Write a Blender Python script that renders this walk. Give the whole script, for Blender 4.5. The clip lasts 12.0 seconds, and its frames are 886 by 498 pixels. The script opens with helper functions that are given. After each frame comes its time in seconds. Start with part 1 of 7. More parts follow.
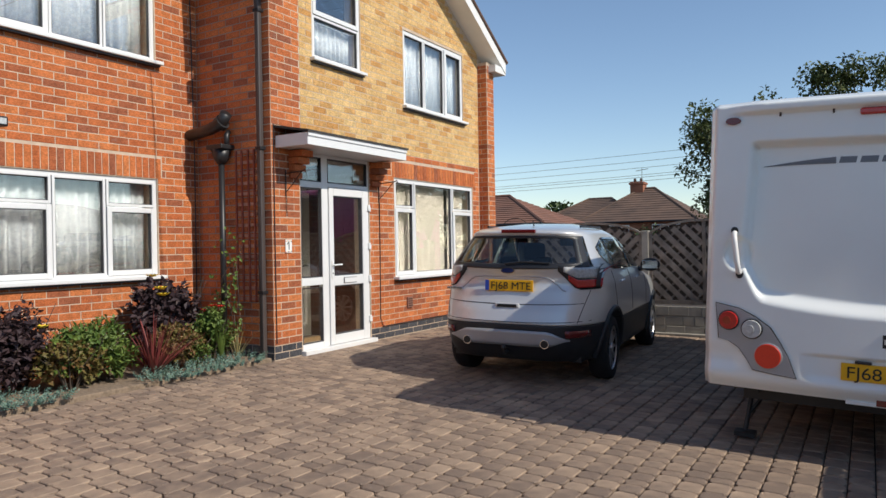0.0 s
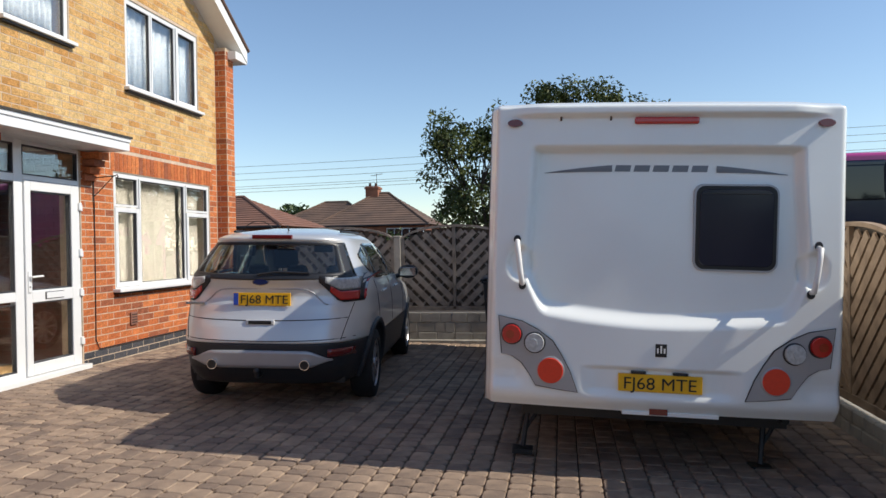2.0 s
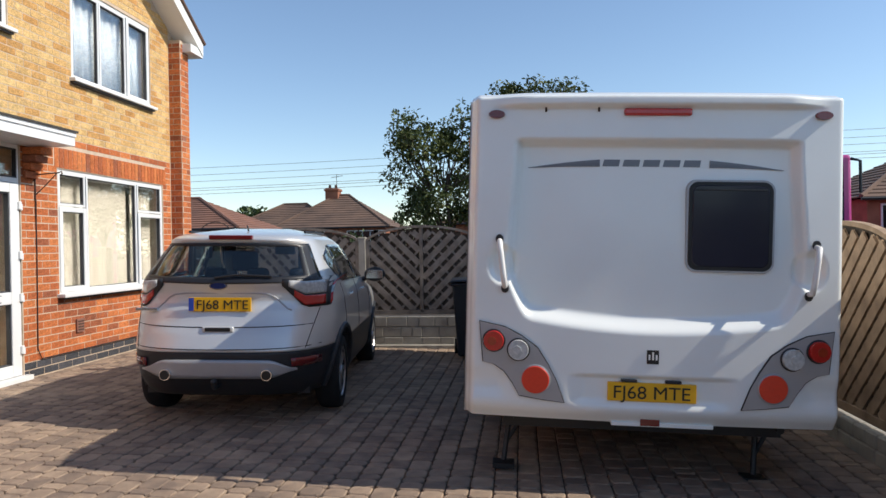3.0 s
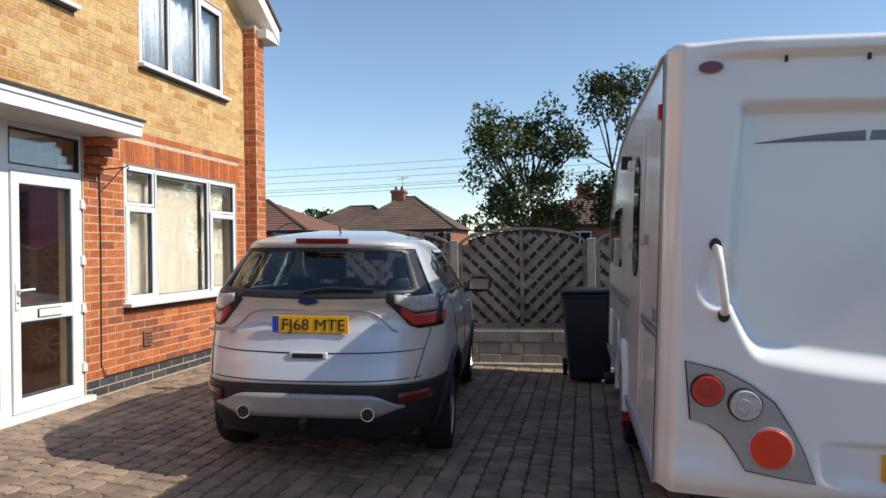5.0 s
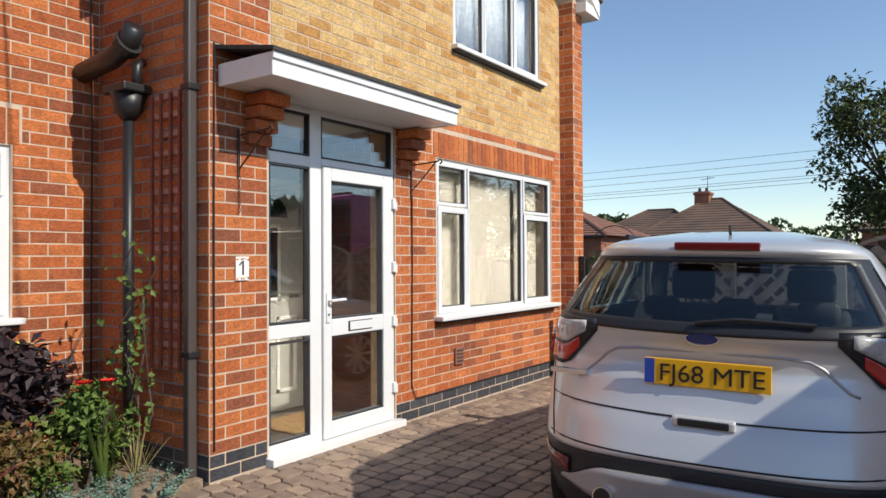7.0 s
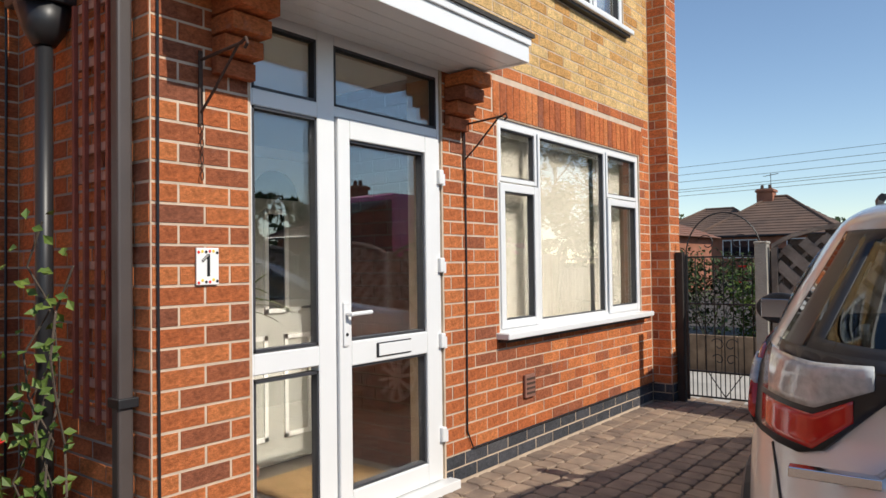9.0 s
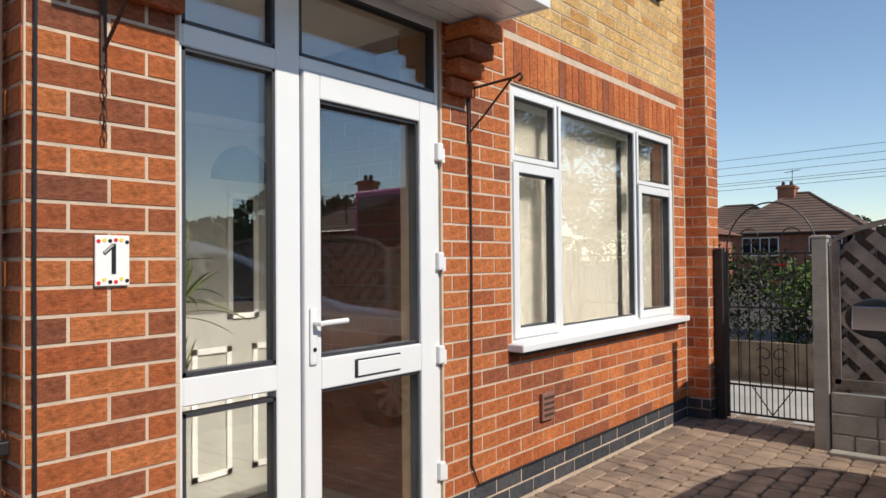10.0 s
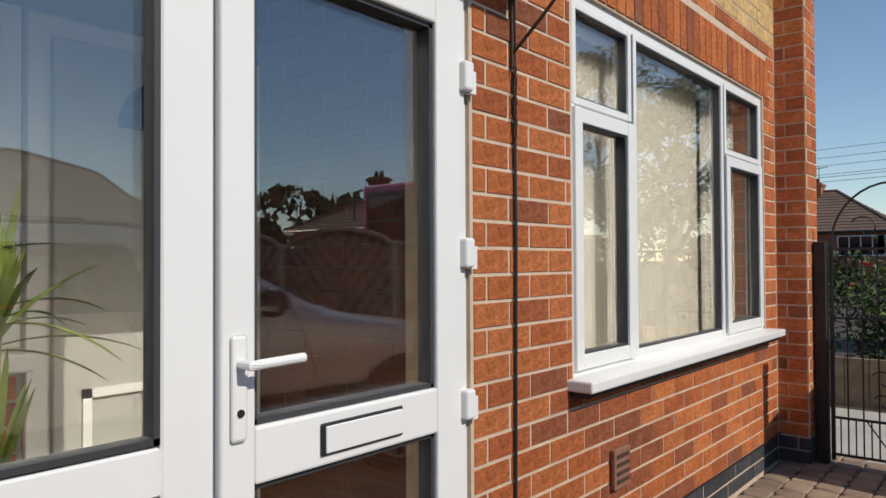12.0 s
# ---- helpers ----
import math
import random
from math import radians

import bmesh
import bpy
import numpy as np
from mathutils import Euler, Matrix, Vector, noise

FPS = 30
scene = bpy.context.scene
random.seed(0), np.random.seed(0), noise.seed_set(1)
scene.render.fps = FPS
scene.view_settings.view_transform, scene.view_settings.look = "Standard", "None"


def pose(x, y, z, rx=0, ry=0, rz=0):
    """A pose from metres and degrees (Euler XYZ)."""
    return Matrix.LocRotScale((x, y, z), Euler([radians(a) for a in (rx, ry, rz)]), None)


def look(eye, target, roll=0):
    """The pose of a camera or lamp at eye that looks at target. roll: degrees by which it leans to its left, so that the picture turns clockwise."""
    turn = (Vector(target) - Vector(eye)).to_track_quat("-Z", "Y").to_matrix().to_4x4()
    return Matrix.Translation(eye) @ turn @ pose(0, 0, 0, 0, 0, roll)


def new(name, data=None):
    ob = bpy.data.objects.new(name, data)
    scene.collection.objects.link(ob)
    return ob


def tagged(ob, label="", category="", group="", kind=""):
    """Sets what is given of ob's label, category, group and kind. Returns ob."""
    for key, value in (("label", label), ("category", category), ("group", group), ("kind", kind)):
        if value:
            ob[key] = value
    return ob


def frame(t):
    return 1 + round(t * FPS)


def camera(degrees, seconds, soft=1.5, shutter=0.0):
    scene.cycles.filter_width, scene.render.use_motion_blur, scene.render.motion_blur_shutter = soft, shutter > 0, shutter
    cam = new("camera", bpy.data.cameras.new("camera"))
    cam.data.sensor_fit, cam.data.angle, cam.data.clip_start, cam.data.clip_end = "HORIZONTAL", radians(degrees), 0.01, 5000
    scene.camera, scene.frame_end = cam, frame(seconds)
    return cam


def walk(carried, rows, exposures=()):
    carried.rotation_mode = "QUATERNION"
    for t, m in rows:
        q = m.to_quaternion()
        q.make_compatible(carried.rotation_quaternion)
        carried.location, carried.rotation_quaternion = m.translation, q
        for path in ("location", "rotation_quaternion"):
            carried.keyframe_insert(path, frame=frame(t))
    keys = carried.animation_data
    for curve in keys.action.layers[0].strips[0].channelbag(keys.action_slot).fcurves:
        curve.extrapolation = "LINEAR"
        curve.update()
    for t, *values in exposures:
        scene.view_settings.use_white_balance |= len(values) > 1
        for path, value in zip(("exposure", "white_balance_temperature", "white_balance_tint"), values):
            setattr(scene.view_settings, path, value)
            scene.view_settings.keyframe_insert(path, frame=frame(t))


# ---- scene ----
cam = camera(64.7, 12.0)
PATH = [
    (0, (-0.856, 0.912, 1.337), (-1.897, 2.62, 1.329), -1.0),
    (0.5, (-0.975, 1.039, 1.344), (-1.854, 2.835, 1.33), -1.3),
    (1, (-1.085, 1.229, 1.352), (-1.81, 3.093, 1.34), -1.1),
    (1.5, (-1.196, 1.381, 1.359), (-1.792, 3.29, 1.348), -0.9),
    (2, (-1.35, 1.499, 1.382), (-1.689, 3.47, 1.369), -1.0),
    (2.5, (-1.424, 1.625, 1.371), (-1.666, 3.61, 1.363), -1.1),
    (2.7, (-1.446, 1.7, 1.366), (-1.671, 3.687, 1.358), -1.1),
    (4.3, (-1.963, 2.472, 1.38), (-2.237, 4.453, 1.379), -0.9),
    (4.5, (-2.025, 2.595, 1.38), (-2.325, 4.572, 1.381), -0.9),
    (5, (-2.184, 2.935, 1.403), (-2.58, 4.896, 1.406), -0.9),
    (5.3, (-2.303, 3.162, 1.399), (-2.863, 5.082, 1.403), -0.7),
    (5.4, (-2.374, 3.198, 1.402), (-2.976, 5.105, 1.409), -0.6),
    (5.5, (-2.432, 3.266, 1.41), (-3.086, 5.155, 1.422), -0.5),
    (6, (-2.654, 3.534, 1.429), (-3.499, 5.347, 1.449), -0.5),
    (6.5, (-2.887, 3.84, 1.445), (-3.862, 5.586, 1.469), -0.5),
    (7, (-3.16, 4.167, 1.428), (-4.3, 5.811, 1.456), -0.3),
    (7.5, (-3.404, 4.479, 1.425), (-4.597, 6.084, 1.459), -0.6),
    (7.7, (-3.509, 4.612, 1.407), (-4.706, 6.213, 1.443), -0.5),
    (9.3, (-4.387, 5.741, 1.367), (-5.648, 7.294, 1.404), -0.7),
    (9.5, (-4.454, 5.891, 1.38), (-5.725, 7.435, 1.413), -0.6),
    (10, (-4.723, 6.209, 1.359), (-5.994, 7.753, 1.394), -0.5),
    (10.5, (-4.957, 6.511, 1.356), (-6.228, 8.055, 1.391), -0.5),
    (11, (-5.175, 6.802, 1.363), (-6.451, 8.341, 1.398), -0.4),
    (11.5, (-5.402, 7.016, 1.331), (-6.686, 8.549, 1.367), -0.4),
    (12, (-5.605, 7.195, 1.334), (-6.902, 8.716, 1.369), -0.3),
]
EXPOSURES = [(0.0, -0.1), (2.5, 0.1), (4.5, 0.15), (6.0, 0.1), (7.0, 0.05), (7.7, -0.08), (9.5, 0.0), (10.5, -0.2), (12.0, -0.33)]
walk(cam, [(t, look(eye, target, roll)) for t, eye, target, roll in PATH], EXPOSURES)

# ---- light ----
SUN = Vector((2.84, -0.08, 2.306)).normalized()
world = bpy.data.worlds.new("sky")
scene.world = world
world.use_nodes = True
wn = world.node_tree
sky = wn.nodes.new("ShaderNodeTexSky")
sky.sky_type = "NISHITA"
sky.sun_disc = False
sky.sun_elevation = math.asin(SUN.z)
sky.sun_rotation = math.atan2(SUN.x, SUN.y)
sky.dust_density = 0.05
sky.ozone_density = 2.2
wn.links.new(sky.outputs[0], wn.nodes["Background"].inputs[0])
wn.nodes["Background"].inputs[1].default_value = 0.15
sun = new("sun", bpy.data.lights.new("sun", "SUN"))
sun.data.energy = 4.6
sun.data.angle = radians(0.5)
sun.data.color = (1.0, 0.93, 0.82)
sun.matrix_world = look((8, -3, 9), Vector((8, -3, 9)) - SUN)
scene.view_settings.exposure = 0.0


# ---- materials ----
def mat(name, rgb, rough=0.6, vary=0.12, scale=8.0, bump=0.0, bscale=60.0, metal=0.0, island=0.0, obj=0.0, rgb2=None, coat=0.0, spec=0.5, stain=0.0, bdist=0.01):
    """A surface with a colour, broken up at two scales, per piece if asked, with fine relief."""
    m = bpy.data.materials.new(name)
    m.use_nodes = True
    nt = m.node_tree
    N, L = nt.nodes, nt.links
    b = N["Principled BSDF"]
    b.inputs["Roughness"].default_value = rough
    b.inputs["Metallic"].default_value = metal
    b.inputs["Coat Weight"].default_value = coat
    b.inputs["Coat Roughness"].default_value = 0.06
    b.inputs["Specular IOR Level"].default_value = spec
    tc = N.new("ShaderNodeTexCoord")
    src = None
    if vary or island or obj or stain or rgb2:
        base = N.new("ShaderNodeMix")
        base.data_type = "RGBA"
        c2 = rgb2 or tuple(c * 0.6 for c in rgb)
        base.inputs[6].default_value = (*rgb, 1)
        base.inputs[7].default_value = (*c2, 1)
        fac = N.new("ShaderNodeTexNoise")
        fac.inputs["Scale"].default_value = scale
        fac.inputs["Detail"].default_value = 5
        L.new(tc.outputs["Object"], fac.inputs["Vector"])
        ramp = N.new("ShaderNodeMapRange")
        ramp.inputs[1].default_value, ramp.inputs[2].default_value = 0.35, 0.7
        ramp.inputs[3].default_value, ramp.inputs[4].default_value = 0.0, min(1.0, vary * 4)
        L.new(fac.outputs[0], ramp.inputs[0])
        cur = ramp.outputs[0]
        if island or obj:
            g = N.new("ShaderNodeNewGeometry")
            oi = N.new("ShaderNodeObjectInfo")
            add = N.new("ShaderNodeMath")
            add.operation = "MULTIPLY_ADD"
            L.new(g.outputs["Random Per Island"] if island else oi.outputs["Random"], add.inputs[0])
            add.inputs[1].default_value = island or obj
            L.new(cur, add.inputs[2])
            cl = N.new("ShaderNodeClamp")
            L.new(add.outputs[0], cl.inputs[0])
            cur = cl.outputs[0]
        L.new(cur, base.inputs[0])
        src = base.outputs[2]
        if stain:
            n2 = N.new("ShaderNodeTexNoise")
            n2.inputs["Scale"].default_value = 0.7
            n2.inputs["Detail"].default_value = 6
            L.new(tc.outputs["Object"], n2.inputs["Vector"])
            r2 = N.new("ShaderNodeMapRange")
            r2.inputs[1].default_value, r2.inputs[2].default_value = 0.42, 0.7
            r2.inputs[3].default_value, r2.inputs[4].default_value = 0.0, stain
            L.new(n2.outputs[0], r2.inputs[0])
            mx = N.new("ShaderNodeMix")
            mx.data_type = "RGBA"
            L.new(r2.outputs[0], mx.inputs[0])
            L.new(src, mx.inputs[6])
            mx.inputs[7].default_value = (*[c * 0.55 for c in rgb], 1)
            src = mx.outputs[2]
        L.new(src, b.inputs["Base Color"])
    else:
        b.inputs["Base Color"].default_value = (*rgb, 1)
    if bump:
        bn = N.new("ShaderNodeTexNoise")
        bn.inputs["Scale"].default_value = bscale
        bn.inputs["Detail"].default_value = 4
        L.new(tc.outputs["Object"], bn.inputs["Vector"])
        bp = N.new("ShaderNodeBump")
        bp.inputs["Strength"].default_value = bump
        bp.inputs["Distance"].default_value = bdist
        L.new(bn.outputs[0], bp.inputs["Height"])
        L.new(bp.outputs[0], b.inputs["Normal"])
    return m


def glass_mat(name, tint=(0.9, 0.95, 0.95), rough=0.0, ior=1.5):
    m = bpy.data.materials.new(name)
    m.use_nodes = True
    b = m.node_tree.nodes["Principled BSDF"]
    b.inputs["Base Color"].default_value = (*tint, 1)
    b.inputs["Roughness"].default_value = rough
    b.inputs["Transmission Weight"].default_value = 1.0
    b.inputs["IOR"].default_value = ior
    return m


def brick_mat(name, a, b2, dark, island):
    """Fired clay: three tones picked per brick, speckled and gritty."""
    m = bpy.data.materials.new(name)
    m.use_nodes = True
    N, L = m.node_tree.nodes, m.node_tree.links
    b = N["Principled BSDF"]
    b.inputs["Roughness"].default_value = 0.9
    b.inputs["Specular IOR Level"].default_value = 0.2
    rnd = N.new("ShaderNodeNewGeometry").outputs["Random Per Island"] if island else N.new("ShaderNodeObjectInfo").outputs["Random"]
    cr = N.new("ShaderNodeValToRGB")
    e = cr.color_ramp.elements
    e[0].position, e[0].color = 0.0, (*a, 1)
    e[1].position, e[1].color = 1.0, (*dark, 1)
    x = e.new(0.65)
    x.color = (*b2, 1)
    L.new(rnd, cr.inputs[0])
    tc = N.new("ShaderNodeTexCoord")
    drag = N.new("ShaderNodeMapping")
    drag.inputs["Scale"].default_value = (0.6, 0.6, 1.35)
    L.new(tc.outputs["Object"], drag.inputs["Vector"])

    def noise(scale, detail, rough, vec):
        n = N.new("ShaderNodeTexNoise")
        n.inputs["Scale"].default_value = scale
        n.inputs["Detail"].default_value = detail
        n.inputs["Roughness"].default_value = rough
        L.new(vec, n.inputs["Vector"])
        return n.outputs[0]

    def span(src, a0, a1, b0, b1):
        r = N.new("ShaderNodeMapRange")
        r.inputs[1].default_value, r.inputs[2].default_value = a0, a1
        r.inputs[3].default_value, r.inputs[4].default_value = b0, b1
        L.new(src, r.inputs[0])
        return r.outputs[0]

    def scaled(col, fac):
        mul = N.new("ShaderNodeVectorMath")
        mul.operation = "SCALE"
        L.new(col, mul.inputs[0])
        L.new(fac, mul.inputs["Scale"])
        return mul.outputs[0]

    col = scaled(cr.outputs[0], span(noise(9.0, 8, 0.75, tc.outputs["Object"]), 0.3, 0.72, 1.25, 0.68))
    rind = noise(62.0, 8, 0.82, drag.outputs[0])
    col = scaled(col, span(rind, 0.36, 0.60, 0.62, 1.25))
    pale = N.new("ShaderNodeMix")
    pale.data_type = "RGBA"
    L.new(span(noise(4.5, 6, 0.7, tc.outputs["Object"]), 0.60, 0.70, 0.0, 0.45), pale.inputs[0])
    L.new(col, pale.inputs[6])
    pale.inputs[7].default_value = (*[0.5 * c + 0.16 for c in b2], 1)
    L.new(pale.outputs[2], b.inputs["Base Color"])
    bp = N.new("ShaderNodeBump")
    bp.inputs["Strength"].default_value = 1.0
    bp.inputs["Distance"].default_value = 0.012
    L.new(rind, bp.inputs["Height"])
    L.new(bp.outputs[0], b.inputs["Normal"])
    return m


RED = ((0.64, 0.215, 0.075), (0.50, 0.14, 0.05), (0.30, 0.105, 0.058))
BUFF = ((0.72, 0.49, 0.22), (0.66, 0.41, 0.165), (0.54, 0.27, 0.085))
BLUE = ((0.085, 0.085, 0.095), (0.06, 0.062, 0.07), (0.11, 0.105, 0.11))
M_red, M_red1 = brick_mat("red_brick", *RED, True), brick_mat("red_brick_single", *RED, False)
M_buff = brick_mat("buff_brick", *BUFF, True)
M_blue = brick_mat("blue_brick", *BLUE, True)
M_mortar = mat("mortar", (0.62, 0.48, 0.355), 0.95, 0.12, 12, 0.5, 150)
# porch mortar, its colour darkened to stand for the shade indoors
M_mortar_porch_shaded = mat("porch_mortar_shaded", (0.13, 0.09, 0.07), 0.95, 0.12, 12, 0.5, 150)
# shaded copy of the mortar: the return wall's shade is in this colour
M_mortar_shade = mat("mortar_in_shade", (0.36, 0.33, 0.30), 0.95, 0.12, 12, 0.5, 150)
M_upvc = mat("white_upvc", (0.75, 0.75, 0.74), 0.28, 0.02, 4)
# red brick again, with the porch shade put into its colour
M_porch_brick_shaded = mat("shaded_porch_brick", (0.15, 0.05, 0.03), 0.9, 0.2, 9, 0.4, 90, island=0.5, rgb2=(0.09, 0.04, 0.03))
M_floor = mat("porch_floor", (0.14, 0.12, 0.10), 0.8, 0.1, 6)
M_upvc_grey = mat("grey_gasket", (0.04, 0.04, 0.045), 0.5, 0.0)
M_glass = glass_mat("coated_window_glass", (0.94, 0.95, 0.94), ior=1.68)
M_plaster = mat("room_plaster", (0.55, 0.52, 0.47), 0.9, 0.05, 3)
# white net; the blue-grey second tone paints shadow into the lace
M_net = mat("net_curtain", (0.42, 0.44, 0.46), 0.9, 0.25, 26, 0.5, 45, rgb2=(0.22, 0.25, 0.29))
M_blind = mat("cream_blind", (0.43, 0.395, 0.345), 0.85, 0.03, 30)
M_black = mat("black_plastic", (0.018, 0.018, 0.02), 0.42, 0.05, 10)
M_iron = mat("black_iron", (0.022, 0.021, 0.02), 0.5, 0.15, 20, 0.3, 60)
M_rust = mat("rusty_iron", (0.07, 0.035, 0.022), 0.8, 0.2, 40, 0.4, 90)
M_pipe = mat("grey_brown_pipe", (0.075, 0.06, 0.055), 0.45, 0.1, 4)
M_felt = mat("roofing_felt", (0.06, 0.055, 0.05), 0.95, 0.2, 20, 0.6, 80)
M_tile = mat("roof_tile", (0.20, 0.105, 0.07), 0.9, 0.2, 3, 0.3, 30, island=0.5, rgb2=(0.11, 0.07, 0.055))
# pale red timber for trellis slats, lightened to stand for light on them
M_timber_lit = mat("lit_red_timber", (0.52, 0.27, 0.19), 0.8, 0.2, 15, 0.3, 60)
M_timber_red = mat("red_stained_timber", (0.30, 0.07, 0.04), 0.7, 0.2, 15, 0.3, 60)
# old brown boards, coloured darker for the shade between the front boards
M_fence_back = mat("old_shaded_backing_boards", (0.12, 0.092, 0.07), 0.9, 0.2, 6, 0.5, 50, island=0.4)
M_fence = mat("weathered_timber", (0.34, 0.285, 0.235), 0.85, 0.18, 6, 0.5, 50, island=0.5, rgb2=(0.13, 0.105, 0.085), stain=0.3)
M_fence_warm = mat("brown_timber", (0.48, 0.33, 0.21), 0.85, 0.18, 6, 0.5, 50, island=0.5, rgb2=(0.20, 0.13, 0.08), stain=0.3)
M_concrete = mat("concrete", (0.38, 0.35, 0.30), 0.92, 0.15, 7, 0.5, 60, stain=0.4)
M_paver = mat("paving_block", (0.45, 0.325, 0.225), 0.93, 0.16, 7, 0.9, 110, island=0.7, rgb2=(0.20, 0.145, 0.11), stain=0.45)
M_paver1 = mat("paving_block_single", (0.45, 0.325, 0.225), 0.93, 0.16, 7, 0.9, 110, obj=0.7, rgb2=(0.20, 0.145, 0.11), stain=0.45)
M_joint = mat("sandy_joint", (0.075, 0.058, 0.045), 1.0, 0.25, 9, 0.6, 90)
M_earth = mat("earth_ground", (0.10, 0.085, 0.06), 1.0, 0.25, 3, 0.6, 20)
M_soil = mat("gravelly_soil", (0.30, 0.22, 0.15), 1.0, 0.3, 25, 0.8, 60)
M_white_gel = mat("white_gelcoat", (0.88, 0.90, 0.87), 0.22, 0.03, 1.5, coat=0.4)
M_silver = mat("silver_car_paint", (0.64, 0.645, 0.64), 0.36, 0.0, metal=0.40, coat=0.8)
M_silver_trim = mat("silver_trim", (0.42, 0.42, 0.43), 0.4, 0.04, 8, metal=0.4)
M_bumper = mat("dark_bumper_plastic", (0.022, 0.024, 0.028), 0.5, 0.06, 30, 0.1, 300)
M_tyre = mat("tyre_rubber", (0.014, 0.014, 0.015), 0.85, 0.1, 20, 0.2, 90)
M_alloy = mat("alloy_wheel", (0.5, 0.5, 0.52), 0.3, 0.03, 5, metal=0.8)
M_chrome = mat("chrome", (0.75, 0.75, 0.77), 0.12, 0.0, metal=1.0)
M_carglass = glass_mat("tinted_car_glass", (0.55, 0.62, 0.60))
M_cabin = mat("charcoal_cabin_trim", (0.020, 0.021, 0.023), 0.8, 0.1, 20)
M_darkglass = mat("dark_tinted_glass", (0.012, 0.014, 0.018), 0.04, 0.0, spec=0.7)
M_lampred = mat("red_lens", (0.52, 0.022, 0.016), 0.12, 0.05, 30, coat=0.6)
M_reflector = mat("orange_red_reflector", (0.80, 0.055, 0.02), 0.35, 0.04, 60)
M_lampdark = mat("dark_red_lens", (0.16, 0.012, 0.012), 0.12, 0.05, 30, coat=0.6)
M_amber = mat("amber_lens", (0.36, 0.035, 0.012), 0.15, 0.08, 40, coat=0.6)
M_clear = mat("clear_lens", (0.55, 0.56, 0.55), 0.1, 0.2, 40, coat=0.6)
M_yellow = mat("yellow_plate", (0.85, 0.45, 0.012), 0.3, 0.02, 30)
M_ink = mat("black_ink", (0.012, 0.012, 0.012), 0.4, 0.0)
M_eu = mat("blue_band", (0.02, 0.07, 0.42), 0.35, 0.0)
M_badge = mat("navy_badge", (0.01, 0.02, 0.09), 0.15, 0.0, coat=0.5)
M_decal = mat("grey_decal", (0.17, 0.18, 0.20), 0.4, 0.0)
M_white = mat("white_paint", (0.80, 0.79, 0.76), 0.5, 0.03, 6)
M_cream = mat("cream_paint", (0.44, 0.43, 0.39), 0.55, 0.03, 6)
M_mat = mat("coir_doormat", (0.34, 0.20, 0.08), 1.0, 0.3, 60, 0.8, 160)
M_bark = mat("bark", (0.10, 0.075, 0.055), 0.95, 0.25, 9, 0.8, 40)


def leaf_mat(name, a, b2, rough=0.55):
    m = mat(name, a, rough, 0.2, 6, island=0.8, rgb2=b2, spec=0.3)
    p = m.node_tree.nodes["Principled BSDF"]
    p.inputs["Subsurface Weight"].default_value = 0.0
    return m


M_leaf = leaf_mat("tree_leaf", (0.15, 0.165, 0.04), (0.05, 0.07, 0.018))
M_leaf_far = leaf_mat("far_leaf", (0.085, 0.125, 0.04), (0.04, 0.06, 0.02))
M_purple = leaf_mat("dark_purple_leaf", (0.075, 0.045, 0.045), (0.030, 0.018, 0.022))
M_green = leaf_mat("fresh_green_leaf", (0.16, 0.21, 0.04), (0.07, 0.12, 0.025))
M_bronze = leaf_mat("bronze_leaf", (0.15, 0.055, 0.025), (0.13, 0.11, 0.03))
M_cordy = leaf_mat("red_strap_leaf", (0.28, 0.06, 0.05), (0.13, 0.03, 0.03))
M_sedum = leaf_mat("blue_green_succulent", (0.24, 0.34, 0.28), (0.12, 0.20, 0.15), 0.7)
M_petal_y = mat("yellow_petal", (0.80, 0.60, 0.05), 0.6, 0.05, 30)
M_petal_r = mat("red_petal", (0.70, 0.02, 0.015), 0.6, 0.05, 30)
M_straw = leaf_mat("straw_stem", (0.42, 0.33, 0.16), (0.25, 0.22, 0.08))


# ---- mesh helpers ----
def ground_z(x):
    """The drive falls away from the house."""
    return -0.022 * max(0.0, x + 6.95) if x < 2.5 else -0.022 * 9.45


def link(name, bm, material, parent=None, label="", smooth=False):
    me = bpy.data.meshes.new(name)
    bm.to_mesh(me)
    bm.free()
    for mm in (material if isinstance(material, (list, tuple)) else [material]):
        me.materials.append(mm)
    if smooth:
        for p in me.polygons:
            p.use_smooth = True
    ob = new(name, me)
    if parent:
        ob.parent = parent
    if label:
        ob["label"] = label
    return ob


def part(name, bm, material, parent, label="", smooth=False):
    return link(name, bm, material, parent, label, smooth)


def thing(name, m, label, category, group="", kind=""):
    ob = new(name)
    ob.matrix_world = m
    return tagged(ob, label, category, group, kind)


def add_box(bm, x0, x1, y0, y1, z0, z1, mi=0):
    v = [bm.verts.new(p) for p in ((x0, y0, z0), (x1, y0, z0), (x1, y1, z0), (x0, y1, z0), (x0, y0, z1), (x1, y0, z1), (x1, y1, z1), (x0, y1, z1))]
    for q in ((3, 2, 1, 0), (4, 5, 6, 7), (0, 1, 5, 4), (1, 2, 6, 5), (2, 3, 7, 6), (3, 0, 4, 7)):
        f = bm.faces.new([v[i] for i in q])
        f.material_index = mi
    return v


def box(x0, x1, y0, y1, z0, z1, bevel=0.0, seg=2):
    bm = bmesh.new()
    add_box(bm, x0, x1, y0, y1, z0, z1)
    if bevel:
        bmesh.ops.bevel(bm, geom=bm.edges[:], offset=bevel, segments=seg, affect="EDGES", profile=0.5)
    return bm


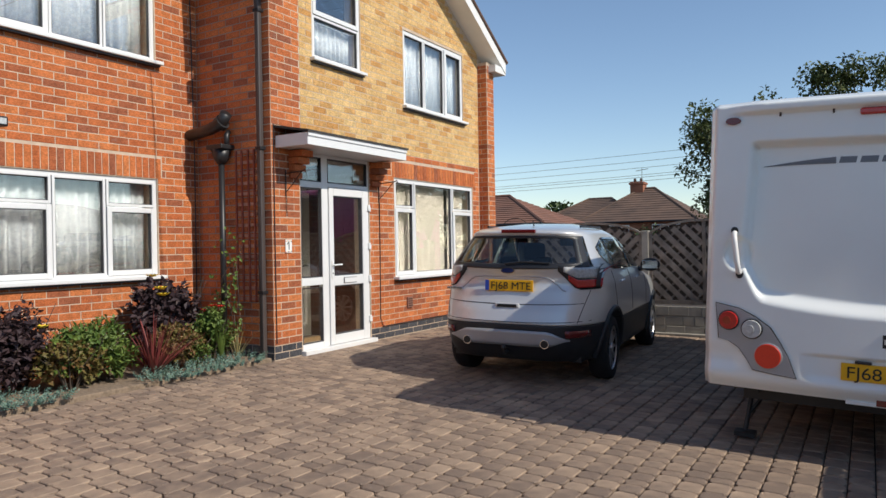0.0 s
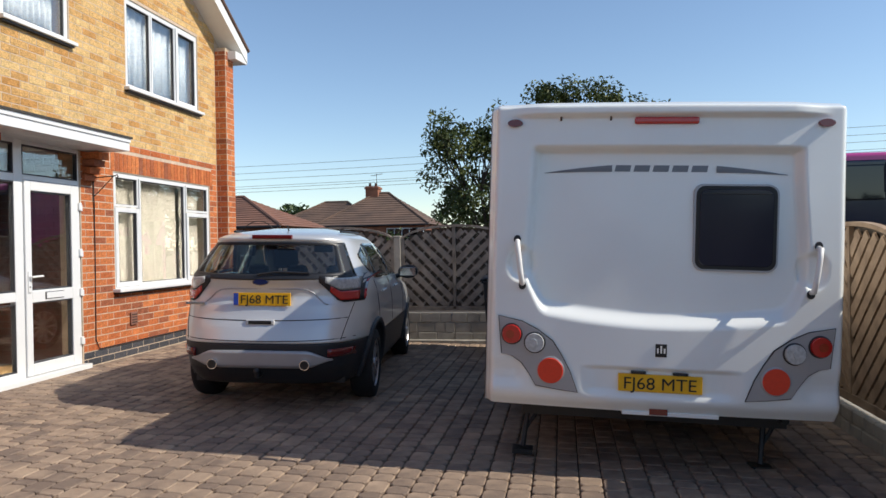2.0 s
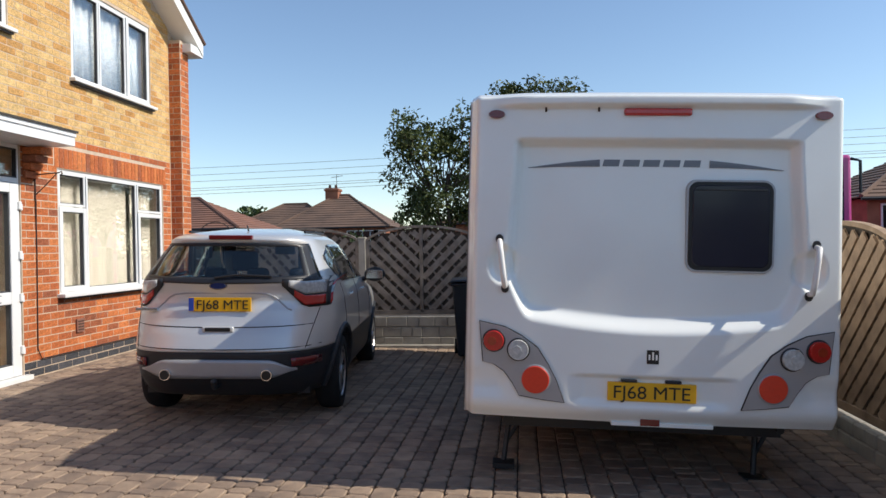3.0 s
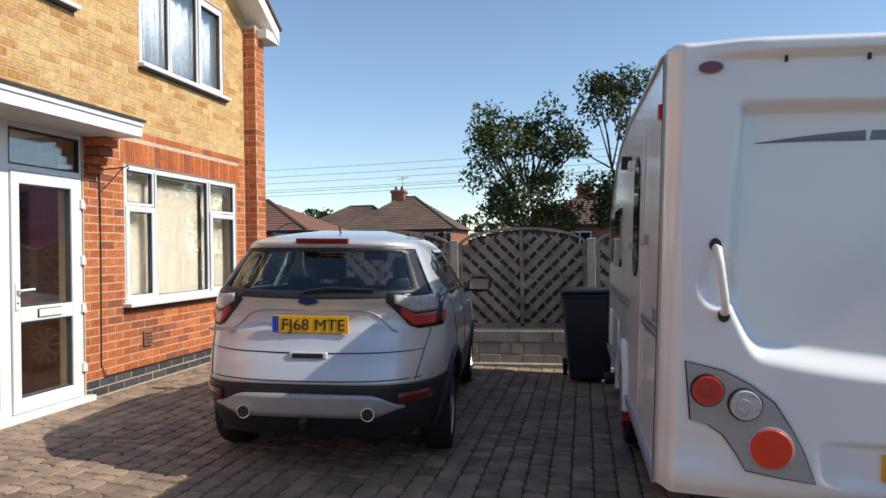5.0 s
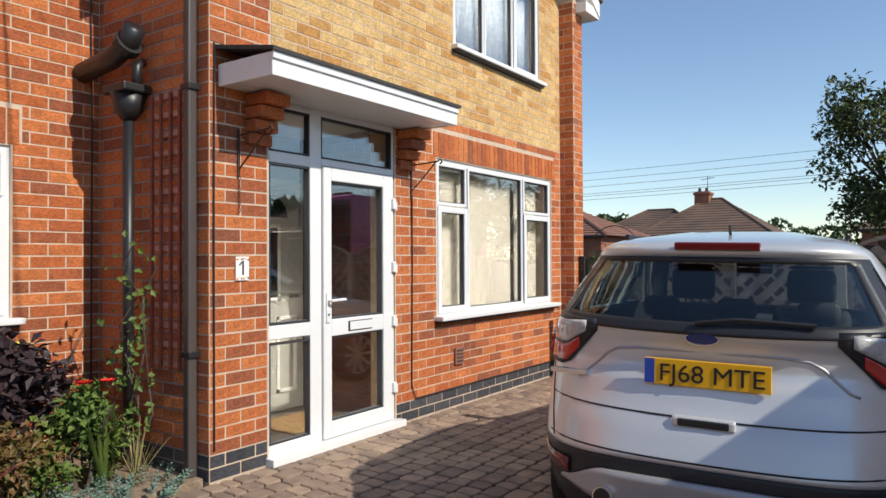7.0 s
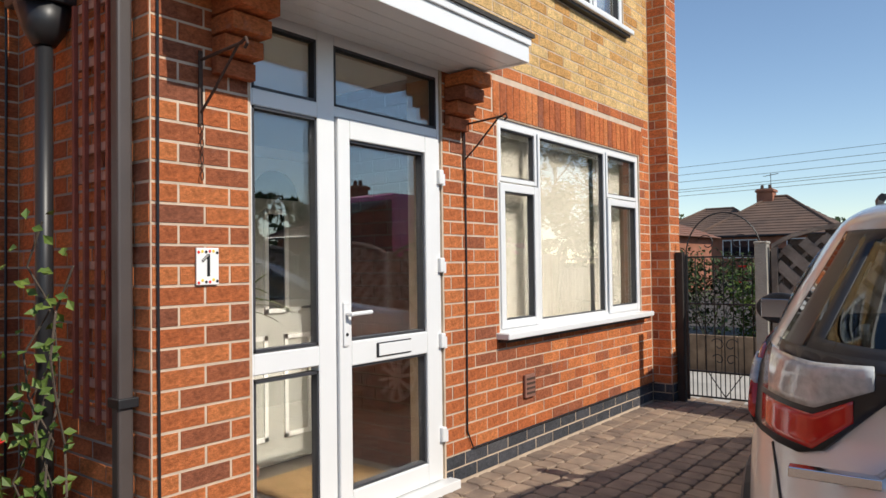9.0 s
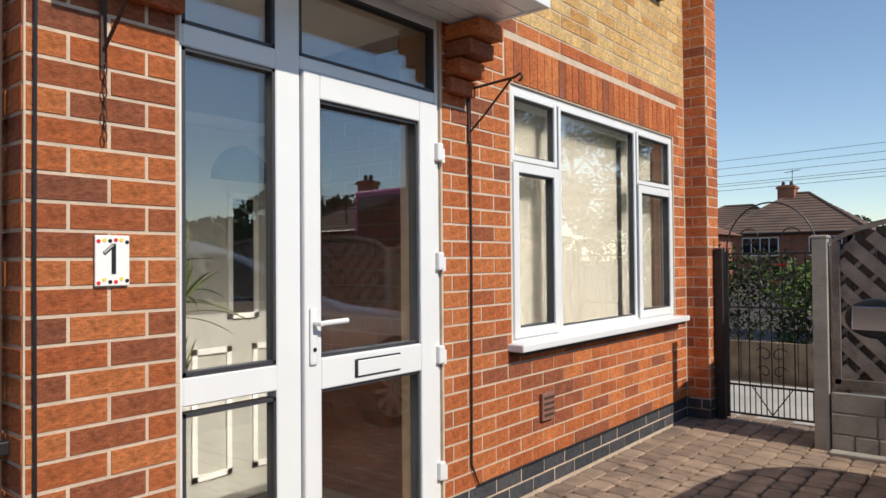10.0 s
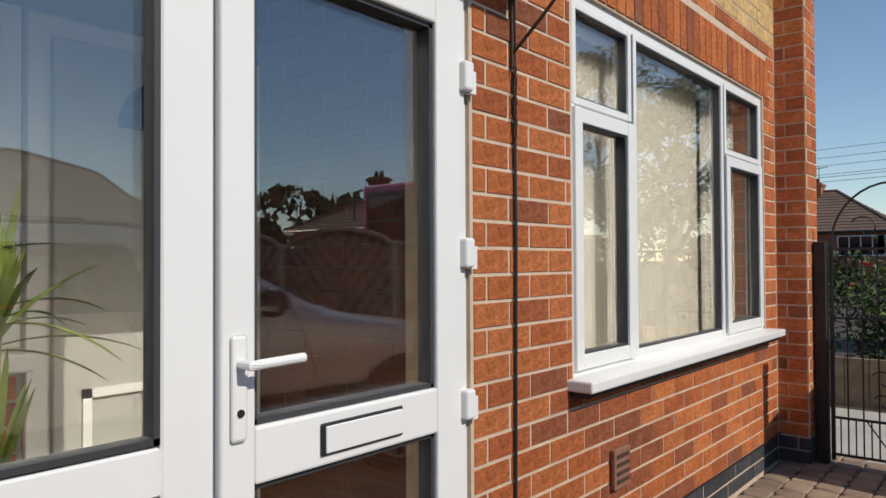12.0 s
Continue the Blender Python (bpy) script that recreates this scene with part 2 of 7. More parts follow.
def add_tube(bm, pts, r, n=8, r1=None):
    """A round bar along points, closed at both ends."""
    pts = [Vector(p) for p in pts]
    rings = []
    for i, p in enumerate(pts):
        d = (pts[min(i + 1, len(pts) - 1)] - pts[max(i - 1, 0)]).normalized()
        a = d.orthogonal().normalized()
        if i and rings:
            a = (last - d * last.dot(d)).normalized()
        last = a
        c = d.cross(a)
        k = r if r1 is None else r + (r1 - r) * i / (len(pts) - 1)
        rings.append([bm.verts.new(p + (a * math.cos(t) + c * math.sin(t)) * k) for t in [2 * math.pi * j / n for j in range(n)]])
    for q, w in zip(rings, rings[1:]):
        for j in range(n):
            bm.faces.new((q[j], q[(j + 1) % n], w[(j + 1) % n], w[j]))
    bm.faces.new(rings[0][::-1])
    bm.faces.new(rings[-1])


def tube(pts, r, n=8, r1=None):
    bm = bmesh.new()
    add_tube(bm, pts, r, n, r1)
    return bm


def disc(r, depth, n=32, axis="y"):
    """A short cylinder about an axis, from 0 to depth, its rim slightly rounded."""
    bm = bmesh.new()
    prof = [(r, 0), (r, depth * 0.75), (r * 0.95, depth)]
    rings = []
    for rr, d in prof:
        rings.append([bm.verts.new((rr * math.cos(2 * math.pi * j / n), d, rr * math.sin(2 * math.pi * j / n))) for j in range(n)])
    for q, w in zip(rings, rings[1:]):
        for j in range(n):
            bm.faces.new((q[j], w[j], w[(j + 1) % n], q[(j + 1) % n]))
    bm.faces.new(rings[0])
    bm.faces.new(rings[-1][::-1])
    if axis == "x":
        bmesh.ops.rotate(bm, verts=bm.verts, cent=(0, 0, 0), matrix=Matrix.Rotation(-math.pi / 2, 3, "Z"))
    bmesh.ops.recalc_face_normals(bm, faces=bm.faces)
    return bm


def moved(bm, x, y, z):
    bmesh.ops.translate(bm, verts=bm.verts, vec=(x, y, z))
    return bm


def text_part(name, body, size, m, material, parent, depth=0.002, width=None):
    """Writing as flat solid letters, its baseline centre at m."""
    cu = bpy.data.curves.new(name, "FONT")
    cu.body, cu.size, cu.extrude, cu.align_x = body, size, depth, "CENTER"
    tmp = new(name, cu)
    bpy.context.view_layer.update()
    me = bpy.data.meshes.new_from_object(tmp.evaluated_get(bpy.context.evaluated_depsgraph_get()))
    bpy.data.objects.remove(tmp)
    if width:
        xs = [v.co.x for v in me.vertices]
        k = width / (max(xs) - min(xs))
        c = (max(xs) + min(xs)) / 2
        for v in me.vertices:
            v.co.x = (v.co.x - c) * k
    me.materials.clear()
    me.materials.append(material)
    ob = new(name, me)
    ob.parent = parent
    ob.matrix_basis = m
    return ob


def slab_cut(lo, hi, cuts):
    """The stretches of lo..hi that lie outside the cuts."""
    out = []
    for a, b in sorted(cuts):
        if a > lo:
            out.append((lo, min(a, hi)))
        lo = max(lo, b)
        if lo >= hi:
            break
    if lo < hi:
        out.append((lo, hi))
    return [(a, b) for a, b in out if b - a > 0.02]


def wall_core(name, p0, along, inward, length, z0, top, holes, thick, material, label):
    """A wall with real openings. along and inward are unit steps; holes are (a0, a1, z0, z1); top is a height or a function of a."""
    edges = sorted({0.0, length, *[h[0] for h in holes], *[h[1] for h in holes]})
    if callable(top):
        edges = sorted({*edges, length / 2})
    bm = bmesh.new()
    A, I = Vector(along), Vector(inward)
    tf = top if callable(top) else (lambda a: top)
    for a, b in zip(edges, edges[1:]):
        cuts = [(h[2], h[3]) for h in holes if h[0] <= a + 1e-6 and h[1] >= b - 1e-6]
        spans = slab_cut(z0, 99, cuts)
        for lo, hi in spans:
            ta, tb = (tf(a), tf(b)) if hi > 50 else (hi, hi)
            q = [Vector(p0) + A * s + I * d + Vector((0, 0, z)) for s, d, z in ((a, 0, lo), (b, 0, lo), (b, thick, lo), (a, thick, lo), (a, 0, ta), (b, 0, tb), (b, thick, tb), (a, thick, ta))]
            v = [bm.verts.new(x) for x in q]
            for f in ((3, 2, 1, 0), (4, 5, 6, 7), (0, 1, 5, 4), (1, 2, 6, 5), (2, 3, 7, 6), (3, 0, 4, 7)):
                bm.faces.new([v[i] for i in f])
    bmesh.ops.recalc_face_normals(bm, faces=bm.faces)
    ob = link(name, bm, material)
    return tagged(ob, label, "wall", kind="structure")


COURSE, BRICK, JOINT = 0.086, 0.248, 0.0105


def brick_rows(length, z0, z1, holes, top=None, phase=0.0, jitter=0.0015, zone=None):
    """Stretcher bond: (a0, a1, z0, z1, proud) of each brick of a wall, cut at its openings."""
    rnd = random.Random(5)
    out, k = [], 0
    z = z0
    while z < z1 - 0.02:
        zt = min(z + COURSE, z1)
        lim = length
        cuts = [(h[0] - JOINT, h[1] + JOINT) for h in holes if h[2] < zt - 0.02 and h[3] > z + 0.02]
        off = phase + (BRICK / 2 if round((z - z0) / COURSE) % 2 else 0)
        a = -off
        while a < lim:
            for c, d in slab_cut(max(a, 0), min(a + BRICK, lim), cuts):
                if d - c > 0.03 and (top is None or zt < top((c + d) / 2)):
                    out.append((c + JOINT / 2, d - JOINT / 2, z + JOINT / 2, zt - JOINT / 2, rnd.uniform(0.002, 0.002 + 2 * jitter)))
            a += BRICK
        z += COURSE
    return out


def brick_mesh(name, rows, p0, along, outward, material, parent):
    """Many bricks, each with its own edges, as one mesh."""
    verts, faces = [], []
    P, A, O = Vector(p0), Vector(along), Vector(outward)
    flip = A.cross(Vector((0, 0, 1))).dot(O) < 0
    for a0, a1, z0, z1, d in rows:
        n = len(verts)
        for dd, e in ((0.0, 0.0), (d, 0.0015)):
            for a, z in ((a0 + e, z0 + e), (a1 - e, z0 + e), (a1 - e, z1 - e), (a0 + e, z1 - e)):
                verts.append(P + A * a + O * dd + Vector((0, 0, z)))
        fs = [(4, 5, 6, 7), (0, 1, 5, 4), (1, 2, 6, 5), (2, 3, 7, 6), (3, 0, 4, 7)]
        for f in fs:
            f = f[::-1] if flip else f
            faces.append(tuple(n + i for i in f))
    me = bpy.data.meshes.new(name)
    me.from_pydata(verts, [], faces)
    me.materials.append(material)
    ob = new(name, me)
    ob.parent = parent
    ob["kind"] = "stuff"
    return ob


_brick_data = {}


def brick_objects(rows, p0, along, outward, material, parent):
    """Bricks that stand as objects of their own; alike ones share a mesh."""
    P, A, O = Vector(p0), Vector(along), Vector(outward)
    flip = A.cross(Vector((0, 0, 1))).dot(O) < 0
    for a0, a1, z0, z1, d in rows:
        key = (round(a1 - a0, 3), round(z1 - z0, 3), tuple(A), tuple(O), material.name)
        if key not in _brick_data:
            w, h, e = a1 - a0, z1 - z0, 0.0015
            vs = [A * a + O * dd + Vector((0, 0, z)) for dd, q in ((-0.002, 0.0), (0.006, e)) for a, z in ((q, q), (w - q, q), (w - q, h - q), (q, h - q))]
            fs = [(4, 5, 6, 7), (0, 1, 5, 4), (1, 2, 6, 5), (2, 3, 7, 6), (3, 0, 4, 7)]
            me = bpy.data.meshes.new("brick")
            me.from_pydata(vs, [], [f[::-1] if flip else f for f in fs])
            me.materials.append(material)
            _brick_data[key] = me
        ob = new("brick", _brick_data[key])
        ob.parent = parent
        ob.location = P + A * a0 + O * (d - 0.006) + Vector((0, 0, z0))


# ---- ground ----
def make_ground():
    bm = bmesh.new()
    xs = [-900, -60, -6.95, 2.5, 60, 900]
    ys = [-900, -60, 12.6, 60, 900]
    zz = {x: (ground_z(x) - 0.03) for x in xs}
    g = [[bm.verts.new((x, y, zz[x])) for y in ys] for x in xs]
    for i in range(len(xs) - 1):
        for j in range(len(ys) - 1):
            bm.faces.new((g[i][j], g[i + 1][j], g[i + 1][j + 1], g[i][j + 1]))
    return tagged(link("ground", bm, M_joint), "dark sandy ground sheet under and beyond the drive", "ground", kind="structure")


ground = make_ground()
pavement = tagged(new("pavement"), "block-paved drive in weathered brown and buff setts", "pavement", kind="structure")


def paver_rows():
    """Columns of setts that run up the drive, of several lengths, staggered."""
    rnd = random.Random(11)
    out = []
    x = -6.93
    while x < 2.6:
        d = 0.145
        y = -3.0 - rnd.uniform(0, 0.2)
        while y < 12.55:
            w = rnd.choice((0.10, 0.135, 0.14, 0.175, 0.20))
            out.append((x, x + d, y, y + w, rnd.uniform(-0.0015, 0.0015), rnd.uniform(-0.007, 0.007), rnd.uniform(-0.007, 0.007)))
            y += w
        x += d
    return out


def paver_points(a, b, y0, y1, dz, tx, ty, ox=0.0, oy=0.0, oz=0.0):
    gx, gy, e, c = 0.0035, 0.0065, 0.006, 0.020
    cx, cy = (a + b) / 2, (y0 + y1) / 2
    pts = []
    for q, z in ((0.0, -0.028), (0.0, -0.006), (e, 0.0)):
        l, r, f, k = a + gx + q, b - gx - q, y0 + gy + q, y1 - gy - q
        for x, y in ((l + c, f), (r - c, f), (r, f + c), (r, k - c), (r - c, k), (l + c, k), (l, k - c), (l, f + c)):
            pts.append((x - ox, y - oy, ground_z(x) + z + dz + (x - cx) * tx + (y - cy) * ty - oz))
    return pts


PAVER_FACES = [tuple(range(16, 24))] + [(i + j, (i + 1) % 8 + j, (i + 1) % 8 + j + 8, i + j + 8) for j in (0, 8) for i in range(8)]

# ---- house ----
WX, LX, Y0, Y1, RIDGE_Y, EAVES, PITCH = -6.95, -8.25, 7.0, 12.5, 9.75, 4.62, 0.62


def gable(y):
    return EAVES + 0.1 + (2.85 - abs(y - RIDGE_Y)) * PITCH


DOOR = (7.49, 8.90, 0.0, 2.58)
WIN = (9.53, 11.955, 0.875, 2.378)
UPWIN = (9.83, 11.66, 3.50, 4.69)
UPSMALL = (7.76, 8.76, 3.78, 4.95)
LWIN = (4.42, 6.38, 1.03, 2.21)
LUP = (4.42, 6.38, 3.62, 4.86)
fh = [(a - Y0, b - Y0, c, d) for a, b, c, d in (DOOR, WIN, UPWIN, UPSMALL)]
lh = [(Y0 - b, Y0 - a, c, d) for a, b, c, d in (LWIN, LUP)]
wall_front = wall_core("wall_front", (WX, Y0, 0), (0, 1, 0), (-1, 0, 0), Y1 - Y0, -0.15, lambda a: gable(Y0 + a), fh, 0.28, M_mortar, "gabled front wall in red and buff brick")
wall_return = wall_core("wall_return", (WX - 0.28, Y0, 0), (-1, 0, 0), (0, 1, 0), -0.28 - LX + WX, -0.15, EAVES + 0.2, [], 0.28, M_mortar_shade, "short return wall in red brick, in shade")
wall_left = wall_core("wall_left", (LX, Y0, 0), (0, -1, 0), (-1, 0, 0), 7.5, -0.15, 5.05, lh, 0.28, M_mortar, "set-back front wall in red brick with two windows")
for nm, b in (("wall_side", (-14.0, WX - 0.28, Y1 - 0.28, Y1, -0.15, EAVES + 0.15)), ("wall_back", (-14.28, -14.0, -0.5, Y1, -0.15, 5.0)), ("wall_end", (-14.0, LX - 0.28, -0.5, -0.22, -0.15, 5.0)), ("wall_inner", (-14.0, WX - 1.6, 9.10, 9.2, 0.0, 4.6))):
    tagged(link(nm, box(*b), M_plaster), "plain rendered wall closing the house", "wall", kind="structure")
tagged(link("floor_left", box(-14.0, LX - 0.28, -0.2, Y0, -0.1, 0.02), M_plaster), "plain floor inside the set-back wing", "floor", kind="structure")
tagged(link("floor_ground", box(-14.0, WX - 0.28, Y0 + 0.2, Y1 - 0.28, -0.1, 0.02), M_floor), "plain floor inside the house", "floor", kind="structure")
tagged(link("floor_upper_left", box(-14.0, LX - 0.29, -0.2, Y0, 2.62, 2.80), M_plaster), "plain floor between the storeys of the wing", "floor", kind="structure")
tagged(link("floor_upper", box(-14.0, WX - 0.29, Y0 + 0.2, Y1 - 0.28, 2.62, 2.80), M_plaster), "plain floor between the storeys", "floor", kind="structure")
tagged(link("ceiling", box(-14.0, LX - 0.3, -0.2, Y1 - 0.28, 4.95, 5.0), M_plaster), "plain ceiling of the upper storey", "ceiling", kind="structure")

# bricks of the front
P_F, A_F, O_F = (WX, Y0, 0), (0, 1, 0), (1, 0, 0)
PLINTH, BUFF_Z = 2 * COURSE, 32 * COURSE
SOLDIER = (9.47 - Y0, 12.02 - Y0, 2.388, 2.388 + 0.245)
NEAR = (0.0, 2.75)
red_rows = brick_rows(5.2, PLINTH, BUFF_Z, fh + [SOLDIER])
near_rows = [r for r in red_rows if NEAR[0] <= (r[0] + r[1]) / 2 <= NEAR[1] and r[2] < 2.25]
far_rows = [r for r in red_rows if r not in near_rows]
pier_rows = [r for r in brick_rows(0.51, BUFF_Z, 6.4, [], top=lambda a: gable(Y0 + a) - 0.12)]
buff_rows = [(a + 0.51, b + 0.51, c, d, e) for a, b, c, d, e in brick_rows(4.70, BUFF_Z, 6.4, [(h[0] - 0.51, h[1] - 0.51, h[2], h[3]) for h in fh], top=lambda a: gable(Y0 + a + 0.51) - 0.12)]
brick_mesh("red_brickwork", far_rows + pier_rows, P_F, A_F, O_F, M_red, wall_front)
brick_mesh("buff_brickwork", buff_rows, P_F, A_F, O_F, M_buff, wall_front)
brick_mesh("plinth_brickwork", brick_rows(5.2, 0.0, PLINTH, [fh[0]]), P_F, A_F, O_F, M_blue, wall_front)
sold = []
a = SOLDIER[0]
while a < SOLDIER[1] - 0.05:
    sold.append((a + 0.005, a + 0.08, SOLDIER[2], SOLDIER[3] - 0.008, 0.007))
    a += 0.086
brick_mesh("soldier_course", sold, P_F, A_F, O_F, M_red, wall_front)
rr = brick_rows(-LX + WX, PLINTH, EAVES + 0.1, [])
brick_objects(rr, (WX, Y0, 0), (-1, 0, 0), (0, -1, 0), M_red1, wall_return)
brick_mesh("return_plinth", brick_rows(-LX + WX, 0.0, PLINTH, []), (WX, Y0, 0), (-1, 0, 0), (0, -1, 0), M_blue, wall_return)
LS = (Y0 - LWIN[1] - 0.06, Y0 - LWIN[0] + 0.06, 2.22, 2.22 + 0.25)
brick_mesh("left_brickwork", brick_rows(7.4, 0.0, 5.0, lh + [LS]), (LX, Y0, 0), (0, -1, 0), (1, 0, 0), M_red, wall_left)
sold, a = [], LS[0]
while a < LS[1] - 0.05:
    sold.append((a + 0.005, a + 0.08, LS[2], LS[3] - 0.008, 0.007))
    a += 0.086
brick_mesh("left_soldier_course", sold, (LX, Y0, 0), (0, -1, 0), (1, 0, 0), M_red, wall_left)

# pilaster at the far corner
pil = link("pilaster", box(WX - 0.2, WX + 0.19, 12.22, 12.49, -0.15, EAVES + 0.05), M_mortar)
tagged(pil, "red brick pilaster at the corner of the gable", "pilaster", kind="structure")
pr = brick_rows(0.27, PLINTH, EAVES, [], phase=0.1)
brick_mesh("pilaster_front", pr, (WX + 0.19, 12.22, 0), (0, 1, 0), (1, 0, 0), M_red, pil)
brick_mesh("pilaster_side", brick_rows(0.19, PLINTH, EAVES, [], phase=0.06), (WX, 12.22, 0), (1, 0, 0), (0, -1, 0), M_red, pil)
brick_mesh("pilaster_plinth", brick_rows(0.27, 0, PLINTH, []), (WX + 0.2, 12.22, 0), (0, 1, 0), (1, 0, 0), M_blue, pil)
brick_mesh("pilaster_plinth_side", brick_rows(0.2, 0, PLINTH, []), (WX, 12.21, 0), (1, 0, 0), (0, -1, 0), M_blue, pil)


def roof_slope(name, y_low, y_high, z_low, z_high, x0, x1):
    """Courses of lapped tiles on one slope."""
    bm = bmesh.new()
    n = 16
    for i in range(n):
        for k in range(int((x1 - x0) / 0.3)):
            xa, xb = x0 + 0.3 * k + 0.004, x0 + 0.3 * k + 0.296
            t0, t1 = i / n, (i + 1.15) / n
            ya, yb = y_low + (y_high - y_low) * t0, y_low + (y_high - y_low) * min(t1, 1)
            za, zb = z_low + (z_high - z_low) * t0 + 0.035, z_low + (z_high - z_low) * min(t1, 1) + 0.012
            v = [bm.verts.new(p) for p in ((xa, ya, za), (xb, ya, za), (xb, yb, zb), (xa, yb, zb), (xa, ya, za - 0.03), (xb, ya, za - 0.03))]
            bm.faces.new(v[:4])
            bm.faces.new((v[4], v[5], v[1], v[0]))
    return tagged(link(name, bm, M_tile), "brown tiled roof slope of the gable", "roof", kind="structure")


zr = gable(RIDGE_Y) + 0.08
roof_slope("roof_north", 12.72, RIDGE_Y, gable(12.72) + 0.08, zr, -14.0, -6.62)
roof_slope("roof_south", 6.78, RIDGE_Y, gable(6.78) + 0.08, zr, -14.0, -6.62)
roof_left = link("roof_left", box(-8.6, -7.75, -0.5, 6.95, 5.0, 5.08), M_tile)
tagged(roof_left, "tiled eaves of the set-back wing", "roof", kind="structure")
barge = thing("bargeboard", pose(0, 0, 0), "white plastic bargeboards along the gable with box end", "bargeboard", kind="structure")
for sgn in (1, -1):
    bm = bmesh.new()
    for y0, y1 in ((RIDGE_Y, RIDGE_Y + sgn * 2.95),):
        v = []
        for x in (-6.62, -6.60):
            for y, dz in ((y0, -0.13), (y0, 0.09), (y1, 0.09), (y1, -0.13)):
                v.append(bm.verts.new((x, y, gable(y) + dz)))
        for f in ((0, 1, 2, 3), (7, 6, 5, 4), (0, 4, 5, 1), (1, 5, 6, 2), (2, 6, 7, 3), (3, 7, 4, 0)):
            bm.faces.new([v[i] for i in f])
        s = [bm.verts.new((x, y, gable(y) - 0.125)) for x, y in ((-6.95, y0), (-6.61, y0), (-6.61, y1), (-6.95, y1))]
        bm.faces.new(s)
    bmesh.ops.recalc_face_normals(bm, faces=bm.faces)
    part("board", bm, M_white, barge)
part("box_end", box(-6.95, -6.615, 12.30, 12.72, gable(12.7) - 0.16, gable(12.7) - 0.03, 0.005), M_white, barge)
part("verge", tube([(-6.60, RIDGE_Y, gable(RIDGE_Y) + 0.1), (-6.60, 12.74, gable(12.74) + 0.1)], 0.035, 8), M_tile, barge, "row of clay verge tiles")


# ---- windows ----
def curtain(name, x, y0, y1, z0, z1, material, waves, amp, parent):
    bm = bmesh.new()
    n = int(waves * 10)
    rnd = random.Random(int(y0 * 100))
    ph = rnd.uniform(0, 6)
    cols = []
    for i in range(n + 1):
        t = i / n
        y = y0 + (y1 - y0) * t
        dx = amp * math.sin(2 * math.pi * waves * t + ph + 1.2 * math.sin(5 * t + ph)) * (0.7 + 0.3 * math.sin(11 * t))
        cols.append([bm.verts.new((x + dx * (1.0 if k else 0.6), y, z)) for k, z in enumerate((z1, (z0 + z1) / 2, z0))])
    for a, b in zip(cols, cols[1:]):
        for k in range(2):
            bm.faces.new((a[k], b[k], b[k + 1], a[k + 1]))
    ob = part(name, bm, material, parent, smooth=True)
    sol = ob.modifiers.new("thick", "SOLIDIFY")
    sol.thickness = 0.003
    return ob


def window(name, x, rect, lights, label, sill=0.10):
    """A white plastic window: rect (y0, y1, z0, z1); lights (y0, y1, z0, z1, opens). Its front face is at x."""
    y0, y1, z0, z1 = rect
    w = thing(name, pose(0, 0, 0), label, "window", kind="structure")
    f = 0.045
    bm = bmesh.new()
    add_box(bm, x - 0.07, x, y0, y0 + f, z0, z1)
    add_box(bm, x - 0.07, x, y1 - f, y1, z0, z1)
    add_box(bm, x - 0.069, x - 0.001, y0 + f, y1 - f, z1 - f, z1)
    add_box(bm, x - 0.069, x - 0.001, y0 + f, y1 - f, z0, z0 + f)
    part("window_frame", bm, M_upvc, w)
    for a, b, c, d, opens in lights:
        k = 0.058 if opens else 0.03
        p = 0.016 if opens else 0.004
        bm = bmesh.new()
        A, B, C, D = a + 0.006, b - 0.006, c + 0.006, d - 0.006
        add_box(bm, x - 0.06, x + p, A, A + k, C, D)
        add_box(bm, x - 0.06, x + p, B - k, B, C, D)
        add_box(bm, x - 0.059, x + p - 0.002, A + k, B - k, D - k, D)
        add_box(bm, x - 0.059, x + p - 0.002, A + k, B - k, C, C + k)
        s = part("sash" if opens else "bead", bm, M_upvc, w)
        bv = s.modifiers.new("edge", "BEVEL")
        bv.width, bv.segments = 0.004, 2
        bm = bmesh.new()
        gk = 0.008
        for q in ((A + k, A + k + gk, C + k, D - k), (B - k - gk, B - k, C + k, D - k), (A + k, B - k, C + k, C + k + gk), (A + k, B - k, D - k - gk, D - k)):
            add_box(bm, x - 0.045, x + p - 0.012, *q)
        part("gasket", bm, M_upvc_grey, w)
        for gx in (x - 0.030, x - 0.050):
            g = part("pane", box(gx - 0.004, gx, A + k, B - k, C + k, D - k), M_glass, w)
            g.visible_shadow = False
    if sill:
        part("window_sill", box(x - 0.02, x + sill, y0 - 0.05, y1 + 0.06, z0 - 0.028, z0 + 0.016, 0.008), M_upvc, w)
        part("sill_mortar", box(x - 0.02, x + sill - 0.03, y0 - 0.03, y1 + 0.03, z0 - 0.050, z0 - 0.029), M_black, w)
    return w


WF = WX - 0.014
w1 = window("window_1", WF, WIN, [(9.55, 10.075, 1.935, 2.35, 0), (9.55, 10.075, 0.905, 1.935, 1), (10.085, 11.25, 0.905, 2.35, 0), (11.26, 11.935, 1.935, 2.35, 0), (11.26, 11.935, 0.905, 1.935, 1)], "white plastic front window with cream vertical blinds", 0.12)
w2 = window("window_2", WF, UPWIN, [(9.85, 10.43, 3.53, 4.66, 0), (10.43, 11.05, 3.53, 4.66, 0), (11.05, 11.64, 3.53, 4.66, 1)], "white plastic upstairs window with net curtains", 0.10)
w3 = window("window_3", WF, UPSMALL, [(7.78, 8.74, 4.37, 4.92, 1), (7.78, 8.74, 3.81, 4.37, 0)], "small white plastic upstairs window with gathered curtain", 0.10)
